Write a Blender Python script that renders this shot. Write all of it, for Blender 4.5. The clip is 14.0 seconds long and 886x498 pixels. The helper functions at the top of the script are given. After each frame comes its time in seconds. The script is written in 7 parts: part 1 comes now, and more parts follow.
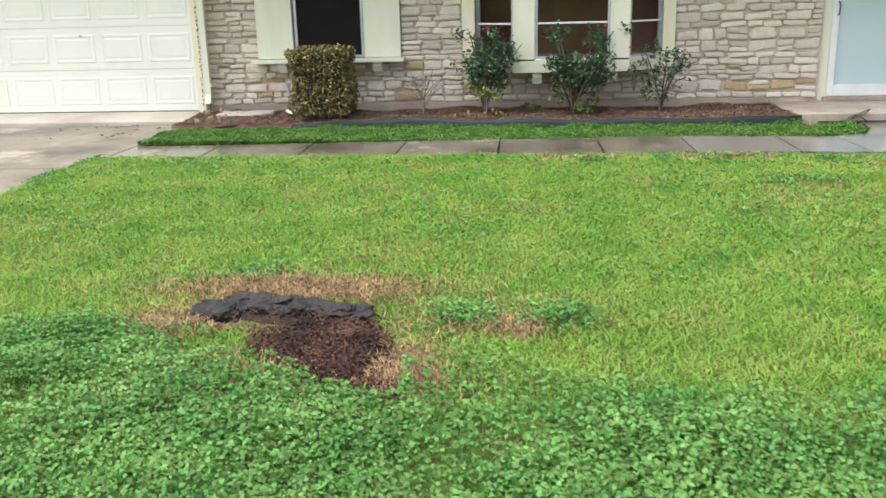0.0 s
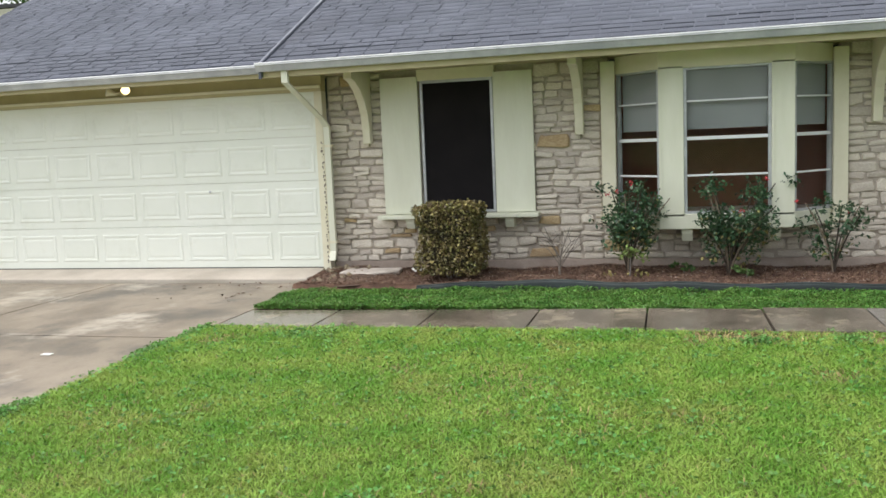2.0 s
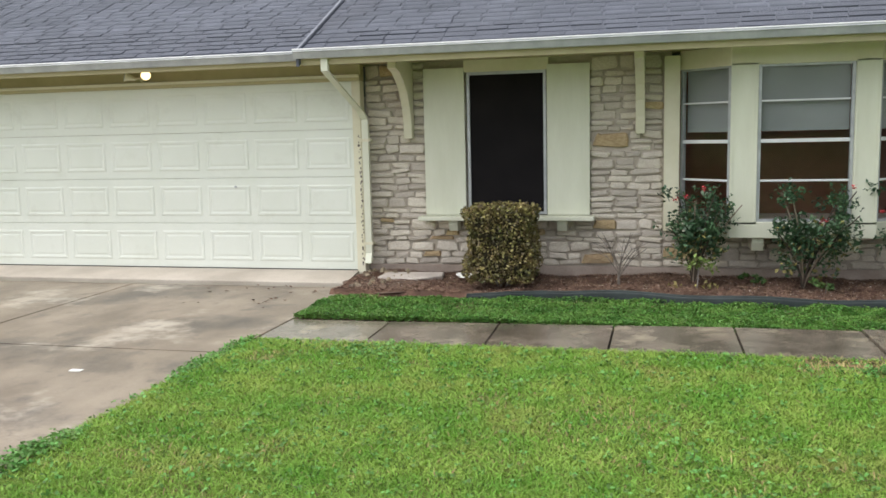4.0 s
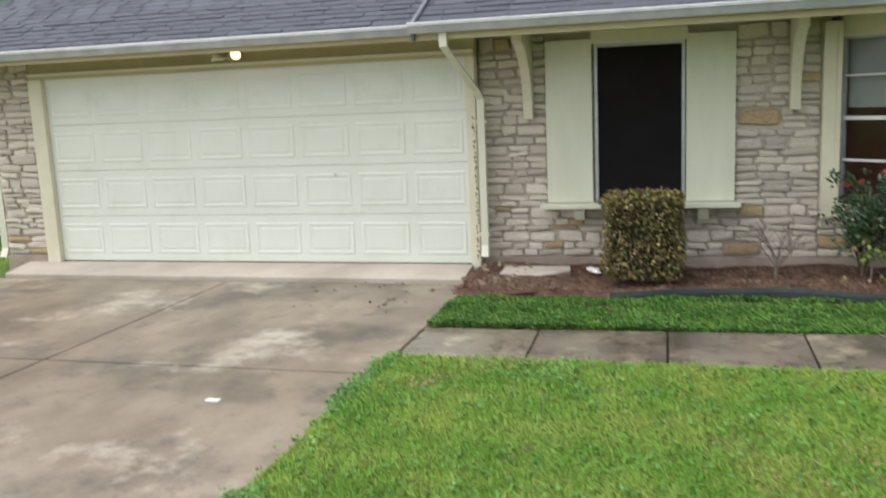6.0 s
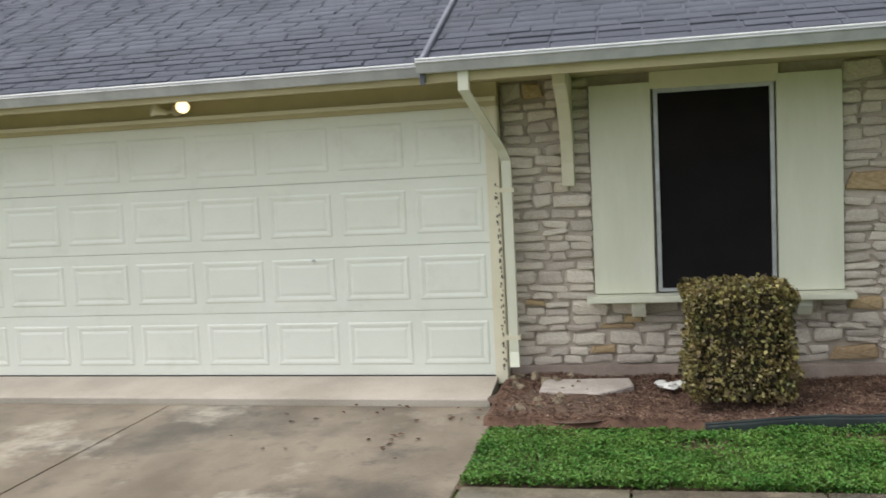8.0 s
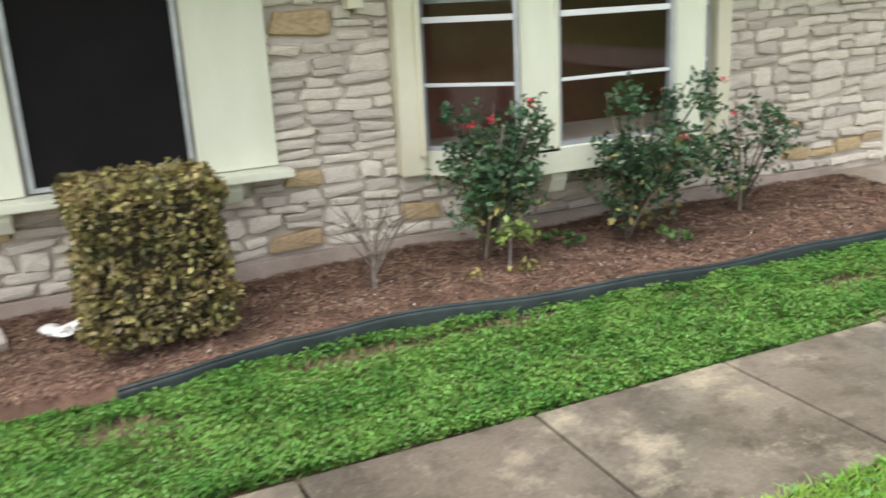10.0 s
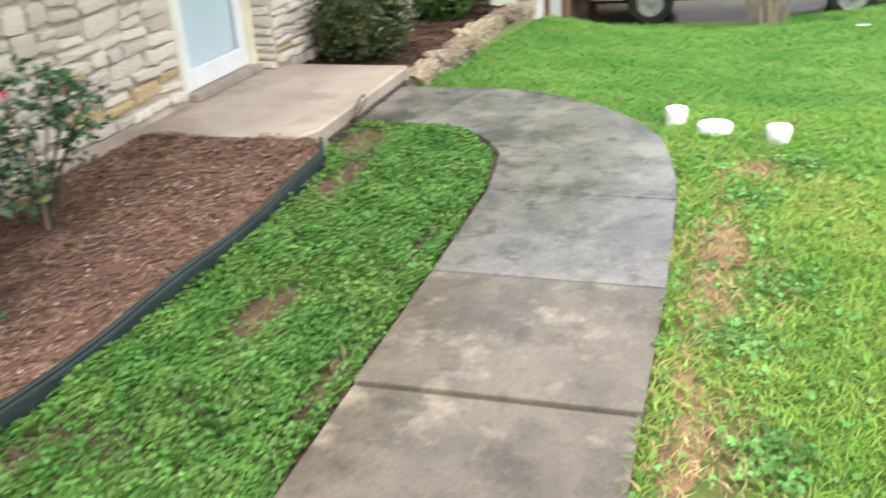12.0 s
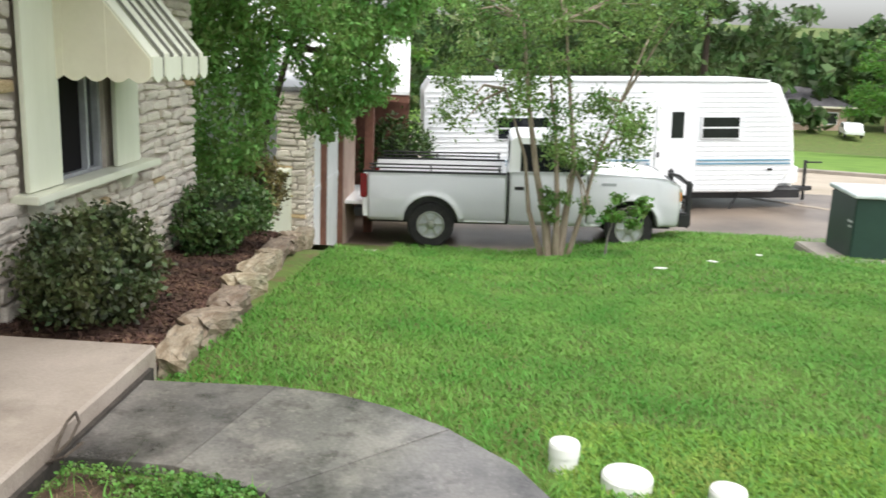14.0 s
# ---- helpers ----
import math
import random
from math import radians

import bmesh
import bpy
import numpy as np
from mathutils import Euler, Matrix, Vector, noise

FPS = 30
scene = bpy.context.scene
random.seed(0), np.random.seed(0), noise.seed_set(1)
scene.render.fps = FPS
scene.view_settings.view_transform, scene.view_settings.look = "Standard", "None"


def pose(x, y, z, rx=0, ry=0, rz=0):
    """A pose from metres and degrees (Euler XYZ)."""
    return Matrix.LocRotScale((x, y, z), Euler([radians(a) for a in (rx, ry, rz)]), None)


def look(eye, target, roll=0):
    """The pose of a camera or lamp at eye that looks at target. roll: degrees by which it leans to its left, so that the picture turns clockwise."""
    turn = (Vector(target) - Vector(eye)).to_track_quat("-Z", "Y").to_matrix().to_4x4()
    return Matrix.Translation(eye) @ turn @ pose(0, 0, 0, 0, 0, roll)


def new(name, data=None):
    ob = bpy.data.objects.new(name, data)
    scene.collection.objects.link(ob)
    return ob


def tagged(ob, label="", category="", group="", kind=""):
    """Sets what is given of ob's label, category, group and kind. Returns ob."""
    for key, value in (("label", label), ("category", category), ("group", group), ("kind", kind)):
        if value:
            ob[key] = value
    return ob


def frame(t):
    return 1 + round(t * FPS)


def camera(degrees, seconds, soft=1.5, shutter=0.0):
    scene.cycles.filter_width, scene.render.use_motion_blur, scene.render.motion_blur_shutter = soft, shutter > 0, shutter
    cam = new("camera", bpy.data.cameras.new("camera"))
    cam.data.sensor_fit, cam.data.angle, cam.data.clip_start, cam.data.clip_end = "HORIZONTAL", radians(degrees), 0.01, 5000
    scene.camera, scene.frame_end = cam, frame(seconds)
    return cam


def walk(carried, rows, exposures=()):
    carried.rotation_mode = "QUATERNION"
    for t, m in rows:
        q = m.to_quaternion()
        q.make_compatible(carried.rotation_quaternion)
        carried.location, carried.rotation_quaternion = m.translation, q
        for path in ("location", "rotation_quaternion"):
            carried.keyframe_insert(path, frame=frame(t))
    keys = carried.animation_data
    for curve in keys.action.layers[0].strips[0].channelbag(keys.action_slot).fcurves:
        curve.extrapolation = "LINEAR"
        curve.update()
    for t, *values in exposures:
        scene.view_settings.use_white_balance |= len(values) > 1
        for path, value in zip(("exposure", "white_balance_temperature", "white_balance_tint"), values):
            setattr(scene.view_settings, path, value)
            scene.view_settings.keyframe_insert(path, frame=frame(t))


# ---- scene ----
cam = camera(53.0, 14.0, soft=1.55, shutter=0.3)
PATH = [
    (0, (0.325, 1.458, 1.295), (0.111, 3.372, 0.754), -1.5),
    (0.5, (0.242, 1.672, 1.379), (-0.033, 3.576, 0.835), -1.7),
    (1, (0.149, 1.933, 1.486), (-0.2, 3.851, 1.04), -1.4),
    (1.5, (0.178, 2.211, 1.5), (-0.271, 4.137, 1.197), -1.9),
    (2, (0.234, 2.405, 1.449), (-0.283, 4.322, 1.211), -2.5),
    (4.3, (-0.64, 2.923, 1.568), (-1.118, 4.846, 1.296), -1.3),
    (4.5, (-0.668, 2.933, 1.589), (-1.161, 4.847, 1.282), -1.8),
    (5, (-1.027, 3.116, 1.61), (-1.518, 5.012, 1.207), -2.2),
    (5.5, (-1.412, 3.231, 1.653), (-1.885, 5.109, 1.154), -2.5),
    (6, (-1.731, 3.491, 1.716), (-2.259, 5.39, 1.379), -2.5),
    (6.5, (-2.101, 3.978, 1.707), (-2.717, 5.872, 1.528), -2.0),
    (6.9, (-2.356, 4.345, 1.638), (-2.989, 6.238, 1.504), -2.0),
    (7, (-2.434, 4.434, 1.641), (-3.055, 6.331, 1.512), -1.8),
    (7.2, (-2.537, 4.619, 1.646), (-3.129, 6.525, 1.525), -1.9),
    (9.3, (-2.778, 6.703, 1.603), (-2.542, 8.632, 1.13), -4.0),
    (9.5, (-2.672, 6.868, 1.601), (-2.281, 8.757, 1.074), -4.0),
    (10, (-2.433, 7.237, 1.535), (-1.669, 8.999, 0.979), -3.1),
    (10.5, (-2.217, 7.772, 1.496), (-1.109, 9.338, 0.933), -2.6),
    (11, (-1.875, 8.172, 1.495), (-0.562, 9.531, 0.84), -5.0),
    (11.5, (-1.579, 8.559, 1.476), (-0.062, 9.599, 0.692), -5.6),
    (12, (-1.215, 8.853, 1.496), (0.499, 9.453, 0.657), -4.0),
    (12.5, (-0.703, 9.129, 1.499), (1.13, 9.281, 0.714), -0.4),
    (13, (-0.208, 9.387, 1.49), (1.677, 9.233, 0.839), 2.8),
    (13.2, (-0.052, 9.412, 1.507), (1.855, 9.255, 0.926), 3.8),
    (13.5, (0.234, 9.473, 1.483), (2.175, 9.365, 1.013), 3.1),
    (14, (0.65, 9.525, 1.489), (2.599, 9.613, 1.049), 2.3),
]
EXPOSURES = [(0, 0.34), (0.3, 0.38), (0.8, 0.38), (1.5, 0.08), (4.5, 0.0), (5.5, 0.08), (6.5, -0.28), (7.2, -0.28), (9.5, -0.14), (10.0, 0.48), (10.5, 0.70), (11.0, 0.74), (12.0, 0.66), (13.0, 0.4), (14.0, 0.23)]
walk(cam, [(t, look(eye, target, roll)) for t, eye, target, roll in PATH], EXPOSURES)

# ---- light: a bright overcast day ----
world = bpy.data.worlds.new("overcast_sky")
scene.world = world
world.use_nodes = True
wn = world.node_tree.nodes
sky = wn.new("ShaderNodeTexSky")
sky.sky_type, sky.sun_disc = "NISHITA", False
sky.sun_elevation, sky.sun_rotation = radians(65), radians(250)
sky.dust_density = 4.0
grey = wn.new("ShaderNodeHueSaturation")
grey.inputs["Saturation"].default_value = 0.26
world.node_tree.links.new(sky.outputs[0], grey.inputs["Color"])
world.node_tree.links.new(grey.outputs[0], wn["Background"].inputs["Color"])
wn["Background"].inputs["Strength"].default_value = 0.28
sun = new("sun", bpy.data.lights.new("sun", "SUN"))
sun.data.energy, sun.data.angle, sun.data.color = 0.8, radians(50), (1.0, 0.985, 0.96)
sun.matrix_world = look((-9, -14, 23), (0, 0, 0))


# ---- materials ----
def mat(name, a, b, scale=6.0, rough=0.7, bump=0.15, grain=60.0, metal=0.0, vary=0.0, island=0.0, spec=0.5, fine=0.35, stretch=None, thin=0.0, stain=None):
    """Two-scale surface: broad stains from a to b, fine grain and relief; vary/island: brightness change per object or per piece."""
    m = bpy.data.materials.new(name)
    m.use_nodes = True
    n, l = m.node_tree.nodes, m.node_tree.links
    p = n["Principled BSDF"]
    co = n.new("ShaderNodeTexCoord")
    if stretch:
        mp = n.new("ShaderNodeMapping")
        mp.inputs["Scale"].default_value = stretch
        l.new(co.outputs["Object"], mp.inputs["Vector"])
        vec = mp.outputs["Vector"]
    else:
        vec = co.outputs["Object"]
    broad = n.new("ShaderNodeTexNoise")
    broad.inputs["Scale"].default_value, broad.inputs["Detail"].default_value, broad.inputs["Roughness"].default_value = scale, 5, 0.6
    small = n.new("ShaderNodeTexNoise")
    small.inputs["Scale"].default_value, small.inputs["Detail"].default_value = grain, 3
    l.new(vec, broad.inputs["Vector"]), l.new(vec, small.inputs["Vector"])
    ramp = n.new("ShaderNodeValToRGB")
    ramp.color_ramp.elements[0].position, ramp.color_ramp.elements[1].position = 0.35, 0.65
    ramp.color_ramp.elements[0].color, ramp.color_ramp.elements[1].color = (*a, 1), (*b, 1)
    l.new(broad.outputs["Fac"], ramp.inputs["Fac"])
    hsv = n.new("ShaderNodeHueSaturation")
    tone = ramp.outputs["Color"]
    for colour, size, lo, hi, most in stain or ():
        spot = n.new("ShaderNodeTexNoise")
        spot.inputs["Scale"].default_value, spot.inputs["Detail"].default_value, spot.inputs["Roughness"].default_value = size, 9, 0.68
        l.new(co.outputs["Object"], spot.inputs["Vector"])
        cut = n.new("ShaderNodeMapRange")
        cut.inputs["From Min"].default_value, cut.inputs["From Max"].default_value, cut.inputs["To Max"].default_value = lo, hi, most
        l.new(spot.outputs["Fac"], cut.inputs["Value"])
        over = n.new("ShaderNodeMix")
        over.data_type = "RGBA"
        l.new(cut.outputs["Result"], over.inputs["Factor"]), l.new(tone, over.inputs[6])
        over.inputs[7].default_value = (*colour, 1)
        tone = over.outputs[2]
    l.new(tone, hsv.inputs["Color"])
    val = n.new("ShaderNodeMath")
    val.operation = "MULTIPLY_ADD"
    val.inputs[1].default_value, val.inputs[2].default_value = fine, 1 - fine / 2
    l.new(small.outputs["Fac"], val.inputs[0])
    last = val.outputs[0]
    for amount, kind, out in ((vary, "ShaderNodeObjectInfo", "Random"), (island, "ShaderNodeNewGeometry", "Random Per Island")):
        if amount:
            info = n.new(kind)
            r = n.new("ShaderNodeMath")
            r.operation = "MULTIPLY_ADD"
            r.inputs[1].default_value, r.inputs[2].default_value = amount, 1 - amount / 2
            l.new(info.outputs[out], r.inputs[0])
            mul = n.new("ShaderNodeMath")
            mul.operation = "MULTIPLY"
            l.new(last, mul.inputs[0]), l.new(r.outputs[0], mul.inputs[1])
            last = mul.outputs[0]
            hue = n.new("ShaderNodeMath")
            hue.operation = "MULTIPLY_ADD"
            hue.inputs[1].default_value, hue.inputs[2].default_value = amount * 0.05, 0.5 - amount * 0.025
            l.new(info.outputs[out], hue.inputs[0]), l.new(hue.outputs[0], hsv.inputs["Hue"])
    l.new(last, hsv.inputs["Value"])
    l.new(hsv.outputs["Color"], p.inputs["Base Color"])
    p.inputs["Roughness"].default_value, p.inputs["Metallic"].default_value = rough, metal
    p.inputs["Specular IOR Level"].default_value = spec
    if bump:
        bu = n.new("ShaderNodeBump")
        bu.inputs["Strength"].default_value, bu.inputs["Distance"].default_value = bump, 0.01
        l.new(small.outputs["Fac"], bu.inputs["Height"]), l.new(bu.outputs["Normal"], p.inputs["Normal"])
    if thin:
        tr = n.new("ShaderNodeBsdfTranslucent")
        l.new(hsv.outputs["Color"], tr.inputs["Color"])
        mix = n.new("ShaderNodeMixShader")
        mix.inputs[0].default_value = thin
        l.new(p.outputs[0], mix.inputs[1]), l.new(tr.outputs[0], mix.inputs[2])
        l.new(mix.outputs[0], n["Material Output"].inputs["Surface"])
    return m


def glass(name, tint, clear):
    """A pane: part mirror-like glass, part see-through."""
    m = bpy.data.materials.new(name)
    m.use_nodes = True
    n, l = m.node_tree.nodes, m.node_tree.links
    see, gloss, mix = n.new("ShaderNodeBsdfTransparent"), n.new("ShaderNodeBsdfGlossy"), n.new("ShaderNodeMixShader")
    see.inputs[0].default_value = (*tint, 1)
    gloss.inputs["Roughness"].default_value = 0.02
    mix.inputs[0].default_value = clear
    l.new(see.outputs[0], mix.inputs[1]), l.new(gloss.outputs[0], mix.inputs[2])
    l.new(mix.outputs[0], n["Material Output"].inputs["Surface"])
    return m


STONE = mat("limestone", (0.60, 0.535, 0.45), (0.78, 0.725, 0.64), 11, 0.85, 0.6, 38, vary=0.32, fine=0.4, stain=[((0.42, 0.35, 0.27), 6.0, 0.58, 0.72, 0.5)])
MORTAR = mat("mortar", (0.43, 0.38, 0.32), (0.56, 0.50, 0.43), 5, 0.95, 0.4, 70)
TANSTONE = mat("tan_limestone", (0.42, 0.30, 0.16), (0.58, 0.46, 0.28), 9, 0.85, 0.5, 45, vary=0.3)
FOOTING = mat("stained_concrete_footing", (0.30, 0.24, 0.20), (0.42, 0.35, 0.30), 3, 0.9, 0.3, 50)
# yellow-cream trim paint, with the shade under the eaves darkened into its colour
TRIMSHADED = mat("shaded_yellow_cream_trim", (0.48, 0.425, 0.25), (0.56, 0.50, 0.31), 2.5, 0.55, 0.04, 30, fine=0.08)
CREAM = mat("cream_paint", (0.70, 0.67, 0.50), (0.78, 0.75, 0.59), 2.5, 0.5, 0.04, 30, fine=0.06)
PALE = mat("pale_green_white_paint", (0.68, 0.695, 0.56), (0.74, 0.755, 0.625), 2, 0.5, 0.05, 30, fine=0.05, stretch=(3, 3, 0.6))
DOORWHITE = mat("garage_door_paint", (0.76, 0.80, 0.715), (0.81, 0.845, 0.77), 1.2, 0.42, 0.05, 60, fine=0.05, stain=[((0.60, 0.62, 0.52), 2.5, 0.55, 0.75, 0.4)])
GUTTERPAINT = mat("weathered_gutter_paint", (0.40, 0.42, 0.45), (0.56, 0.58, 0.60), 3, 0.45, 0.03, 40, fine=0.12)
WHITE = mat("white_aluminium", (0.72, 0.74, 0.75), (0.82, 0.83, 0.84), 3, 0.4, 0.03, 40, fine=0.06)
GREYMETAL = mat("grey_aluminium", (0.42, 0.44, 0.46), (0.55, 0.57, 0.59), 6, 0.4, 0.05, 40, metal=0.4)
SHINGLE = mat("asphalt_shingle", (0.10, 0.109, 0.135), (0.142, 0.154, 0.188), 0.8, 0.9, 0.6, 120, vary=0.2, island=0.18, stain=[((0.08, 0.08, 0.09), 0.45, 0.52, 0.7, 0.45)])
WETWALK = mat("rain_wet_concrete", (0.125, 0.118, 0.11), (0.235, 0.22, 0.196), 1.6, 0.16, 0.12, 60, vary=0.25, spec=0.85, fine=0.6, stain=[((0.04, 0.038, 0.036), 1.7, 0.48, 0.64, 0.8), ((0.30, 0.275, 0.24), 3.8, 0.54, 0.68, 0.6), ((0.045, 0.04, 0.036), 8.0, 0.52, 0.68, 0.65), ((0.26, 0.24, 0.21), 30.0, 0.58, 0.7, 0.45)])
CONCRETE = mat("walk_concrete", (0.108, 0.092, 0.073), (0.22, 0.185, 0.145), 1.1, 0.17, 0.12, 60, vary=0.25, spec=0.7, fine=0.5, stain=[((0.05, 0.042, 0.033), 1.7, 0.50, 0.68, 0.75), ((0.36, 0.31, 0.225), 3.2, 0.53, 0.67, 0.75), ((0.055, 0.045, 0.034), 6.0, 0.52, 0.68, 0.75), ((0.30, 0.25, 0.18), 24.0, 0.58, 0.7, 0.4)])
DRIVE = mat("driveway_concrete", (0.16, 0.125, 0.09), (0.30, 0.245, 0.185), 1.4, 0.4, 0.25, 80, vary=0.08, spec=0.45, fine=0.3, stain=[((0.075, 0.065, 0.055), 0.75, 0.50, 0.64, 0.85), ((0.50, 0.45, 0.37), 0.9, 0.55, 0.66, 0.8), ((0.10, 0.085, 0.07), 6.0, 0.55, 0.7, 0.6)], stretch=(1.2, 0.7, 1))
APRON = mat("apron_concrete", (0.42, 0.37, 0.31), (0.55, 0.49, 0.42), 1.5, 0.8, 0.25, 90)
PORCH = mat("porch_concrete", (0.33, 0.275, 0.225), (0.44, 0.375, 0.315), 1.8, 0.55, 0.25, 90, stain=[((0.20, 0.16, 0.125), 1.5, 0.50, 0.66, 0.7), ((0.50, 0.44, 0.37), 2.6, 0.58, 0.7, 0.5)])
GAP = mat("dark_joint_dirt", (0.03, 0.025, 0.02), (0.06, 0.05, 0.04), 20, 0.95, 0.3, 80)
TURF = mat("turf_thatch", (0.075, 0.13, 0.022), (0.13, 0.19, 0.036), 2.5, 0.95, 0.6, 60, stain=[((0.15, 0.105, 0.05), 3.5, 0.5, 0.62, 0.8)])
FARGRASS = mat("far_lawn", (0.10, 0.20, 0.02), (0.16, 0.28, 0.035), 0.6, 0.95, 0.4, 40)
BLADE = mat("grass_blades", (0.17, 0.36, 0.045), (0.34, 0.47, 0.095), 2.2, 0.55, 0, 8, island=0.5, spec=0.3, thin=0.35, stain=[((0.30, 0.30, 0.09), 1.1, 0.54, 0.7, 0.6)])
GREENBLADE = mat("greener_grass_blades", (0.095, 0.275, 0.04), (0.20, 0.37, 0.075), 1.2, 0.55, 0, 8, island=0.5, spec=0.3, thin=0.35)
DRYBLADE = mat("dry_straw", (0.27, 0.185, 0.085), (0.42, 0.32, 0.15), 3, 0.8, 0, 12, island=0.7)
COVER = mat("ground_cover_leaves", (0.07, 0.18, 0.03), (0.15, 0.285, 0.057), 4.0, 0.45, 0, 10, island=0.9, spec=0.35, thin=0.25, stain=[((0.15, 0.19, 0.045), 1.6, 0.56, 0.7, 0.5)])
WEED = mat("weed_leaves", (0.10, 0.25, 0.055), (0.21, 0.39, 0.105), 3.0, 0.5, 0, 10, island=0.9, spec=0.3, thin=0.3)
DIRT = mat("wet_dark_soil", (0.018, 0.009, 0.006), (0.055, 0.027, 0.017), 5, 0.85, 0.9, 40)
CLAY = mat("brown_soil", (0.17, 0.105, 0.055), (0.31, 0.20, 0.105), 9, 0.95, 0.9, 60)
MULCH = mat("wood_mulch", (0.08, 0.044, 0.029), (0.165, 0.092, 0.062), 6, 0.95, 0.9, 50)
CHIP = mat("mulch_chips", (0.12, 0.07, 0.048), (0.29, 0.18, 0.13), 8, 0.9, 0, 40, island=0.9)
ROT = mat("rotted_wood", (0.010, 0.009, 0.010), (0.045, 0.038, 0.036), 9, 0.5, 0.9, 30, spec=0.3, stretch=(1, 1, 4))
EDGING = mat("black_green_plastic", (0.012, 0.02, 0.02), (0.024, 0.036, 0.036), 5, 0.55, 0.1, 40)
SCREEN = mat("solar_screen_mesh", (0.010, 0.009, 0.010), (0.015, 0.013, 0.014), 2, 0.8, 0.05, 300, spec=0.12)
INSIDE = mat("room_wall_brown", (0.40, 0.165, 0.115), (0.48, 0.215, 0.155), 1.5, 0.9, 0, 10)
BLIND = mat("roller_blind", (0.27, 0.285, 0.28), (0.32, 0.335, 0.33), 2, 0.8, 0.05, 60)
PANE = glass("window_glass", (0.95, 0.96, 0.96), 0.022)
BARK = mat("pale_bark", (0.22, 0.17, 0.12), (0.36, 0.30, 0.23), 14, 0.9, 0.5, 40, stretch=(1, 1, 0.25))
DARKBARK = mat("dark_bark", (0.05, 0.038, 0.03), (0.10, 0.08, 0.06), 14, 0.95, 0.7, 40, stretch=(1, 1, 0.25))
TWIG = mat("grey_twig", (0.20, 0.18, 0.17), (0.30, 0.27, 0.25), 14, 0.9, 0.3, 40)
HEDGE = mat("hedge_leaves", (0.085, 0.085, 0.027), (0.26, 0.195, 0.08), 7, 0.45, 0, 12, island=1.1)
ROSELEAF = mat("rose_leaves", (0.028, 0.078, 0.036), (0.085, 0.155, 0.07), 6, 0.4, 0, 12, island=0.8, thin=0.15)
YELLOWLEAF = mat("yellowed_leaves", (0.20, 0.20, 0.06), (0.36, 0.29, 0.11), 8, 0.6, 0, 12, island=0.6)
PETAL = mat("red_petals", (0.36, 0.015, 0.03), (0.50, 0.04, 0.05), 8, 0.6, 0, 12)
SHRUBLEAF = mat("shrub_leaves", (0.035, 0.085, 0.02), (0.10, 0.17, 0.04), 7, 0.5, 0, 12, island=0.9, thin=0.15)
TREELEAF = mat("tree_leaves", (0.07, 0.19, 0.03), (0.19, 0.35, 0.065), 1.8, 0.5, 0, 12, island=0.9, thin=0.45)
MYRTLE = mat("myrtle_leaves", (0.10, 0.20, 0.045), (0.24, 0.36, 0.10), 1.8, 0.5, 0, 12, island=0.9, thin=0.45)
WOODSLEAF = mat("far_tree_leaves", (0.04, 0.09, 0.025), (0.11, 0.18, 0.05), 0.35, 0.7, 0, 12, island=0.9, thin=0.2)
SIDING = mat("blue_green_siding", (0.36, 0.47, 0.47), (0.42, 0.53, 0.52), 1.5, 0.6, 0.08, 40, vary=0.12)
ROAD = mat("pale_road", (0.40, 0.34, 0.26), (0.52, 0.45, 0.36), 0.35, 0.85, 0.2, 60)
WETDRIVE = mat("wet_dark_concrete", (0.11, 0.086, 0.068), (0.26, 0.205, 0.16), 0.5, 0.35, 0.15, 60)
TRUCKWHITE = mat("white_car_paint", (0.92, 0.94, 0.95), (0.94, 0.955, 0.96), 0.8, 0.2, 0, 20, fine=0.02, spec=0.45)
BLACK = mat("black_plastic", (0.012, 0.012, 0.013), (0.025, 0.025, 0.026), 8, 0.5, 0.1, 60)
RUBBER = mat("tyre_rubber", (0.012, 0.012, 0.012), (0.025, 0.024, 0.023), 9, 0.85, 0.3, 60)
CHROME = mat("chrome", (0.55, 0.56, 0.58), (0.65, 0.66, 0.68), 4, 0.18, 0, 20, metal=1.0)
DARKGLASS = mat("dark_tinted_glass", (0.01, 0.012, 0.014), (0.02, 0.022, 0.025), 2, 0.06, 0, 20)
REDLENS = mat("red_lens", (0.15, 0.008, 0.010), (0.22, 0.014, 0.014), 4, 0.2, 0, 20)
AMBER = mat("amber_lens", (0.65, 0.25, 0.02), (0.75, 0.32, 0.05), 4, 0.2, 0, 20)
RVWHITE = mat("trailer_white", (0.80, 0.82, 0.84), (0.86, 0.88, 0.89), 0.8, 0.4, 0.03, 30, fine=0.05)
BLUESTRIPE = mat("blue_stripe", (0.10, 0.27, 0.38), (0.14, 0.32, 0.44), 1, 0.4, 0, 20)
BROWNWOOD = mat("brown_painted_wood", (0.13, 0.055, 0.035), (0.20, 0.09, 0.06), 5, 0.7, 0.2, 40)
METALROOF = mat("white_metal_roof", (0.74, 0.74, 0.74), (0.82, 0.82, 0.82), 1, 0.35, 0.02, 20)
BOXGREEN = mat("transformer_green", (0.012, 0.038, 0.028), (0.018, 0.05, 0.036), 2, 0.45, 0.05, 40)
# lid colour lightened to carry the sky's reflection on its top
BOXTOP = mat("transformer_lid", (0.42, 0.48, 0.46), (0.58, 0.63, 0.61), 2, 0.3, 0.05, 40)
LABEL = mat("faded_label", (0.5, 0.52, 0.5), (0.6, 0.62, 0.6), 4, 0.5, 0, 20)
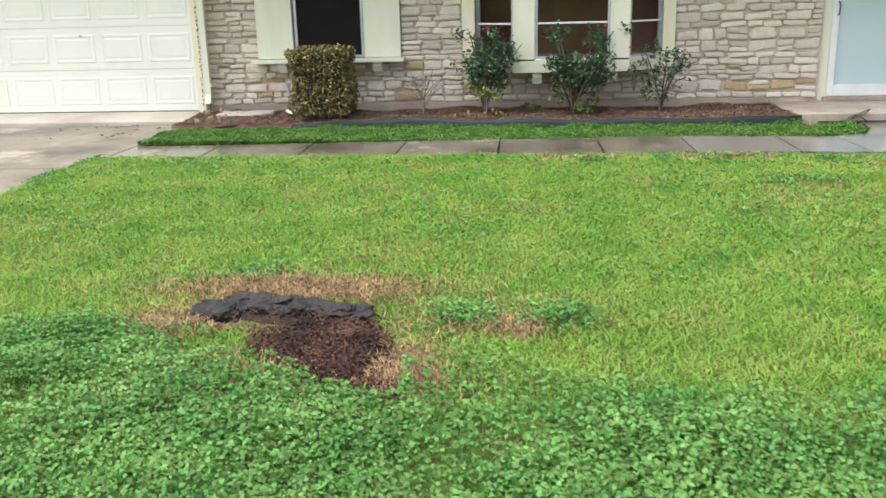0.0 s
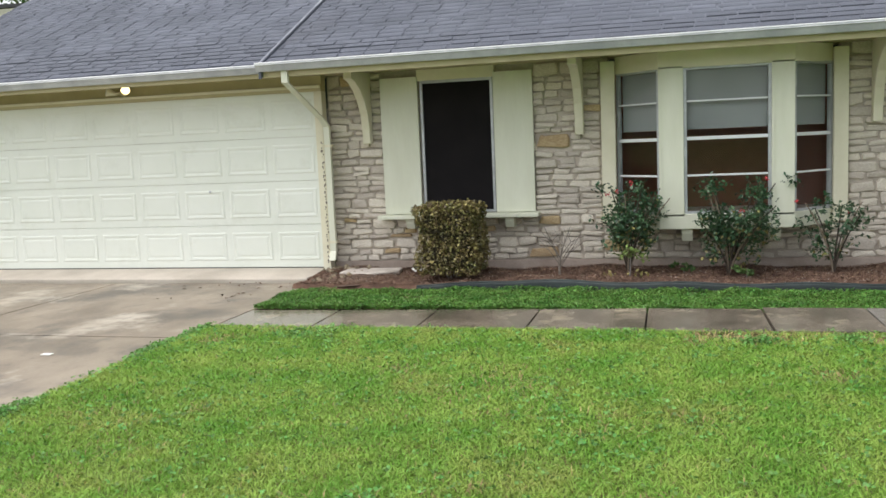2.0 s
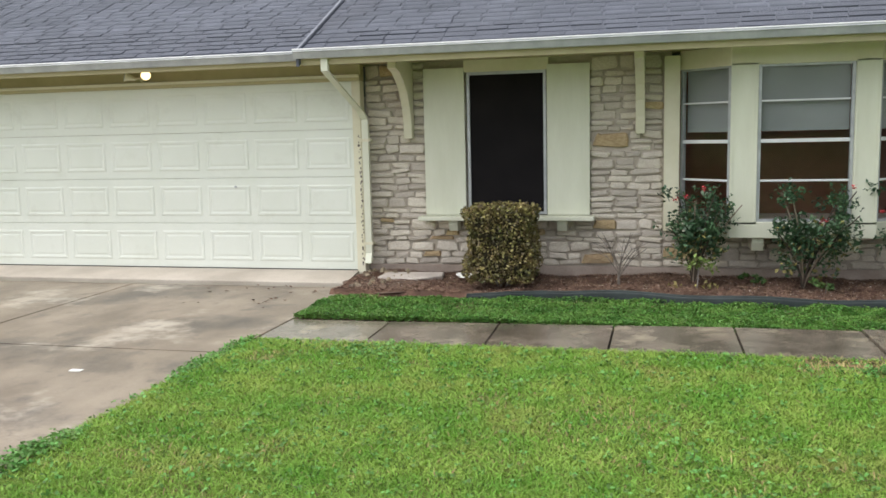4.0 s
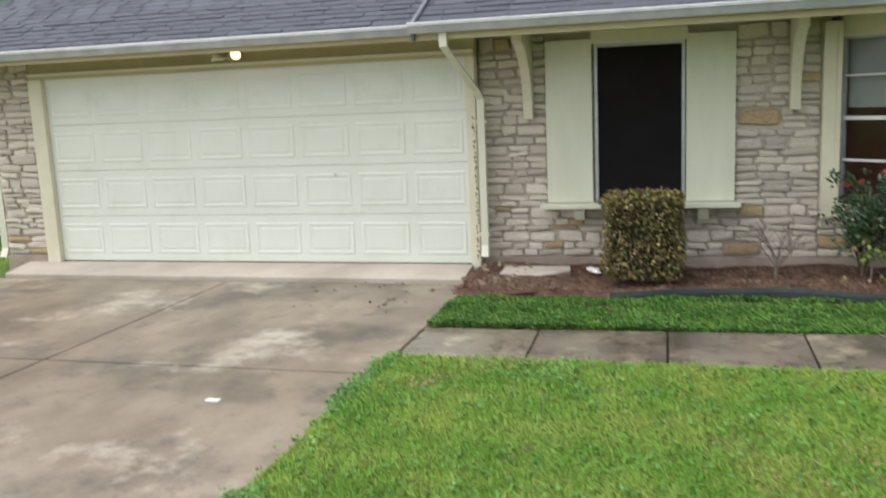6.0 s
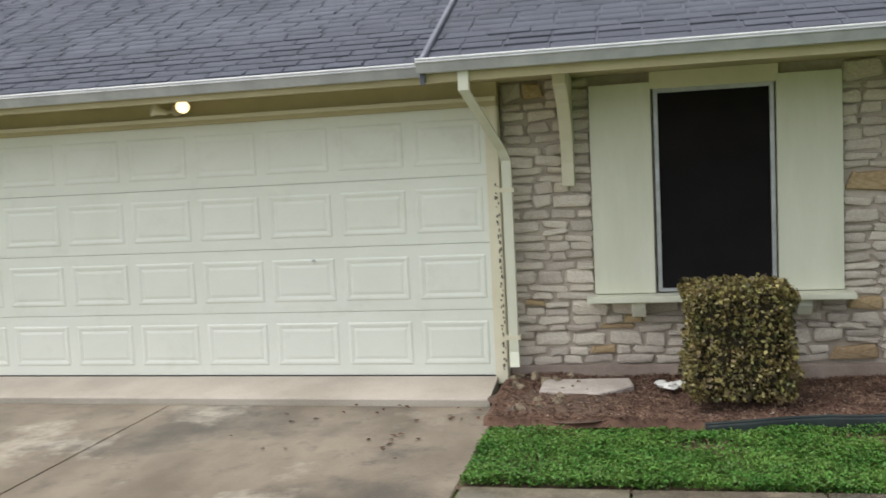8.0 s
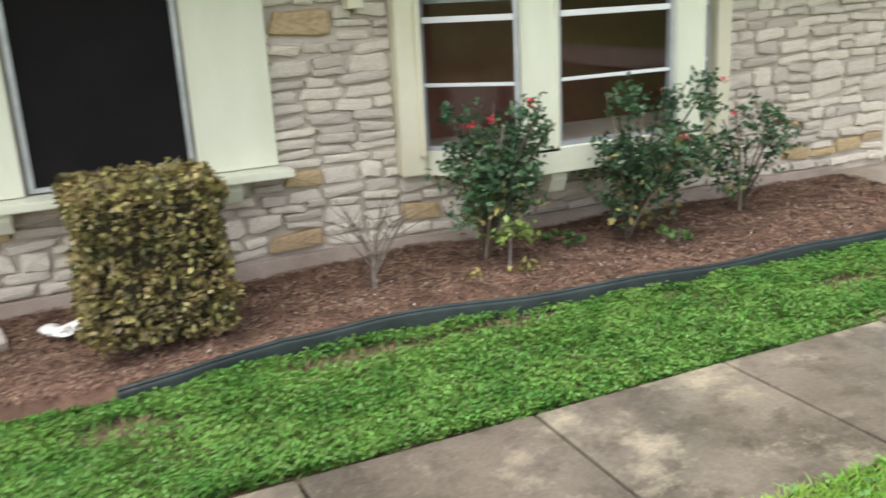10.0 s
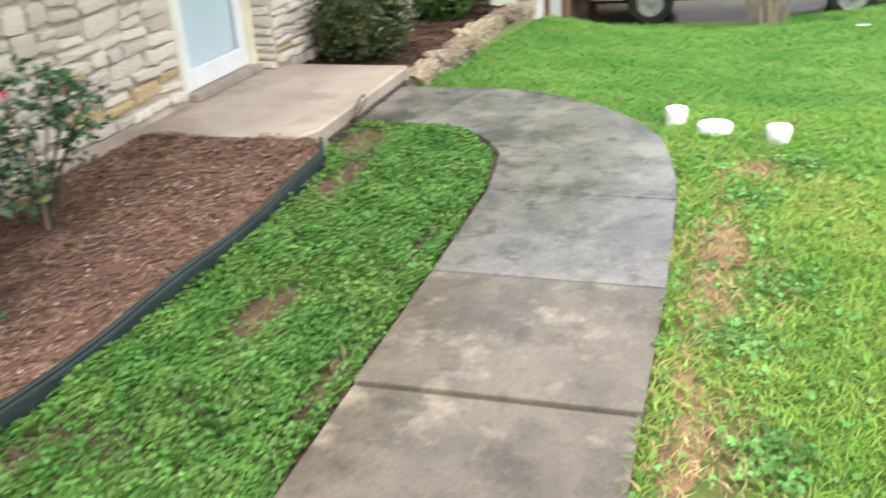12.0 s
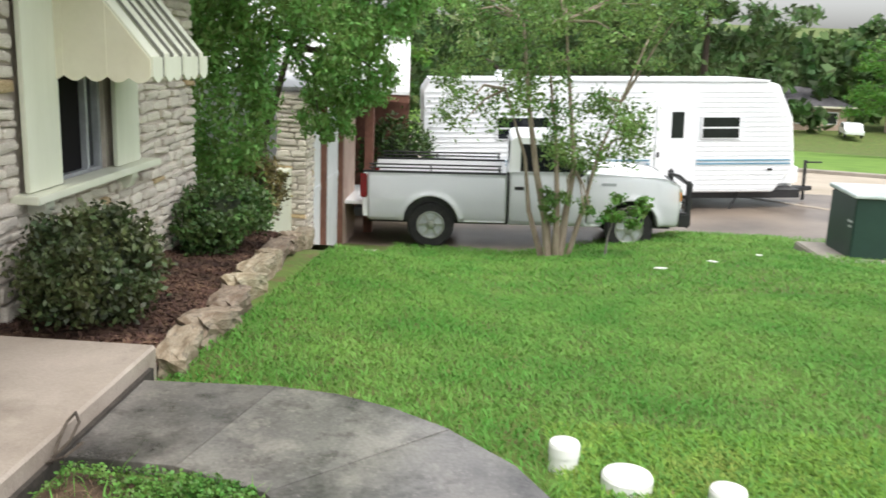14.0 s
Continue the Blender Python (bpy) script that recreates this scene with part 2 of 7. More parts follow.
PVC = mat("white_pvc", (0.80, 0.80, 0.76), (0.86, 0.86, 0.82), 5, 0.45, 0.05, 40, fine=0.06)
POST = mat("weathered_post", (0.16, 0.11, 0.08), (0.26, 0.19, 0.14), 12, 0.9, 0.3, 40, stretch=(1, 1, 0.2))
BLUEPAINT = mat("blue_car_paint", (0.03, 0.10, 0.24), (0.05, 0.14, 0.30), 1, 0.25, 0, 20)
TANBRICK = mat("far_tan_brick", (0.42, 0.30, 0.24), (0.52, 0.40, 0.32), 3, 0.9, 0.2, 40)
FARROOF = mat("far_grey_roof", (0.09, 0.085, 0.09), (0.13, 0.125, 0.13), 2, 0.9, 0.2, 40)
CURB = mat("curb_concrete", (0.30, 0.27, 0.23), (0.40, 0.36, 0.31), 2, 0.9, 0.2, 60)


# ---- builders ----
def link(name, bm, material, parent=None, label=""):
    me = bpy.data.meshes.new(name)
    bm.to_mesh(me)
    bm.free()
    me.materials.append(material)
    ob = new(name, me)
    ob.parent = parent
    if label:
        ob["label"] = label
    return ob


def part(name, bm, material, parent, label=""):
    return link(name, bm, material, parent, label)


def thing(name, label, category, group="", kind=""):
    return tagged(new(name), label, category, group, kind)


def smooth(ob):
    for f in ob.data.polygons:
        f.use_smooth = True
    return ob


def box(x0, x1, y0, y1, z0, z1, bevel=0.0, bm=None):
    bm = bm or bmesh.new()
    m = Matrix.LocRotScale(((x0 + x1) / 2, (y0 + y1) / 2, (z0 + z1) / 2), None, (abs(x1 - x0), abs(y1 - y0), abs(z1 - z0)))
    made = bmesh.ops.create_cube(bm, size=1, matrix=m)
    if bevel:
        edges = {e for v in made["verts"] for e in v.link_edges}
        bmesh.ops.bevel(bm, geom=list(edges), offset=bevel, segments=2, affect="EDGES", clamp_overlap=True)
    return bm


def prism(points, axis, a, b, bm=None, bevel=0.0):
    """A flat outline pushed along an axis from a to b. Outline pairs run in the two other axes, in x, y, z order."""
    bm = bm or bmesh.new()
    def at(p, v):
        q = list(p)
        q.insert("xyz".index(axis), v)
        return q
    lo = [bm.verts.new(at(p, a)) for p in points]
    hi = [bm.verts.new(at(p, b)) for p in points]
    n = len(points)
    faces = [bm.faces.new(lo[::-1]), bm.faces.new(hi)] + [bm.faces.new((lo[i], lo[(i + 1) % n], hi[(i + 1) % n], hi[i])) for i in range(n)]
    bmesh.ops.recalc_face_normals(bm, faces=faces)
    if bevel:
        bmesh.ops.bevel(bm, geom=[e for e in bm.edges], offset=bevel, segments=1, affect="EDGES", clamp_overlap=True)
    return bm


def tube(points, radii, sides=8, bm=None, cap=True):
    """A round bar along points; radii: one, or one for each point."""
    bm = bm or bmesh.new()
    pts = [Vector(p) for p in points]
    if not hasattr(radii, "__len__"):
        radii = [radii] * len(pts)
    rings = []
    for i, p in enumerate(pts):
        d = (pts[min(i + 1, len(pts) - 1)] - pts[max(i - 1, 0)]).normalized()
        u = d.orthogonal().normalized() if i == 0 else (u - d * u.dot(d)).normalized()
        v = d.cross(u)
        rings.append([bm.verts.new(p + radii[i] * (math.cos(2 * math.pi * k / sides) * u + math.sin(2 * math.pi * k / sides) * v)) for k in range(sides)])
    for r, s in zip(rings, rings[1:]):
        for k in range(sides):
            bm.faces.new((r[k], r[(k + 1) % sides], s[(k + 1) % sides], s[k]))
    if cap:
        bm.faces.new(rings[0][::-1]), bm.faces.new(rings[-1])
    return bm


def lathe(profile, sides=24, bm=None, m=None):
    """Turns (radius, height) pairs round z."""
    bm = bm or bmesh.new()
    m = m or Matrix()
    rings = [[bm.verts.new(m @ Vector((r * math.cos(2 * math.pi * k / sides), r * math.sin(2 * math.pi * k / sides), z))) for k in range(sides)] for r, z in profile]
    for r, s in zip(rings, rings[1:]):
        for k in range(sides):
            bm.faces.new((r[k], r[(k + 1) % sides], s[(k + 1) % sides], s[k]))
    bm.faces.new(rings[0][::-1]), bm.faces.new(rings[-1])
    return bm


def np_mesh(name, verts, faces, material, parent=None, label=""):
    """One mesh from arrays: verts n x 3, faces m x 3 or m x 4."""
    me = bpy.data.meshes.new(name)
    verts, faces = np.asarray(verts, np.float32), np.asarray(faces, np.int32)
    k = faces.shape[1]
    me.vertices.add(len(verts)), me.loops.add(faces.size), me.polygons.add(len(faces))
    me.vertices.foreach_set("co", verts.ravel())
    me.loops.foreach_set("vertex_index", faces.ravel())
    me.polygons.foreach_set("loop_start", np.arange(0, faces.size, k, dtype=np.int32))
    me.update(calc_edges=True)
    me.materials.append(material)
    ob = new(name, me)
    ob.parent = parent
    if label:
        ob["label"] = label
    return ob


def leaf_mesh(name, centres, length, width, material, parent=None, label="", flat=0.0, droop=0.0, seed=1, out=None):
    """Many small pointed leaves, each a folded pair of triangles; flat: how level they lie; out: outward ways that they face."""
    rng = np.random.default_rng(seed)
    c = np.asarray(centres, float)
    n = len(c)
    d = rng.normal(size=(n, 3))
    d[:, 2] = d[:, 2] * (1 - flat) - droop
    if out is not None:
        d += 0.8 * np.asarray(out)
    d /= np.linalg.norm(d, axis=1)[:, None] + 1e-9
    up = rng.normal(size=(n, 3)) * (1 - flat) + np.array((0, 0, 0.4 + 2 * flat))
    s = np.cross(d, up)
    s /= np.linalg.norm(s, axis=1)[:, None] + 1e-9
    k = np.cross(s, d)
    size = rng.uniform(0.65, 1.3, n)[:, None]
    L, W = length * size, width * size
    v = np.stack([c - d * L * 0.5, c + s * W * 0.5 + k * W * 0.12, c + d * L * 0.5 - k * L * 0.1, c - s * W * 0.5 + k * W * 0.12], 1).reshape(-1, 3)
    return np_mesh(name, v, np.arange(4 * n).reshape(n, 4), material, parent, label)


def ground_z(x, y):
    """Height of the land: level by the walk, falling towards +x, a driveway hollow there, a terrace at -x."""
    x, y = np.asarray(x, float), np.asarray(y, float)
    s = 0.135 + 0.037 * np.clip((y - 6) / 3, 0, 1)
    u = np.maximum(x - 3.0, 0)
    fall = -0.925 * s * (u - 1.2 * (1 - np.exp(-u / 1.2)))
    fall = fall * (1 - 0.5 * np.clip((y - 9.4) / 1.6, 0, 1) * np.clip((12.2 - x) / 3.4, 0, 1))
    yard = -1.86 + 0.04 * np.clip(10.4 - y, -3, 9) - 0.03 * np.clip(x - 15.5, 0, 10)
    far = np.where(x > 23, -0.075 * np.minimum(x - 23, 60) + 0.05 * np.maximum(x - 75, 0), 0)
    z = np.where(x > 9, np.maximum(fall, yard) + far, fall)
    rise = np.clip((-11.45 - x) / 0.12, 0, 1) * 0.74 + 0.06 * np.clip(-12 - x, 0, 12)
    swell = 0.045 * np.clip((y - 5.8) / 2.2, 0, 1) * np.clip((9.06 - y) / 0.03, 0, 1) * np.clip((3.4 - x) / 1.4, 0, 1) * np.clip((x + 3.74) / 0.2, 0, 1)
    return z + swell + np.where(y > 11.0, rise, rise * np.clip((y - 2) / 9, 0, 1))

# ---- ground ----
def lines(*spans):
    out = []
    for a, b, step in spans:
        out += list(np.arange(a, b, step))
    return np.array(out + [spans[-1][1]])


def sheet(name, xs, ys, lift, material, parent=None, fn=ground_z):
    gx, gy = np.meshgrid(xs, ys)
    v = np.stack([gx, gy, fn(gx, gy) + lift], -1).reshape(-1, 3)
    w = len(xs)
    i = (np.arange(len(ys) - 1)[:, None] * w + np.arange(w - 1)[None]).ravel()
    return smooth(np_mesh(name, v, np.stack([i, i + 1, i + 1 + w, i + w], 1), material, parent))


tagged(sheet("ground", lines((-600, -60, 60), (-60, -14, 4), (-14, -10.8, 0.12), (-10.8, -3.8, 0.7), (-3.8, -3.5, 0.1), (-3.5, 4, 0.5), (4, 24, 0.4), (24, 100, 4), (100, 900, 80)),
             lines((-600, -60, 60), (-60, 0, 4), (0, 9.0, 0.3), (9.0, 9.08, 0.02), (9.1, 16, 0.6), (16, 60, 4), (60, 600, 60)), -0.07, TURF),
       "lawn ground of thatch and soil sloping downhill", "ground", kind="structure")

# driveway: four slabs and the raised apron before the garage
driveway = tagged(link("driveway", box(-9.28, -3.72, -30, 11.52, -0.2, -0.07), GAP), "wet stained concrete driveway with dark joints", "driveway", kind="structure")
for x0, x1 in ((-9.3, -6.2535), (-6.2465, -3.7)):
    for y0, y1 in ((8.753, 11.5), (4.6, 8.747), (0.4, 4.594), (-30, 0.394)):
        part("slab", box(x0, x1, y0, y1, -0.16, -0.048, 0.006), DRIVE, driveway)
apron = tagged(link("garage_apron", prism([(11.54, -0.15), (12.05, -0.15), (12.05, 0.06), (11.95, 0.055), (11.55, -0.002), (11.54, -0.012)], "x", -9.02, -3.78), APRON),
               "pale concrete ramp before the garage door", "ramp", kind="structure")

# front walk: straight slabs, then a bend to the porch
walkway = thing("walkway", "wet grey-brown concrete front walk with stains", "walkway", kind="structure")
inner = [(-3.68, 9.91), (-2.79, 9.91), (-1.86, 9.91), (-0.94, 9.90), (-0.04, 9.90), (0.86, 9.90), (1.63, 9.90), (2.50, 9.915), (3.05, 10.0), (3.41, 10.23), (3.57, 10.6), (3.60, 11.03)]
outer = [(-3.68, 9.05), (-2.77, 9.05), (-1.84, 9.04), (-0.94, 9.04), (-0.03, 9.03), (0.88, 9.03), (1.64, 9.03), (2.50, 9.06), (3.09, 9.13), (4.05, 9.62), (4.41, 10.42), (4.39, 11.05)]
mids = {8: [(3.42, 9.20), (3.76, 9.36)], 9: [(4.24, 9.88), (4.36, 10.14)], 7: [(2.8, 9.085)]}
inmid = {8: [(3.26, 10.11)], 9: [(3.49, 10.42)], 7: [(2.85, 9.965)]}
for i in range(11):
    z = 0.012 if i >= 5 else 0.0
    o = [outer[i]] + mids.get(i, []) + [outer[i + 1]]
    n = [inner[i]] + inmid.get(i, []) + [inner[i + 1]]
    ring = o + n[::-1]
    cx, cy = sum(p[0] for p in ring) / len(ring), sum(p[1] for p in ring) / len(ring)
    ring = [(cx + (x - cx) * 0.984, cy + (y - cy) * 0.996) for x, y in ring]
    bm = bmesh.new()
    drop = lambda x: -0.045 * max(0, min(1, (x - 2.2) / 1.5)) - 0.042 * max(0, min(1, -x / 3.2)) + z
    lo, mid_, hi = [[bm.verts.new((cx + (x - cx) * k, cy + (y - cy) * k, drop(x) + h)) for x, y in ring] for k, h in ((1, -0.12), (1, -0.004), (0.996, 0.0))]
    for a, b in ((lo, mid_), (mid_, hi)):
        for k in range(len(ring)):
            bm.faces.new((a[k], a[(k + 1) % len(ring)], b[(k + 1) % len(ring)], b[k]))
    bm.faces.new(hi)
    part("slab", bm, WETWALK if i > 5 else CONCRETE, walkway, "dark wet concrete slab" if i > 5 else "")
bm = bmesh.new()
vs = [[bm.verts.new((x, y, -0.05 - 0.02 * max(0, min(1, (x - 2.2) / 1.5)) - 0.03 * max(0, min(1, -x / 3.2)))) for x, y in s] for s in (outer, inner)]
for i in range(11):
    bm.faces.new((vs[0][i], vs[0][i + 1], vs[1][i + 1], vs[1][i]))
part("joint_bed", bm, GAP, walkway, "dark soil in the joints")

# porch slab
porch = tagged(link("porch_slab", prism([(2.95, 12.2), (2.97, 11.12), (3.12, 11.05), (4.6, 11.05), (4.62, 12.2)], "z", -0.2, 0.062, bevel=0.012), PORCH),
               "low buff concrete porch slab at the front door", "porch", kind="structure")

part("dirt_joint", box(3.2, 4.5, 11.028, 11.052, -0.12, -0.018), GAP, porch, "dirt packed against the slab foot")

# mulch bed in front of the wall, held by plastic edging
def bed_z(x, y):
    x, y = np.asarray(x, float), np.asarray(y, float)
    return 0.03 + 0.02 * np.sin(3.1 * x + 1.3 * y) * np.sin(2.3 * y + x) + 0.012 * np.sin(9 * x) * np.sin(8 * y)


edge = [(-2.35, 10.90), (-2.08, 10.92), (-1.62, 11.02), (-1.17, 11.03), (-0.57, 10.97), (0.1, 10.87), (0.75, 10.84), (1.54, 10.81), (2.3, 10.84), (2.76, 10.88), (3.02, 11.0)]
def edge_y(x):
    return np.interp(x, [-3.7] + [p[0] for p in edge], [10.9] + [p[1] for p in edge])


xs, ts = np.linspace(-3.72, 3.03, 110), np.linspace(0, 1, 26)
gx = np.repeat(xs[None], 26, 0)
gy = edge_y(gx) * (1 - ts[:, None]) + 12.16 * ts[:, None]
v = np.stack([gx, gy, bed_z(gx, gy) - 0.05 * (ts[:, None] < 0.03)], -1).reshape(-1, 3)
i = (np.arange(25)[:, None] * 110 + np.arange(109)[None]).ravel()
bed = tagged(smooth(np_mesh("mulch_bed", v, np.stack([i, i + 1, i + 111, i + 110], 1), MULCH)), "reddish brown wood mulch flower bed", "flower bed", kind="structure")
bm = bmesh.new()
fine = [(x, float(np.interp(x, [p[0] for p in edge], [p[1] for p in edge]))) for x in np.linspace(-2.35, 3.02, 60)]
rows = []
for k, (x, y) in enumerate(fine):
    h = 0.05 + 0.01 * math.sin(k * 0.5)
    if k < 8:
        h *= 0.35 + 0.08 * k
    rows.append([bm.verts.new((x, y + dy, dz)) for dy, dz in ((-0.012, -0.06), (-0.014, h - 0.02), (-0.008, h), (0.008, h), (0.014, h - 0.02), (0.012, -0.06))])
for a, b in zip(rows, rows[1:]):
    for k in range(5):
        bm.faces.new((a[k], b[k], b[k + 1], a[k + 1]))
bm.faces.new(rows[0]), bm.faces.new(rows[-1][::-1])
edging = thing("garden_edging", "dark plastic garden edging strip along the mulch bed", "garden edging")
smooth(part("strip", bm, EDGING, edging))
smooth(part("top_bead", tube([(x, y, (0.05 + 0.01 * math.sin(k * 0.5)) * (0.35 + 0.08 * k if k < 8 else 1)) for k, (x, y) in enumerate(fine)], 0.011, 8), EDGING, edging, "rounded bead along the top"))

# raised bed at the far end of the house
def border_y(x):
    return 11.06 + 0.085 * np.maximum(0, np.asarray(x, float) - 5)


def bed2_z(x, y):
    x, y = np.asarray(x, float), np.asarray(y, float)
    return ground_z(x, 11.0) + 0.05 * np.clip((x - 4.8) / 0.8, 0, 1) * np.clip((y - border_y(x)) / 0.1, 0, 1) + 0.09 * np.maximum(y - border_y(x), 0) + 0.02 * np.sin(5 * x) * np.sin(6 * y)


gx = np.repeat(np.linspace(4.62, 10.0, 50)[None], 12, 0)
gy = border_y(gx) + (12.02 - border_y(gx)) * np.linspace(0, 1, 12)[:, None]
v = np.stack([gx, gy, bed2_z(gx, gy)], -1).reshape(-1, 3)
i = (np.arange(11)[:, None] * 50 + np.arange(49)[None]).ravel()
tagged(smooth(np_mesh("raised_bed", v, np.stack([i, i + 1, i + 51, i + 50], 1), MULCH)), "sloping bed of dark bark mulch behind rough stones", "flower bed", kind="structure")

# ---- house walls ----
def rock(seed):
    """A rough ledge stone, 1 wide, 1 high, 1 deep, its face at y = 0."""
    rng = random.Random(seed)
    n = 11
    ring = []
    for k in range(n):
        a = 2 * math.pi * (k + rng.uniform(-0.25, 0.25)) / n
        c, s = math.cos(a), math.sin(a)
        p = 0.36
        ring.append((0.5 * math.copysign(abs(c) ** p, c) * rng.uniform(0.84, 1.03), 0.5 * math.copysign(abs(s) ** p, s) * rng.uniform(0.66, 1.06)))
    bm = bmesh.new()
    loops = []
    for k, y in ((1.0, 1.0), (1.0, 0.30), (0.88, 0.05)):
        loops.append([bm.verts.new((x * (k if k == 1 else k + 0.05 * rng.random()), y + (rng.uniform(0, 0.12) if y < 0.1 else 0), z * k)) for x, z in ring])
    for a, b in zip(loops, loops[1:]):
        for i in range(n):
            bm.faces.new((a[i], a[(i + 1) % n], b[(i + 1) % n], b[i]))
    mid = bm.verts.new((rng.uniform(-0.1, 0.1), 0, rng.uniform(-0.1, 0.1)))
    for i in range(n):
        bm.faces.new((loops[2][i], loops[2][(i + 1) % n], mid))
    bmesh.ops.recalc_face_normals(bm, faces=bm.faces[:])
    me = bpy.data.meshes.new("stone")
    bm.to_mesh(me)
    bm.free()
    me.materials.append(TANSTONE if seed == 5 else STONE)
    return me


ROCKS = [rock(k) for k in range(34)]


def lay(wall, x0, x1, z0, z1, y, holes=(), seed=1, turn=0.0, at=None, coarse=1.0):
    """Lays ledge stones in uneven courses over a wall face, leaving out the openings."""
    rng = random.Random(seed)
    z = z0
    while z < z1 - 0.02:
        h = min(rng.choice((0.05, 0.055, 0.06, 0.07, 0.075, 0.09, 0.115)) * coarse, z1 - z)
        if z1 - z - h < 0.04:
            h = z1 - z
        cuts = [(x0, x1)]
        for a, b, c, d in holes:
            if z + h > c + 0.01 and z < d - 0.01:
                cuts = [q for p, r in cuts for q in ((p, min(r, a)), (max(p, b), r)) if q[1] - q[0] > 0.03]
        for p, r in cuts:
            x = p
            while x < r - 0.01:
                w = min(rng.uniform(0.11, 0.31) * coarse ** 0.5, r - x)
                if r - x - w < 0.09:
                    w = r - x
                pieces = [(z, h)]
                if h > 0.09 and w < 0.26 and rng.random() < 0.5:
                    k = rng.uniform(0.4, 0.6)
                    pieces = [(z, h * k), (z + h * k, h * (1 - k))]
                for zz, hh in pieces:
                    ob = new("stone", ROCKS[rng.randrange(34)])
                    d = rng.uniform(0.022, 0.05)
                    m = pose(x + w / 2, y - d, zz + hh / 2 + rng.uniform(-0.008, 0.008), rng.uniform(-5, 9), rng.uniform(-6, 6), 0)
                    if at is not None:
                        m = at @ m
                    ob.matrix_world = m @ Matrix.Diagonal(((w - rng.uniform(-0.008, 0.012)) * rng.choice((-1, 1)), d + 0.02, hh * rng.uniform(0.9, 1.12) - 0.004, 1))
                    ob.parent = wall
                x += w
        z += h


def walls(name, boxes, label):
    bm = bmesh.new()
    for b in boxes:
        box(*b, bm=bm)
    return tagged(link(name, bm, MORTAR), label, "wall", kind="structure")


TOP = 2.30
wall_1 = walls("wall_1", [(-9.31, -8.76, 12.0, 12.25, 0.0, TOP)], "pale ledgestone pier beside the garage door")
wall_2 = walls("wall_2", [(-3.70, -2.58, 12.15, 12.35, -0.1, TOP), (-2.58, -1.74, 12.15, 12.35, -0.1, 0.62), (-1.74, -0.50, 12.15, 12.35, -0.1, TOP), (-2.58, -1.74, 12.15, 12.35, 2.14, TOP)],
               "cream ledgestone front wall round the screened window")
wall_3 = walls("wall_3", [(-0.50, 1.80, 12.15, 12.35, -0.1, 0.50), (1.80, 3.50, 12.15, 12.35, -0.1, TOP), (3.50, 4.46, 12.2, 12.35, 2.13, TOP)], "cream ledgestone front wall between bay window and door")
wall_4 = walls("wall_4", [(4.46, 5.54, 12.0, 12.3, -0.4, TOP), (5.54, 6.30, 12.0, 12.3, -0.4, 0.64), (6.30, 8.0, 12.0, 12.3, -0.7, TOP), (5.54, 6.30, 12.0, 12.3, 2.05, TOP), (7.8, 8.0, 12.3, 18, -0.7, TOP)],
               "cream ledgestone wall beyond the front door")
part("footing", box(-3.70, 2.95, 12.10, 12.15, -0.1, 0.115, 0.01), FOOTING, wall_3, "stained concrete footing")
part("footing", box(-9.33, -8.77, 11.955, 12.0, -0.1, 0.13, 0.01), FOOTING, wall_1, "stained concrete footing")
part("wall_body", box(-9.31, -9.1, 12.25, 18, -0.1, TOP), MORTAR, wall_1)

FLAKED = mat("bare_weathered_wood", (0.10, 0.085, 0.07), (0.22, 0.19, 0.16), 20, 0.9, 0.3, 60)
# garage surround
garage_frame = thing("garage_door_frame", "cream painted wooden garage door frame", "door frame", kind="structure")
part("jamb", box(-8.76, -8.585, 11.93, 12.1, 0.0, 2.09, 0.006), CREAM, garage_frame)
part("jamb", box(-3.795, -3.70, 11.965, 12.1, 0.0, 2.09, 0.006), CREAM, garage_frame)
part("header", box(-8.76, -3.70, 11.95, 12.1, 2.09, 2.15, 0.006), TRIMSHADED, garage_frame)
part("stop", box(-8.76, -3.70, 11.92, 11.95, 2.125, 2.155, 0.004), CREAM, garage_frame)
part("frieze", box(-8.76, -3.70, 11.98, 12.1, 2.15, 2.31), TRIMSHADED, garage_frame)

# flaked paint along the weathered jamb
rr = random.Random(15)
for k in range(46):
    z = 0.10 + 1.45 * k / 46 + rr.uniform(-0.02, 0.02)
    w, h = rr.uniform(0.004, 0.011), rr.uniform(0.006, 0.022)
    x = -3.722 + rr.uniform(-0.012, 0.014)
    pts = [(x + w * rr.uniform(0.6, 1.2) * math.cos(a), z + h * rr.uniform(0.5, 1.2) * math.sin(a)) for a in (0.2, 1.2, 2.2, 3.3, 4.2, 5.3)]
    part("paint_flake", prism(pts, "y", 11.9625, 11.966), FLAKED, garage_frame, "bare dark wood where paint flaked")

# garage door: four sections with eight raised panels each
garage_door = thing("garage_door", "closed off-white sectional garage door with raised panels", "garage door")
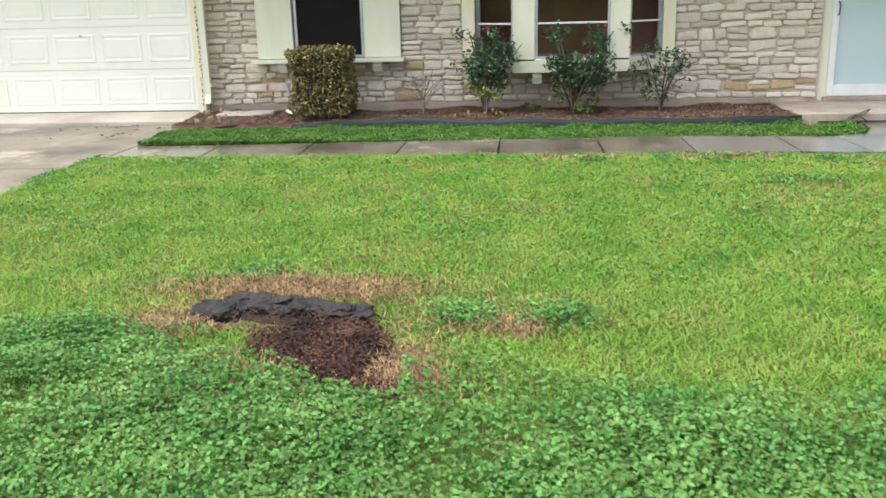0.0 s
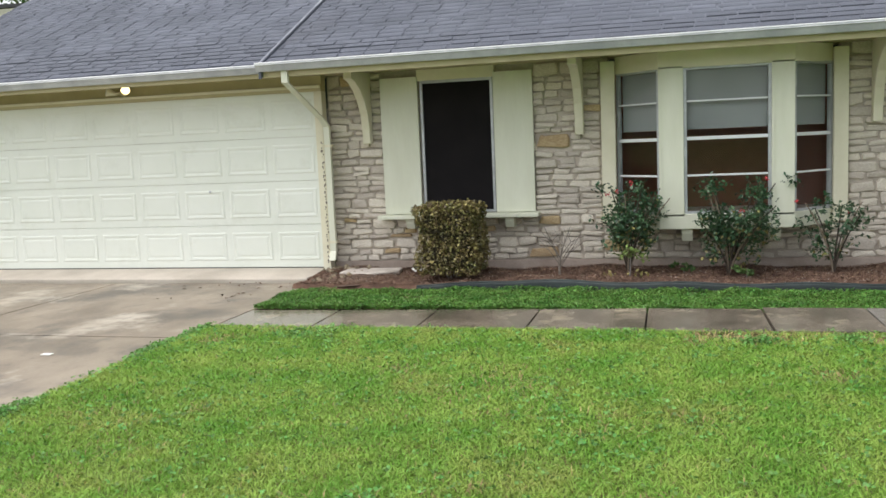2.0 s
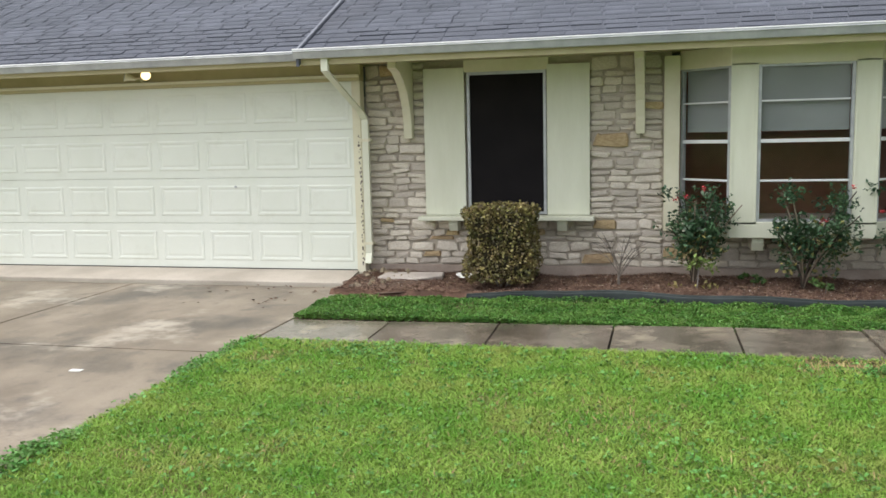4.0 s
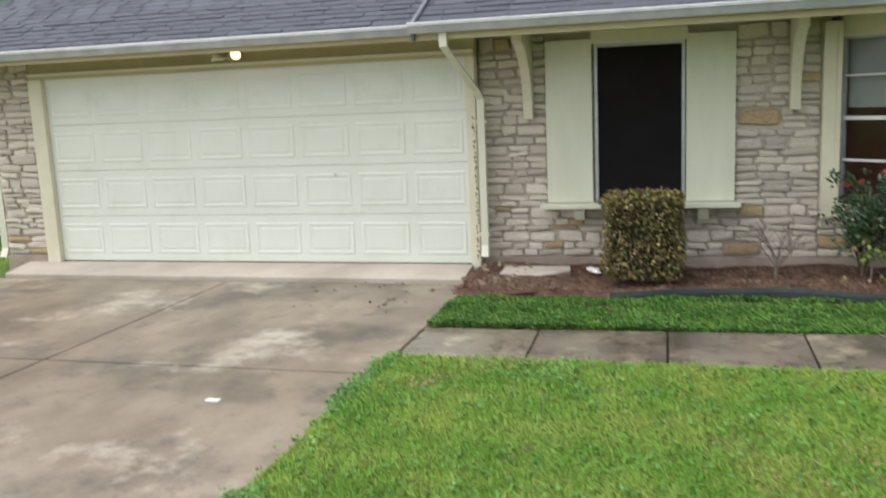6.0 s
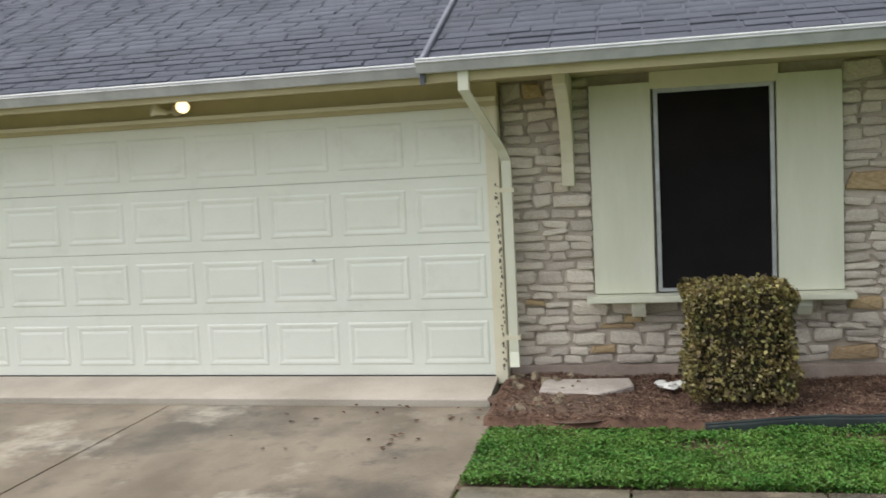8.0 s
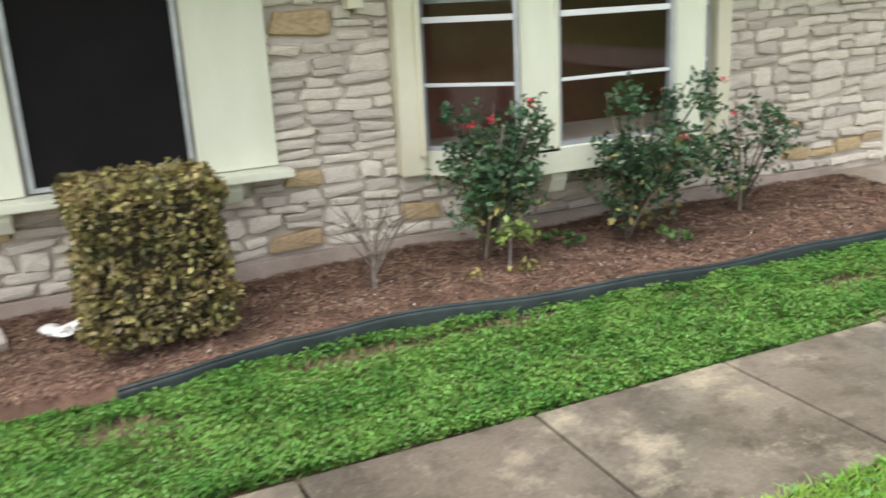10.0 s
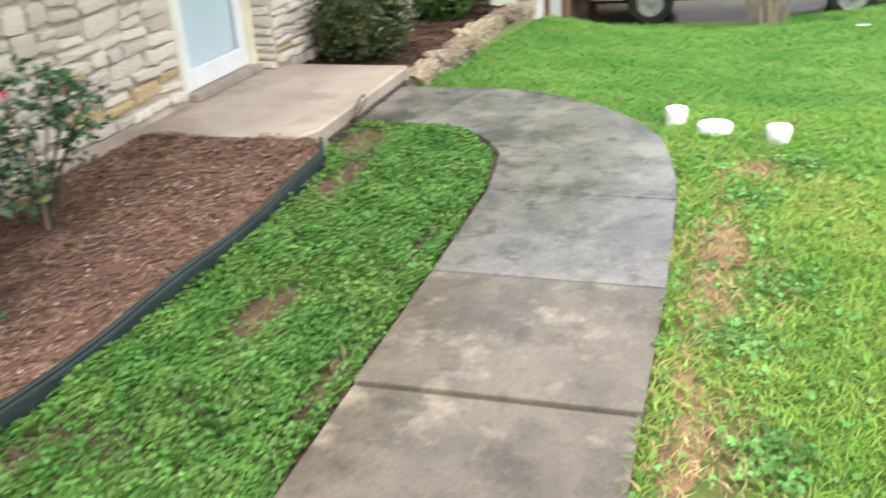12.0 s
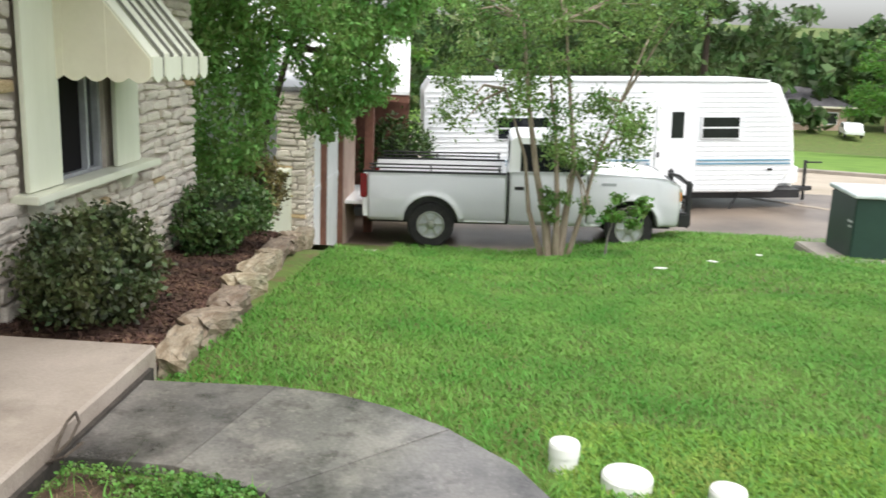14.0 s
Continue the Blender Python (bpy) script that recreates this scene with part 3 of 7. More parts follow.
for s in range(4):
    z0, z1 = 0.065 + 0.507 * s, 0.065 + 0.507 * (s + 1) - 0.003
    section = part("section", box(-8.585, -3.795, 11.99, 12.03, z0, z1, 0.003), DOORWHITE, garage_door)
    for c in range(8):
        cx = -8.585 + 4.79 * (c + 0.5) / 8
        bm = bmesh.new()
        rings = []
        for w, h, y in ((0.258, 0.168, 11.9895), (0.250, 0.158, 11.9845), (0.234, 0.144, 11.9845), (0.214, 0.122, 11.9893), (0.19, 0.10, 11.985)):
            rings.append([bm.verts.new((cx + sx * w, y, (z0 + z1) / 2 + sz * h)) for sx, sz in ((-1, -1), (1, -1), (1, 1), (-1, 1))])
        for a, b in zip(rings, rings[1:]):
            for k in range(4):
                bm.faces.new((a[k], a[(k + 1) % 4], b[(k + 1) % 4], b[k]))
        bm.faces.new(rings[-1])
        part("panel", bm, DOORWHITE, section)
part("bottom_seal", box(-8.585, -3.795, 11.985, 12.03, 0.05, 0.066), BLACK, garage_door)
part("knob", lathe([(0.012, 0), (0.012, 0.02)], 10, m=pose(-5.2, 11.985, 0.98, 90)), GREYMETAL, garage_door)

# roof planes at six in twelve with lapped shingles
def roof_plane(name, x0, x1, y0, z0, length, seed, label, near):
    rng = random.Random(seed)
    k = 0.49
    y1, z1 = y0 + length, z0 + k * length
    base = tagged(link(name, prism([(y0, z0 - 0.05), (y1, z1 - 0.05), (y1, z1), (y0, z0)], "x", x0, x1), SHINGLE), label, "roof", kind="structure")
    step, run = 0.125, math.hypot(1, k)
    me = []
    for q in range(4):
        bm = bmesh.new()
        r = random.Random(q)
        h = 0.007 + 0.002 * q
        pts = [(0.03, 0, 0.0), (0.97, r.uniform(-0.02, 0.02), 0), (0.97, 1.15, 0), (0.03, 1.15, 0)]
        lo = [bm.verts.new((x, y, 0.0)) for x, y, z in pts]
        hi = [bm.verts.new((x, y, h if y < 0.5 else 0.001)) for x, y, z in pts]
        bm.faces.new(hi)
        for e in range(4):
            bm.faces.new((lo[e], lo[(e + 1) % 4], hi[(e + 1) % 4], hi[e]))
        m = bpy.data.meshes.new("shingle")
        bm.to_mesh(m)
        bm.free()
        m.materials.append(SHINGLE)
        me.append(m)
    verts, faces = [], []
    courses = int(length * run / step)
    tilt = math.degrees(math.atan(k))
    made = 0
    for c in range(courses):
        y = y0 - 0.02 + c * step / run
        z = z0 + k * (y - y0) + 0.003
        x = x0 - rng.uniform(0, 0.25)
        while x < x1:
            w = rng.choice((0.3, 0.3, 0.31, 0.29))
            a, b = max(x, x0), min(x + w, x1)
            if b - a > 0.03:
                if c < near and made < 300:
                    ob = new("shingle", me[rng.randrange(4)])
                    ob.matrix_world = pose(a, y, z, tilt, 0, 0) @ Matrix.Diagonal((b - a, step, rng.uniform(0.7, 1.3), 1))
                    ob.parent = base
                    made += 1
                else:
                    h, n = rng.uniform(0.008, 0.014), len(verts)
                    yy, zz = y + 1.15 * step / run, z + k * 1.15 * step / run
                    jut = rng.uniform(-0.004, 0.004)
                    verts += [(a + 0.012, y + jut, z), (b - 0.012, y + jut, z), (a + 0.012, y + jut, z + h), (b - 0.012, y + jut, z + h), (b - 0.012, yy, zz + 0.001), (a + 0.012, yy, zz + 0.001)]
                    faces += [(n, n + 1, n + 3, n + 2), (n + 2, n + 3, n + 4, n + 5)]
            x += w
    tagged(np_mesh("shingles", verts, faces, SHINGLE, base), kind="stuff")
    return base


roof_1 = roof_plane("roof_1", -9.75, -3.9, 11.47, 2.345, 5.2, 3, "grey asphalt shingle roof over the garage", 8)
roof_2 = roof_plane("roof_2", -4.06, 8.5, 11.22, 2.335, 5.5, 4, "grey asphalt shingle roof over the front rooms", 5)
part("rake_board", prism([(11.2, 2.20), (16.7, 4.90), (16.7, 5.055), (11.2, 2.36)], "x", -4.085, -4.055), SHINGLE, roof_2)
part("drip_edge", prism([(11.2, 2.352), (16.7, 5.047), (16.7, 5.062), (11.2, 2.367)], "x", -4.09, -4.065), mat("worn_drip_edge", (0.17, 0.18, 0.21), (0.27, 0.285, 0.32), 4, 0.7, 0.1, 60), roof_2, "pale worn metal drip edge")
part("fascia", box(-9.75, -3.9, 11.50, 11.53, 2.235, 2.335), TRIMSHADED, roof_1)
part("fascia", box(-4.06, 8.5, 11.25, 11.28, 2.215, 2.325), TRIMSHADED, roof_2)
tagged(link("soffit", box(-9.75, -3.98, 11.53, 12.3, 2.30, 2.325), TRIMSHADED), "cream painted soffit boards under the eaves", "soffit", kind="structure")
tagged(link("soffit", box(-3.98, 8.5, 11.28, 12.4, 2.265, 2.295), TRIMSHADED), "cream painted soffit boards under the eaves", "soffit", kind="structure")
part("back_slope", prism([(16.6, 4.75), (22, 2.25), (22, 2.30), (16.6, 4.91)], "x", -9.75, 8.5), SHINGLE, roof_1)
wall_5 = walls("wall_5", [(-9.4, 8.0, 21, 21.2, -0.7, 2.3), (-9.4, -9.2, 18, 21, -0.1, 2.3), (7.8, 8.0, 18, 21, -0.7, 2.3)], "plain back walls of the house")


def gutter(name, x0, x1, y, z, h, label):
    g = thing(name, label, "gutter")
    part("trough", prism([(y, z), (y - 0.012, z - 0.02), (y, z - 0.35 * h), (y + 0.03, z - h), (y + 0.095, z - h), (y + 0.1, z - 0.01), (y + 0.09, z - 0.01), (y + 0.085, z - h + 0.012), (y + 0.035, z - h + 0.012), (y + 0.012, z - 0.02)], "x", x0, x1), GUTTERPAINT, g)
    part("lip", tube([(x0, y - 0.004, z), (x1, y - 0.004, z)], 0.008, 6), WHITE, g)
    return g


gutter("gutter", -9.78, -4.0, 11.42, 2.365, 0.085, "white aluminium gutter along the garage eave")
gutter("gutter", -4.1, 8.5, 11.15, 2.36, 0.085, "white aluminium gutter along the front eave")


def downspout(points, label, w=0.07, d=0.05):
    ob = thing("downspout", label, "downspout")
    bm = bmesh.new()
    rings = []
    for p in points:
        rings.append([bm.verts.new((p[0] + sx * w / 2, p[1] + sy * d / 2, p[2])) for sx, sy in ((-1, -1), (1, -1), (1, 1), (-1, 1))])
    for a, b in zip(rings, rings[1:]):
        for k in range(4):
            bm.faces.new((a[k], a[(k + 1) % 4], b[(k + 1) % 4], b[k]))
    bm.faces.new(rings[0]), bm.faces.new(rings[-1])
    bmesh.ops.recalc_face_normals(bm, faces=bm.faces[:])
    part("pipe", bm, PALE, ob)
    x, y, z = points[-2]
    for zz in (0.35, 1.45):
        part("strap", box(x - w * 0.75, x + w * 0.75, y - d * 0.56, y + d, zz, zz + 0.03), CREAM, ob)
    return ob


downspout([(-3.80, 11.24, 2.28), (-3.80, 11.24, 2.15), (-3.66, 11.86, 1.76), (-3.64, 11.93, 1.68), (-3.64, 11.93, 0.26), (-3.63, 11.86, 0.16)], "cream metal downspout beside the garage door")
downspout([(-9.66, 11.46, 2.30), (-9.66, 11.46, 2.20), (-9.42, 11.85, 1.98), (-9.40, 12.05, 1.9), (-9.40, 12.05, 0.2), (-9.40, 12.0, 0.1)], "cream metal downspout at the garage corner", 0.09, 0.07)


def eave_bracket(x):
    """Curved wooden corbel from the wall out to the soffit."""
    ob = thing("eave_bracket", "cream painted curved wooden eave bracket on the stone wall", "bracket", "brackets under the eave")
    part("corbel", prism([(11.50, 2.268), (11.50, 2.17), (11.62, 2.14), (11.76, 2.06), (11.88, 1.95), (11.97, 1.80), (12.01, 1.64), (12.02, 1.47), (12.115, 1.47), (12.115, 2.268)], "x", x - 0.045, x + 0.045, bevel=0.004), CREAM, ob)
    return ob


for x in (-3.2, -0.80, 2.12, 4.75):
    eave_bracket(x)

# ---- screened window with shutters ----
def shutter(x0, x1, z0, z1, y, parent_label):
    ob = thing("window_shutter", parent_label, "shutter", "window shutters")
    part("board", box(x0, x1, y, y + 0.03, z0, z1, 0.004), PALE, ob)
    return ob


def sill(x0, x1, y0, y1, z, corbels, label):
    ob = thing("window_sill", label, "window sill", kind="structure")
    part("ledge", box(x0, x1, y0, y1, z - 0.045, z, 0.006), PALE, ob)
    for c in corbels:
        part("corbel", prism([(y0 + 0.05, z - 0.045), (y0 + 0.05, z - 0.09), (y0 + 0.09, z - 0.16), (y1, z - 0.16), (y1, z - 0.045)], "x", c - 0.05, c + 0.05, bevel=0.004), PALE, ob)
    return ob


window_1 = thing("window_1", "dark solar screen window in thin metal frame", "window", kind="structure")
part("screen", box(-2.545, -1.775, 12.125, 12.135, 0.68, 2.11), SCREEN, window_1, "black solar screen mesh")
for b in ((-2.575, -2.545, 12.105, 12.15, 0.66, 2.14), (-1.775, -1.745, 12.105, 12.15, 0.66, 2.14), (-2.545, -1.775, 12.105, 12.15, 0.66, 0.685), (-2.545, -1.775, 12.105, 12.15, 2.11, 2.14)):
    part("window_frame", box(*b, 0.003), GREYMETAL, window_1)
part("head_trim", box(-2.60, -1.72, 12.08, 12.15, 2.14, 2.262), CREAM, window_1)
shutter(-3.035, -2.595, 0.655, 2.19, 12.075, "pale cream plain board shutter beside the screened window")
shutter(-1.735, -1.30, 0.655, 2.19, 12.075, "pale cream plain board shutter beside the screened window")
sill(-3.09, -1.25, 11.93, 12.15, 0.65, (-2.72, -1.58), "pale painted window sill on two small corbels")

# ---- bay window ----
bay = thing("window_2", "cream painted bay window with three sashes over corbels", "window", kind="structure")
A, B, C, D = (-0.42, 12.12), (0.03, 11.68), (1.32, 11.68), (1.72, 12.12)
def outline(off):
    return [(A[0] - off, 12.2), (A[0] - off, A[1] - off * 0.2), (B[0] - off * 0.5, B[1] - off), (C[0] + off * 0.5, C[1] - off), (D[0] + off, D[1] - off * 0.2), (D[0] + off, 12.2)]
part("apron", prism(outline(0.0), "z", 0.47, 0.625, bevel=0.006), PALE, bay)
part("head", prism(outline(0.0), "z", 2.08, 2.262, bevel=0.004), CREAM, bay)
part("side_trim", box(-0.57, -0.42, 12.05, 12.16, 0.49, 2.22, 0.006), CREAM, bay)
part("side_trim", box(1.72, 1.86, 12.05, 12.16, 0.49, 2.22, 0.006), CREAM, bay)
part("side_moulding", box(-0.46, -0.42, 12.03, 12.05, 0.6, 2.2, 0.006), CREAM, bay)
part("side_moulding", box(1.72, 1.76, 12.03, 12.05, 0.6, 2.2, 0.006), CREAM, bay)
part("post", prism([(0.03, 11.68), (0.275, 11.68), (0.275, 11.76), (0.10, 11.77), (0.04, 11.73)], "z", 0.60, 2.1, bevel=0.004), PALE, bay)
part("post", prism([(1.105, 11.68), (1.32, 11.68), (1.31, 11.73), (1.25, 11.77), (1.105, 11.76)], "z", 0.60, 2.1, bevel=0.004), PALE, bay)
for x0, x1 in ((0.035, 0.055), (0.25, 0.27), (1.11, 1.13), (1.295, 1.315)):
    part("bead", box(x0, x1, 11.67, 11.682, 0.625, 2.08), PALE, bay)
for c in (0.30, 1.14):
    part("corbel", prism([(11.73, 0.47), (11.73, 0.42), (11.77, 0.34), (12.15, 0.34), (12.15, 0.47)], "x", c - 0.055, c + 0.055, bevel=0.004), PALE, bay)


def sash(p, q, z0, z1, bars, parent, w=0.03):
    """A metal sash from p to q in plan, with its pane and cross bars."""
    p, q = Vector((*p, 0)), Vector((*q, 0))
    d = (q - p)
    m = Matrix.Translation(p) @ Matrix.Rotation(math.atan2(d.y, d.x), 4, "Z")
    L = d.length
    def put(name, b, material, bevel=0.003, label=""):
        bm = box(*b, bevel)
        bm.transform(m)
        return part(name, bm, material, parent, label)
    for b in ((0, w, -0.02, 0.03, z0, z1), (L - w, L, -0.02, 0.03, z0, z1), (w, L - w, -0.02, 0.03, z0, z0 + w), (w, L - w, -0.02, 0.03, z1 - w, z1)):
        put("sash_frame", b, GREYMETAL)
    for z, h in bars:
        put("glazing_bar", (w, L - w, -0.016, 0.016, z - h, z + h), WHITE)
    g = put("pane", (w, L - w, 0.004, 0.009, z0 + w, z1 - w), PANE, 0, "window glass")
    g.visible_shadow = False
    return m, L


BARS = ((1.38, 0.017), (1.01, 0.01), (1.75, 0.008))
for p, q in (((0.275, 11.72), (1.105, 11.72)), ((-0.40, 12.13), (0.045, 11.72)), ((1.305, 11.72), (1.71, 12.13))):
    m, L = sash(p, q, 0.62, 2.09, BARS, bay)
    bm = box(0.03, L - 0.03, 0.05, 0.056, 1.47, 2.08)
    bm.transform(m)
    ob = link("window_blind", bm, BLIND)
    tagged(ob, "pale grey roller blind drawn halfway down behind glass", "window blind", "window blinds")
room = tagged(link("room_walls", box(-1.6, 2.9, 12.40, 13.7, 0.1, 2.2), INSIDE), "dim brown living room behind the bay window", "room", kind="structure")
for f in room.data.polygons:
    f.flip()
# the room is open towards the bay
bm = bmesh.new()
bm.from_mesh(room.data)
bmesh.ops.delete(bm, geom=[f for f in bm.faces if f.calc_center_median().y < 12.45], context="FACES")
bm.to_mesh(room.data)
bm.free()
part("front_wall", box(-1.6, -0.5, 12.36, 12.40, 0.1, 2.2), INSIDE, room)
part("front_wall", box(1.8, 2.9, 12.36, 12.40, 0.1, 2.2), INSIDE, room)
part("front_wall", box(-0.5, 1.8, 12.36, 12.40, 0.1, 0.5), INSIDE, room)
part("seat_board", prism([(-0.40, 12.4), (-0.40, 12.16), (0.06, 11.76), (1.29, 11.76), (1.70, 12.16), (1.70, 12.4)], "z", 0.625, 0.64), PORCH, room, "inner sill board")

# ---- front door ----
door_1 = thing("door_1", "white aluminium storm door with large glass pane", "door", kind="structure")
for b in ((3.60, 3.68, 12.19, 12.23, 0.11, 2.10), (4.32, 4.40, 12.19, 12.23, 0.11, 2.10), (3.68, 4.32, 12.19, 12.23, 0.11, 0.24), (3.68, 4.32, 12.19, 12.23, 2.02, 2.10)):
    part("stile", box(*b, 0.006), WHITE, door_1)
g = part("pane", box(3.68, 4.32, 12.205, 12.21, 0.24, 2.02), PANE, door_1, "storm door glass")
g.visible_shadow = False
# the pane's sky reflection is put into the pale blue of this door
part("inner_door", box(3.62, 4.38, 12.24, 12.28, 0.11, 2.08, 0.004), mat("sky_reflection_door", (0.60, 0.72, 0.78), (0.66, 0.77, 0.83), 1.5, 0.45, 0.03, 30, fine=0.05), door_1, "inner door coloured pale blue for sky mirrored in the pane")
part("door_frame", box(3.50, 3.60, 12.18, 12.3, 0.06, 2.16, 0.006), PALE, door_1)
part("door_frame", box(4.40, 4.455, 12.14, 12.3, 0.06, 2.16, 0.006), CREAM, door_1)
part("door_frame", box(3.60, 4.40, 12.18, 12.3, 2.10, 2.16, 0.006), PALE, door_1)
part("threshold", box(3.56, 4.45, 12.10, 12.3, 0.06, 0.108, 0.006), PORCH, door_1)
part("handle", tube([(3.66, 12.19, 1.02), (3.66, 12.145, 1.02), (3.66, 12.135, 1.06), (3.66, 12.135, 1.14), (3.66, 12.19, 1.16)], 0.008, 8), BLACK, door_1, "dark pull handle")

# ---- far window with shutters and awning ----
window_3 = thing("window_3", "small dark screened window in metal frame", "window", kind="structure")
part("screen", box(5.58, 6.10, 12.06, 12.07, 0.66, 2.03), SCREEN, window_3, "black screen mesh")
for b in ((5.55, 5.58, 12.02, 12.09, 0.64, 2.05), (6.08, 6.11, 12.02, 12.09, 0.64, 2.05), (6.26, 6.29, 12.02, 12.09, 0.64, 2.05), (5.58, 6.26, 12.02, 12.09, 0.64, 0.665), (5.58, 6.26, 12.02, 12.09, 2.025, 2.05)):
    part("window_frame", box(*b, 0.003), GREYMETAL, window_3)
part("side_pane", box(6.11, 6.26, 12.065, 12.07, 0.665, 2.025), DARKGLASS, window_3)
shutter(5.17, 5.545, 0.655, 2.19, 11.92, "pale cream plain board shutter under the striped awning")
shutter(6.30, 6.68, 0.655, 2.19, 11.92, "pale cream plain board shutter under the striped awning")
sill(5.10, 6.86, 11.84, 12.0, 0.65, (5.32, 6.5), "pale painted window sill under the awning")

awning = thing("window_awning", "cream metal window awning with scalloped valance and dark stripes", "awning")
AX0, AX1 = 5.53, 6.45
n = 6
w = (AX1 - AX0) / n
for k in range(n):
    x0, x1 = AX0 + k * w, AX0 + (k + 1) * w
    lift = 0.012 * (k % 2)
    part("slat", prism([(12.0, 2.10 + lift), (11.39, 1.365 + lift), (11.39, 1.385 + lift), (12.0, 2.12 + lift)], "x", x0 + 0.008, x1 - 0.008), PALE, awning)
    pts = [(x0 + 0.004, 1.38)] + [(x0 + 0.004 + (w - 0.008) * j / 6, 1.275 - 0.035 * math.sin(math.pi * j / 6)) for j in range(7)] + [(x1 - 0.004, 1.38)]
    part("valance", prism(pts, "y", 11.375 - lift, 11.39 - lift), PALE, awning)
    if k:
        part("stripe", prism([(12.0, 2.13), (11.39, 1.395), (11.385, 1.27), (11.37, 1.27), (11.37, 1.40), (12.0, 2.145)], "x", x0 - 0.003, x0 + 0.003), mat("awning_seam", (0.16, 0.16, 0.14), (0.24, 0.24, 0.21), 9, 0.7, 0, 30), awning, "dark seam stripe")
for x in (AX0, AX1):
    for k in range(5):
        y0, y1 = 11.39 + 0.122 * k, 11.39 + 0.122 * (k + 1)
        top = lambda y: 1.365 + (y - 11.39) / 0.61 * 0.735
        pts = [(y0, top(y0))] + [(y0 + (y1 - y0) * j / 6, 1.265 - 0.03 * math.sin(math.pi * j / 6)) for j in range(7)] + [(y1, top(y1))]
        part("side_panel", prism(pts, "x", x - 0.006 + 0.004 * (k % 2), x + 0.006 + 0.004 * (k % 2)), CREAM, awning)

# ---- things by the house ----
rng0 = np.random.default_rng(7)


def blob_points(n, centre, radii, seed, shell=0.5):
    """Points in a lumpy ellipsoid, thicker near its skin, gathered in clumps."""
    r = np.random.default_rng(seed)
    k = max(6, n // 45)
    d = r.normal(size=(k, 3))
    d /= np.linalg.norm(d, axis=1)[:, None]
    heart = d * (shell + (1 - shell) * r.random((k, 1))) ** 0.6
    pick = r.integers(0, k, n)
    p = heart[pick] + r.normal(size=(n, 3)) * 0.11
    return np.array(centre) + p * np.array(radii), p


YOUNGLEAF = mat("young_leaves", (0.12, 0.20, 0.045), (0.26, 0.33, 0.09), 8, 0.5, 0, 12, island=0.8, thin=0.2)
# trimmed hedge bush
hedge = thing("hedge_bush", "boxy trimmed hedge bush with bronze and green leaves", "bush")
n = 11500
r = np.random.default_rng(3)
p = r.uniform(-1, 1, (n, 3))
ax = r.integers(0, 3, n)
side = np.where(r.random(n) < 0.5, -1.0, 1.0)
depth = 1.02 - np.abs(r.normal(0, 0.11, n))
p[np.arange(n), ax] = side * depth
keepers = ~((ax == 2) & (side < 0))
p = p[keepers]
lump = 1 + 0.09 * np.sin(5 * p[:, [1]] + 2) * np.sin(4 * p[:, [2]] + 1) + 0.05 * np.sin(9 * p[:, [0]] + 4 * p[:, [2]]) + 0.03 * np.sin(17 * p[:, [0]]) * np.sin(15 * p[:, [2]])
rnd = 1 - 0.07 * (np.sort(np.abs(p), 1)[:, [1]] ** 6)
q = p * rnd * np.concatenate([lump, lump, np.ones_like(lump)], 1) * np.array((0.325, 0.29, 0.372)) + np.array((-2.095, 11.44, 0.437))
q[:, 2] += 0.025 * np.sin(11 * p[:, 0]) * np.sin(9 * p[:, 1] + 1) * (p[:, 2] > 0.5)
leaf_mesh("leaves", q, 0.034, 0.02, HEDGE, hedge, "bronze green leaves", seed=4, out=p * 0.6)
top = np.concatenate([q[q[:, 2] > 0.60][::8], q[::17]])
leaf_mesh("pale_leaves", top + np.array((0, -0.012, 0.01)), 0.032, 0.02, YELLOWLEAF, hedge, "yellowed leaves", seed=5)
# solid box inside, its dark colour standing in for shade among the leaves
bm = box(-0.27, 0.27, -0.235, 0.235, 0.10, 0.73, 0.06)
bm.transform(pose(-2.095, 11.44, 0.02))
part("inner_foliage", bm, mat("hedge_core_shade", (0.02, 0.018, 0.008), (0.045, 0.035, 0.015), 20, 0.9, 0.8, 60), hedge, "solid core coloured dark for the hedge's inner shade")
for k in range(7):
    a = k * 0.9
    part("stem", tube([(-2.095 + 0.05 * math.cos(a), 11.44 + 0.05 * math.sin(a), 0.0), (-2.095 + 0.18 * math.cos(a), 11.44 + 0.16 * math.sin(a), 0.28)], [0.012, 0.008], 6), TWIG, hedge)


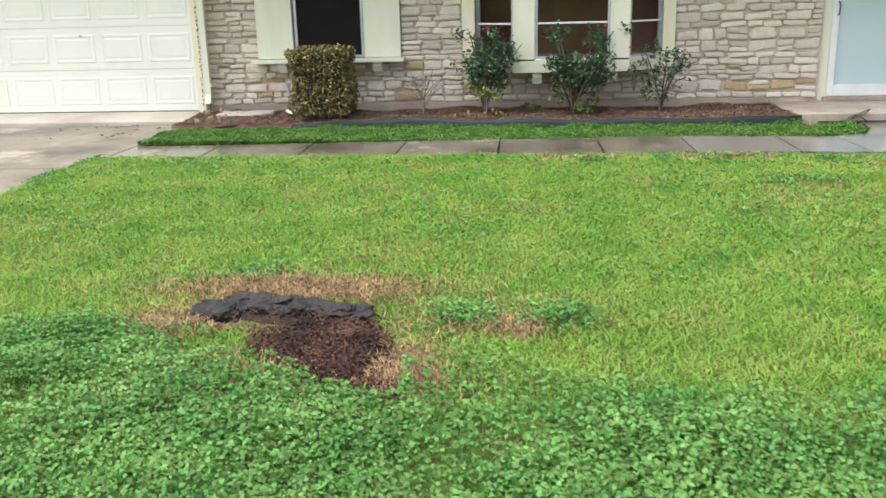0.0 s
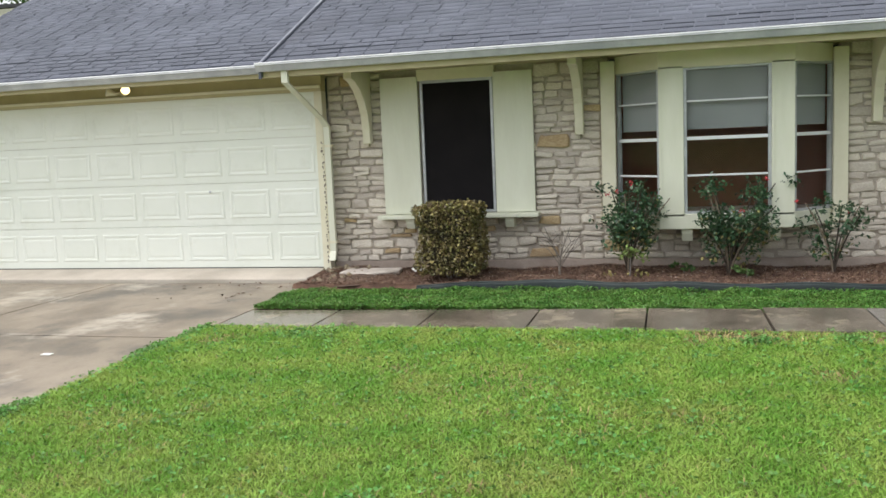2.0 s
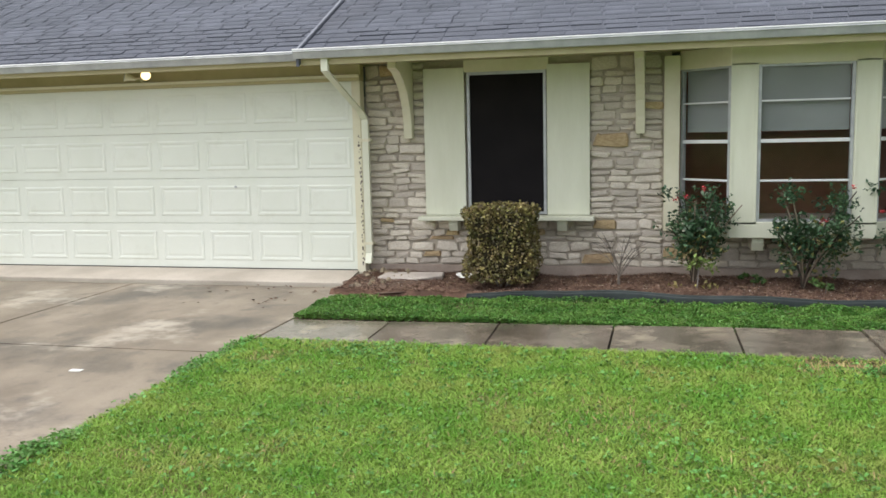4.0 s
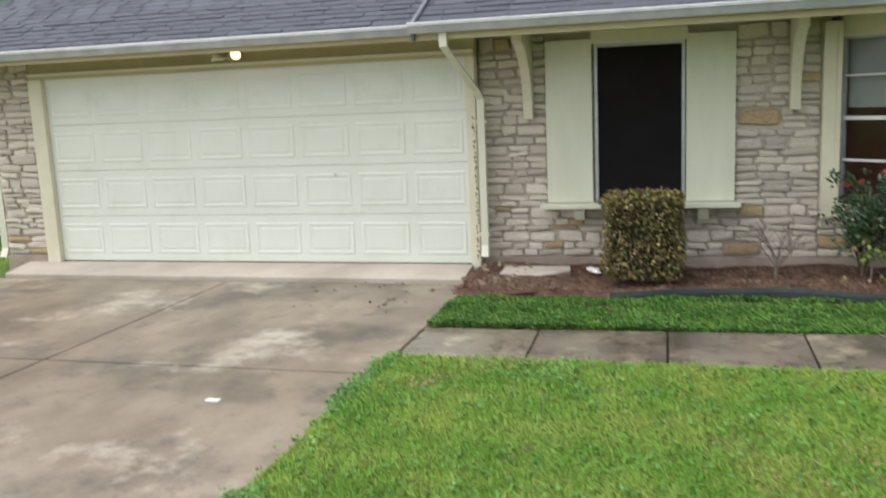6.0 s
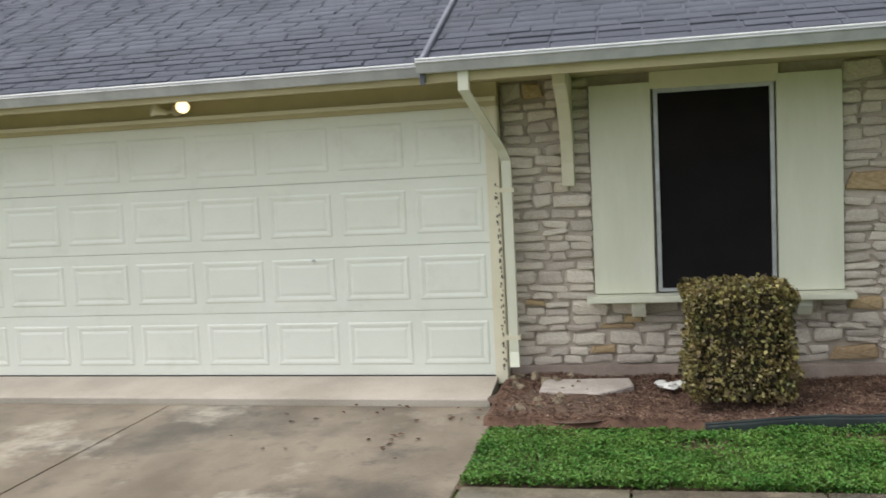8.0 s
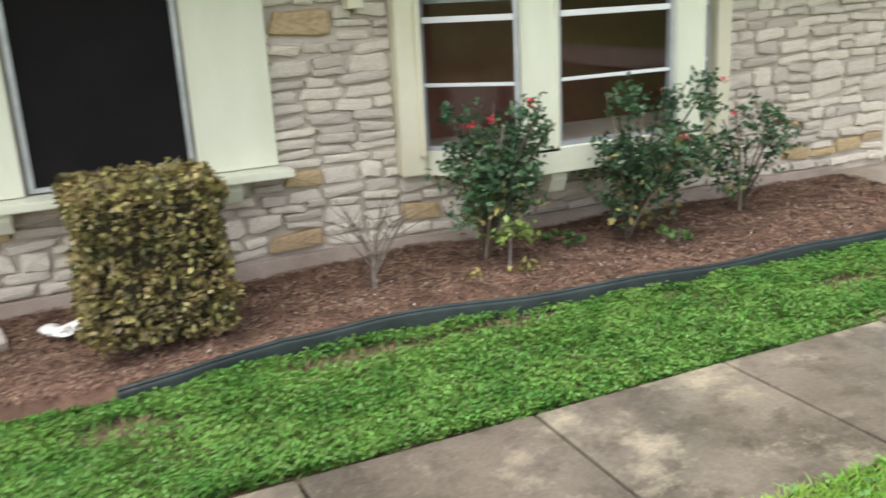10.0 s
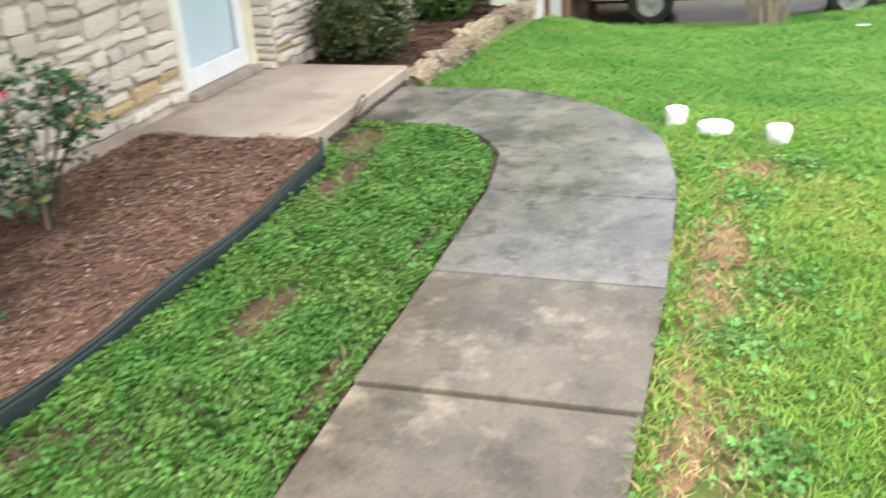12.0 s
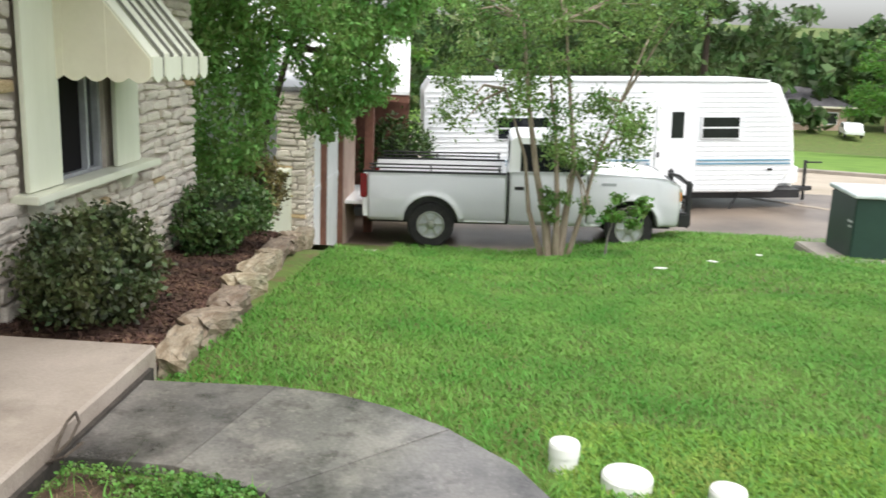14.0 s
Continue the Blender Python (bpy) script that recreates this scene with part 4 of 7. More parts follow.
def rose_bush(base, height, spread, canes, leaves, seed, lean=(0, 0), blooms=4, yellow=0.06):
    """Loose rose bush: arching canes, leaflets in clumps along them, a few red blooms."""
    rr = random.Random(seed)
    ob = thing("rose_bush", "loose rose bush with dark leaves and red blooms in mulch", "rose bush", "rose bushes")
    pts, tips = [], []
    for k in range(canes):
        a = 2 * math.pi * (k + rr.random() * 0.7) / canes
        reach, h = spread * rr.uniform(0.45, 1.0), height * rr.uniform(0.55, 1.0)
        line = []
        for j in range(7):
            t = j / 6
            line.append(Vector((base[0] + lean[0] * t + reach * math.cos(a) * t ** 1.4, base[1] + lean[1] * t + 0.7 * reach * math.sin(a) * t ** 1.4, base[2] + h * (t - 0.12 * t * t) / 0.88)))
        part("cane", tube(line, [0.011 - 0.001 * j for j in range(7)], 6), DARKBARK if k % 3 else BARK, ob)
        tips.append(line[-1])
        # sprays of leaves along the upper cane, with gaps between them
        for spray in range(5):
            t = 1 - rr.random() ** 1.2 * 0.6
            i = min(int(t * 6), 5)
            c = line[i].lerp(line[i + 1], t * 6 - i)
            c = c + Vector((rr.gauss(0, 0.085), rr.gauss(0, 0.06), rr.gauss(0, 0.065)))
            for j in range(leaves // canes // 5):
                pts.append((c.x + rr.gauss(0, 0.042), c.y + rr.gauss(0, 0.042), c.z + rr.gauss(0, 0.036)))
    pts = np.array(pts)
    # leaflets in threes
    tri = np.concatenate([pts] + [pts + rng0.normal(size=pts.shape) * 0.022 for _ in range(2)])
    cut = int(len(tri) * yellow)
    low = np.argsort(tri[:, 2] + rng0.normal(size=len(tri)) * 0.25)
    leaf_mesh("leaves", tri[low[cut:]], 0.05, 0.026, ROSELEAF, ob, "dark green leaves", seed=seed, flat=0.25)
    leaf_mesh("old_leaves", tri[low[:cut]], 0.05, 0.03, YELLOWLEAF, ob, "yellowing leaves", seed=seed + 1)
    for k in range(blooms):
        t = tips[rr.randrange(len(tips))] + Vector((rr.uniform(-0.1, 0.1), rr.uniform(-0.1, 0.05), rr.uniform(0.0, 0.06)))
        c = np.array(t) + rng0.normal(size=(16, 3)) * 0.011
        leaf_mesh("bloom", c, 0.018, 0.015, PETAL, ob, "red rose bloom", seed=k)
    return ob


rose_bush((-0.29, 11.60, 0.0), 0.96, 0.44, 13, 830, 21, (0.06, -0.12), 3)
rose_bush((0.69, 11.60, 0.0), 0.95, 0.47, 14, 850, 22, (0.07, -0.15), 4)
rose_bush((1.68, 11.72, 0.0), 0.74, 0.33, 6, 250, 23, (0.0, -0.15), 2, 0.03)
young = thing("rose_shoot", "young yellow-green rose shoot below the bush", "plant")
part("stem", tube([(-0.26, 11.36, 0.0), (-0.255, 11.35, 0.12), (-0.25, 11.34, 0.24)], [0.009, 0.007, 0.005], 6), TWIG, young)
for k, c in enumerate(((-0.33, 11.33, 0.26), (-0.2, 11.33, 0.29), (-0.13, 11.36, 0.24), (-0.25, 11.30, 0.31), (-0.16, 11.34, 0.06), (-0.47, 11.37, 0.05))):
    q = np.array(c) + np.random.default_rng(300 + k).normal(size=(26, 3)) * np.array((0.04, 0.035, 0.022))
    leaf_mesh("leaves", q, 0.045, 0.026, YELLOWLEAF if k > 3 else YOUNGLEAF, young, "yellow-green leaves", seed=k, flat=0.3)
for k, (x, y, h) in enumerate(((0.84, 11.30, 0.13), (0.26, 11.62, 0.10))):
    ob = thing("seedling", "small green seedling in the mulch", "plant")
    q, d = blob_points(150, (x, y, 0.05 + h * 0.55), (0.13, 0.10, h * 0.6), 40 + k, 0.2)
    leaf_mesh("leaves", q, 0.04, 0.022, SHRUBLEAF, ob, seed=k)
    part("stem", tube([(x, y, 0.0), (x + 0.01, y, 0.05 + h * 0.6)], 0.004, 5), TWIG, ob)

bare = thing("bare_shrub", "small leafless grey shrub in the mulch", "shrub")
rr = random.Random(5)
part("stem", tube([(-0.98, 11.52, 0.0), (-0.985, 11.52, 0.12), (-0.97, 11.53, 0.22)], [0.016, 0.012, 0.008], 7), FLAKED, bare)
for k in range(12):
    a = rr.uniform(-1.5, 1.5)
    z = rr.uniform(0.1, 0.22)
    e = (-0.97 + 0.28 * math.sin(a), 11.53 + rr.uniform(-0.15, 0.12), z + 0.30 * math.cos(a * 0.7) + 0.05)
    mid_p = (-0.975 + 0.12 * math.sin(a), 11.53, z + 0.16)
    twig = part("branch", tube([(-0.978, 11.525, z), mid_p, e], [0.005, 0.0035, 0.002], 5), FLAKED, bare)
    for j in range(2):
        part("twig", tube([mid_p, (mid_p[0] + rr.uniform(-0.1, 0.1), mid_p[1] + rr.uniform(-0.06, 0.06), mid_p[2] + rr.uniform(0.06, 0.16))], [0.0025, 0.0015], 4), FLAKED, twig)


def leafy_shrub(base, radii, n, seed, label, material, leaf=0.05, group="shrubs by the far wall"):
    ob = thing("shrub", label, "shrub", group)
    c = (base[0], base[1], base[2] + radii[2] * 0.95)
    q, d = blob_points(n, c, radii, seed, 0.55)
    leaf_mesh("leaves", q, leaf, leaf * 0.55, material, ob, seed=seed, out=d * 0.5)
    # lumpy core: the shade deep between leaves is put into its dark colour
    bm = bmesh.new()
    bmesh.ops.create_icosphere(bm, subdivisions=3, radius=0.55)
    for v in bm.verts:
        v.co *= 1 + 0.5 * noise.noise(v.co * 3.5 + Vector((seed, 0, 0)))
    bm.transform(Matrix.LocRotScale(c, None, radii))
    part("inner_foliage", bm, mat("shrub_core_shade", (0.012, 0.022, 0.008), (0.03, 0.04, 0.014), 20, 0.9, 0.8, 60), ob, "solid lumpy core coloured dark for inner shade")
    for k in range(6):
        a = k * 1.05 + seed
        part("stem", tube([(base[0] + 0.05 * math.cos(a), base[1] + 0.05 * math.sin(a), base[2] - 0.05), (base[0] + 0.5 * radii[0] * math.cos(a), base[1] + 0.5 * radii[1] * math.sin(a), c[2])], [0.014, 0.007], 6), TWIG, ob)
    return ob


PORCHLEAF = mat("porch_shrub_leaves", (0.035, 0.06, 0.02), (0.11, 0.125, 0.045), 5, 0.5, 0, 12, island=1.0, thin=0.12)
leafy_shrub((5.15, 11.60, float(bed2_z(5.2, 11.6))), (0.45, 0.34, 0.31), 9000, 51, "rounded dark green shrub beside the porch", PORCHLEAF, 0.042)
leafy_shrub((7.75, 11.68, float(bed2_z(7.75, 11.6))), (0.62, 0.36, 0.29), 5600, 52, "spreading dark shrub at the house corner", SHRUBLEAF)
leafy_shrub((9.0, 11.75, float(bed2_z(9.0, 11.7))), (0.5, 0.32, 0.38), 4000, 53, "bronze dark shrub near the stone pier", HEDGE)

# stepping stone, litter, garage flood lamp, hose, pipe caps
tagged(link("flat_stone", prism([(-3.42, 11.50), (-3.0, 11.43), (-2.86, 11.56), (-2.77, 11.66), (-2.80, 11.87), (-3.42, 11.82)], "z", 0.0, 0.072, bevel=0.01), mat("pale_flagstone", (0.42, 0.37, 0.33), (0.56, 0.51, 0.46), 5, 0.85, 0.3, 60)),
       "broken pale flat stone lying on the mulch", "stone slab")
litter = thing("crumpled_paper", "crumpled white paper on the mulch", "litter")
for k in range(3):
    bm = bmesh.new()
    bmesh.ops.create_icosphere(bm, subdivisions=2, radius=0.05)
    for v in bm.verts:
        v.co *= 1 + 0.7 * noise.noise(v.co * 22 + Vector((k * 7, 0, 0)))
        v.co.z *= 0.5
    bm.transform(pose(-2.58 + 0.06 * k, 11.68 - 0.045 * (k % 2), 0.075))
    part("wad", bm, PVC, litter)

LAMPGLOW = bpy.data.materials.new("lit_bulb")
LAMPGLOW.use_nodes = True
LAMPGLOW.node_tree.nodes["Principled BSDF"].inputs["Emission Color"].default_value = (1.0, 0.72, 0.36, 1)
LAMPGLOW.node_tree.nodes["Principled BSDF"].inputs["Emission Strength"].default_value = 3.0
flood = thing("flood_lamp", "cream twin flood lamp over the garage door, one bulb lit", "lamp")
part("base", lathe([(0.05, 0), (0.055, 0.012), (0.04, 0.03)], 16, m=pose(-6.26, 11.98, 2.215, 90)), CREAM, flood)
for s_, lit in ((-1, False), (1, True)):
    m = pose(-6.26 + 0.07 * s_, 11.91, 2.20, 75, 0, 32 if lit else -55)
    part("arm", tube([(-6.26, 11.96, 2.215), (-6.26 + 0.07 * s_, 11.91, 2.20)], 0.014, 8), CREAM, flood)
    head = part("shade", lathe([(0.02, -0.01), (0.026, 0.03), (0.04, 0.075), (0.056, 0.10), (0.058, 0.107), (0.053, 0.107), (0.035, 0.08)], 18, m=m), CREAM, flood)
    part("bulb", lathe([(0.01, 0.05), (0.04, 0.08), (0.051, 0.102), (0.04, 0.113), (0.005, 0.117)], 16, m=m), LAMPGLOW if lit else LABEL, head, "glowing warm bulb" if lit else "clear glass bulb")

hose = thing("hose_loop", "loop of dark wire lying at the porch step", "wire")
part("loop", tube([(3.52, 11.03, 0.0), (3.56, 10.98, 0.05), (3.64, 10.98, 0.09), (3.70, 11.02, 0.10), (3.68, 11.045, 0.07), (3.60, 11.04, 0.03), (3.50, 11.02, -0.01)], 0.006, 6), DARKBARK, hose)
part("loop", tube([(3.50, 11.04, -0.01), (3.48, 10.96, 0.03), (3.53, 10.92, 0.06), (3.6, 10.95, 0.03), (3.66, 11.0, -0.01)], 0.006, 6), DARKBARK, hose)


def pipe_cap(x, y, r, h, label, dome):
    z = float(ground_z(x, y)) - 0.10
    ob = thing("pipe_cap", label, "pipe cap", "sewer cleanout caps in the lawn")
    part("pipe", lathe([(r * 0.93, 0), (r * 0.93, h - 0.035)], 28, m=pose(x, y, z)), PVC, ob)
    part("lid", lathe([(r, h - 0.05), (r, h - 0.012), (r * 0.93, h), (r * 0.4, h + dome), (0.01, h + dome)], 28, m=pose(x, y, z)), PVC, ob)
    if dome > 0.008:
        part("nub", box(x - 0.02, x + 0.02, y - 0.02, y + 0.02, z + h, z + h + 0.014, 0.004), PVC, ob)


pipe_cap(3.90, 9.165, 0.062, 0.15, "white plastic cleanout pipe cap in the grass", 0.010)
pipe_cap(3.72, 8.945, 0.096, 0.105, "wide white plastic cap low in the grass", 0.006)
pipe_cap(3.555, 8.62, 0.066, 0.14, "white plastic cleanout pipe cap in the grass", 0.010)

# rough border stones of the raised bed
border = []
for k in range(4):
    bm = bmesh.new()
    bmesh.ops.create_cube(bm, size=1)
    bmesh.ops.subdivide_edges(bm, edges=bm.edges[:], cuts=4, use_grid_fill=True)
    for v in bm.verts:
        v.co *= 1.0 - 0.16 * (v.co.length - 0.5)
        v.co += Vector([0.17 * noise.noise(v.co * 2.1 + Vector((k * 9.1, j * 4.7, 0))) + 0.06 * noise.noise(v.co * 6 + Vector((k * 5.1, j * 3.7, 0))) for j in range(3)])
    me = bpy.data.meshes.new("border_stone")
    bm.to_mesh(me)
    bm.free()
    me.materials.append(mat("border_limestone", (0.20, 0.145, 0.09), (0.46, 0.39, 0.29), 2.2, 0.9, 0.9, 14, vary=0.6, stain=[((0.07, 0.05, 0.035), 2.0, 0.52, 0.64, 0.8)]))
    border.append(me)
rr = random.Random(9)
x = 4.68
while x < 9.9:
    w = rr.uniform(0.3, 0.72)
    y = float(border_y(x)) + rr.uniform(-0.03, 0.03)
    ob = new("border_stone", border[rr.randrange(4)])
    ob.matrix_world = pose(x + w / 2, y, float(ground_z(x + w / 2, y)) - 0.02 + 0.03 * min(1, max(0, x - 5.2)), 0, 6 + rr.uniform(-6, 6), rr.uniform(-10, 16)) @ Matrix.Diagonal((w * 1.04, rr.uniform(0.13, 0.2), rr.uniform(0.13, 0.21), 1))
    tagged(ob, "rough tan limestone rock edging the raised bed", "rock", "border rocks")
    x += w

# ---- rotten stump in the lawn ----
def rotten(x, y):
    """Below 1 inside the rotted hollow: a band of old wood and a tongue of soil running down from it."""
    band = ((x + 0.80) / 0.46) ** 2 + ((y - 5.08) / 0.20) ** 2
    u, v = (x + 0.51) * 0.55 - (y - 4.72) * 0.83, (x + 0.51) * 0.83 + (y - 4.72) * 0.55
    return np.minimum(band, (u / 0.57) ** 2 + (v / (0.29 - 0.15 * np.clip((u + 0.15) / 0.6, 0, 1))) ** 2)


stump = thing("rotten_stump", "black rotted tree stump remains in a soil hollow", "stump")
X, Y = np.meshgrid(np.linspace(-1.5, 0.1, 90), np.linspace(3.95, 5.45, 84))
K = rotten(X, Y)
wob = 0.02 * np.sin(7 * X + 3 * Y) * np.sin(6 * Y) + 0.014 * np.sin(23 * X + 2) * np.sin(19 * Y) + 0.009 * np.sin(41 * X + 7 * Y) * np.sin(37 * Y)
Z = np.where(K < 1.25, -0.035 - 0.028 * K + wob, -0.12)
Z -= 0.09 * np.exp(-((X + 0.92) / 0.20) ** 2 - ((Y - 5.0) / 0.06) ** 2) + 0.06 * np.exp(-((X + 0.36) / 0.07) ** 2 - ((Y - 5.17) / 0.05) ** 2)  # dark holes under the wood
v = np.stack([X, Y, Z], -1).reshape(-1, 3)
i = (np.arange(83)[:, None] * 90 + np.arange(89)[None]).ravel()
np_mesh("soil", v, np.stack([i, i + 1, i + 91, i + 90], 1), DIRT, stump, "dark wet crumbly soil")
rr = random.Random(31)
for k in range(44):
    a = (k + rr.uniform(-0.4, 0.4)) / 43
    cx, cy = -1.20 + 0.76 * a, 5.17 + 0.05 * math.sin(5 * a) + rr.uniform(-0.075, 0.05) - 0.05 * (a < 0.15)
    bm = bmesh.new()
    bmesh.ops.create_icosphere(bm, subdivisions=3, radius=1)
    for v_ in bm.verts:
        v_.co += v_.co * (0.45 * noise.noise(v_.co * 1.5 + Vector((k * 3.3, 0, 0))) + 0.3 * noise.noise(v_.co * 4.5 + Vector((0, k * 2.1, 0))))
        v_.co.z = min(v_.co.z, 0.5 + 0.14 * noise.noise(v_.co * 6))
    big = 1 if 0.1 < a < 0.88 else 0.55
    bm.transform(pose(cx, cy, rr.uniform(-0.045, -0.018), rr.uniform(-6, 16), rr.uniform(-12, 12), rr.uniform(-22, 22)) @ Matrix.Diagonal((big * rr.uniform(0.05, 0.115), big * rr.uniform(0.03, 0.075), big * rr.uniform(0.03, 0.06) * (0.7 + 0.3 * math.sin(9 * a) ** 2), 1)))
    part("wood_chunk", bm, ROT, stump, "black rotted wood")
cr = np.random.default_rng(12)
cx, cy = cr.uniform(-1.3, 0.0, 26000), cr.uniform(4.1, 5.3, 26000)
ck = rotten(cx, cy)
ok = (ck < 1.1) & (cy < 5.06 + 0.05 * cr.normal(size=26000))
ok &= (((cx + 0.92) / 0.26) ** 2 + ((cy - 5.0) / 0.08) ** 2 > 1) | (cr.random(26000) < 0.15)
cx, cy, ck = cx[ok], cy[ok], ck[ok]
tagged(leaf_mesh("soil_litter", np.stack([cx, cy, -0.03 - 0.03 * ck + 0.034 * cr.random(len(cx))], 1), 0.017, 0.010, mat("soil_crumbs", (0.016, 0.008, 0.006), (0.12, 0.052, 0.034), 5, 0.9, 0, 40, island=0.9), stump, seed=2, flat=0.5), kind="stuff")

# ---- lawn, weeds, straw, mulch ----
def nz(x, y, f, s):
    """Smooth patchy pattern between about -1 and 1."""
    return (np.sin(f * x + 1.7 * s) * np.sin(f * 0.9 * y + 2.3 * s) + np.sin(f * 0.63 * (x + y) + s) * np.sin(f * 0.71 * (x - y) + 3 * s) + 0.6 * np.sin(f * 2.1 * x + s * 5) * np.sin(f * 1.9 * y + s * 4)) / 2


def weedy(x, y):
    """How weedy the front lawn is at a place."""
    w = np.clip((4.62 + 0.32 * np.clip(-0.5 - x, 0, 1) + 0.22 * nz(x, y, 2.2, 1) + 0.12 * nz(x, y, 7, 4) - 0.25 * np.clip(x - 0.2, 0, 1.2) - y) / 0.4, 0, 1)
    w = np.maximum(w, np.exp(-((x + 2.4) / 0.8) ** 2 - ((y - 8.55) / 0.35) ** 2) * np.clip(0.55 + 0.8 * nz(x, y, 3.1, 7), 0, 0.9))
    w = np.maximum(w, 0.55 * np.exp(-((x - 2.2) / 0.4) ** 2 - ((y - 7.9) / 0.2) ** 2))
    w = np.maximum(w, np.exp(-((x + 3.68) / 0.13) ** 2) * np.clip(0.55 + nz(x, y, 3, 4), 0, 1) * (y < 9.05))
    for px, py in ((2.6, 8.75), (1.75, 8.62), (1.35, 8.78), (0.75, 8.7), (3.15, 8.55), (0.0, 5.1), (0.42, 5.08), (-1.1, 5.72)):
        w = np.maximum(w, 0.95 * np.exp(-((x - px) ** 2 + (y - py) ** 2) / 0.014))
    return w


def dry(x, y):
    """Bare or straw-covered spots."""
    d = np.exp(-((x + 0.82) / 0.60) ** 2 - ((y - 5.44) / 0.19) ** 2) * 1.3
    d = np.maximum(d, np.exp(-((x + 0.17) / 0.15) ** 2 - ((y - 4.48) / 0.28) ** 2) * 1.1)
    d = np.maximum(d, np.exp(-((x + 1.3) / 0.2) ** 2 - ((y - 4.96) / 0.18) ** 2) * 1.3)
    d = np.maximum(d, np.exp(-((x - 0.22) / 0.20) ** 2 - ((y - 4.99) / 0.13) ** 2))
    d = np.maximum(d, np.clip(0.8 + 0.9 * nz(x, y, 4, 2), 0, 1.2) * np.exp(-((y - 8.86) / 0.19) ** 2) * (x > 0.3) * (x < 3.0))
    d = np.maximum(d, 1.1 * np.exp(-((x - 3.05) / 0.22) ** 2 - ((y - 8.72) / 0.2) ** 2))
    d = np.maximum(d, 0.85 * np.clip(nz(x, y, 5.3, 9) * 2.2 - 1.15, 0, 1) * (x < 4) * np.clip((y - 5.4) / 1.5, 0.25, 1))
    return np.maximum(d, 0.55 * np.clip(nz(x, y, 1.9, 6) * 1.6 - 0.45, 0, 1) * (x < 4))


def on_walk(x, y):
    o = np.interp(x, [p[0] for p in outer[:9]] + [3.42, 3.76, 4.05, 4.24, 4.42], [p[1] for p in outer[:9]] + [9.20, 9.36, 9.62, 9.9, 10.6])
    return (x > -3.66) & (x < 4.42) & (y > o + 0.012)


def scatter(n, x0, x1, y0, y1, seed):
    r = np.random.default_rng(seed)
    return r.uniform(x0, x1, n), r.uniform(y0, y1, n), r


def blades(name, x, y, r, height, width, material, parent, lift=-0.06):
    """Grass blades, each a narrow kinked lozenge that leans over."""
    n = len(x)
    a = r.uniform(0, 2 * np.pi, n)
    h = height * r.uniform(0.45, 1.2, n)
    w = width * r.uniform(0.7, 1.3, n)
    lean = h * r.uniform(0.3, 1.9, n)
    b = a + np.pi / 2 + r.normal(0, 0.5, n)
    base = np.stack([x, y, ground_z(x, y) + lift], 1)
    s = np.stack([np.cos(a), np.sin(a), np.zeros(n)], 1) * w[:, None] / 2
    f = np.stack([np.cos(b), np.sin(b), np.zeros(n)], 1) * lean[:, None]
    up = np.stack([np.zeros(n), np.zeros(n), h], 1)
    m1 = base + f * 0.38 + up * 0.62
    v = np.stack([base, m1 + s, m1 - s, base + f + up * 0.92], 1).reshape(-1, 3)
    k = np.arange(n)[:, None] * 4
    return tagged(np_mesh(name, v, np.concatenate([k + np.array([[0, 1, 2]]), k + np.array([[2, 1, 3]])]), material, parent), kind="stuff")


def lawn_blades(name, n, x0, x1, y0, y1, seed, height, width, label, material=BLADE):
    x, y, r = scatter(n, x0, x1, y0, y1, seed)
    wd, dr = weedy(x, y), dry(x, y)
    hollow = rotten(x, y) < 1.05 + 0.35 * nz(x, y, 6, 3)
    ok = ~on_walk(x, y) & ~hollow & (x > -3.72 + 0.06 * nz(x, y, 6, 1)) & (r.random(n) > 0.75 * wd) & (r.random(n) > 0.85 * dr)
    for px, py, pr in ((3.90, 9.165, 0.07), (3.72, 8.945, 0.1), (3.555, 8.62, 0.07)):
        ok &= (x - px) ** 2 + (y - py) ** 2 > pr ** 2
    ok &= ~((x > 2.9) & (y > 11.0)) & ~((x > 4.4) & (y > border_y(x) - 0.04) & (x < 10.2))
    t = blades(name, x[ok], y[ok], r, height, width, material, None)
    return tagged(t, label, "grass", kind="stuff")


lawn_blades("grass", 270000, -3.8, 3.6, 3.0, 6.6, 61, 0.037, 0.0062, "bright green mown lawn grass in front of the house")
lawn_blades("grass", 230000, -3.8, 4.4, 6.6, 9.2, 62, 0.035, 0.0066, "bright green mown lawn grass along the walk")
lawn_blades("grass", 150000, 3.0, 9.0, 4.0, 11.4, 63, 0.042, 0.0085, "bright green mown lawn grass beside the porch", GREENBLADE)
lawn_blades("grass", 60000, 9.0, 16.8, 2.0, 12.2, 64, 0.065, 0.014, "bright green mown lawn grass on the slope", GREENBLADE)
lawn_blades("grass", 40000, 4.0, 12.0, -3.0, 6.0, 65, 0.065, 0.014, "bright green mown lawn grass near the street", GREENBLADE)

lawn_blades("grass", 45000, -3.8, 16.0, -7.0, 3.0, 69, 0.08, 0.018, "bright green mown lawn grass towards the street")

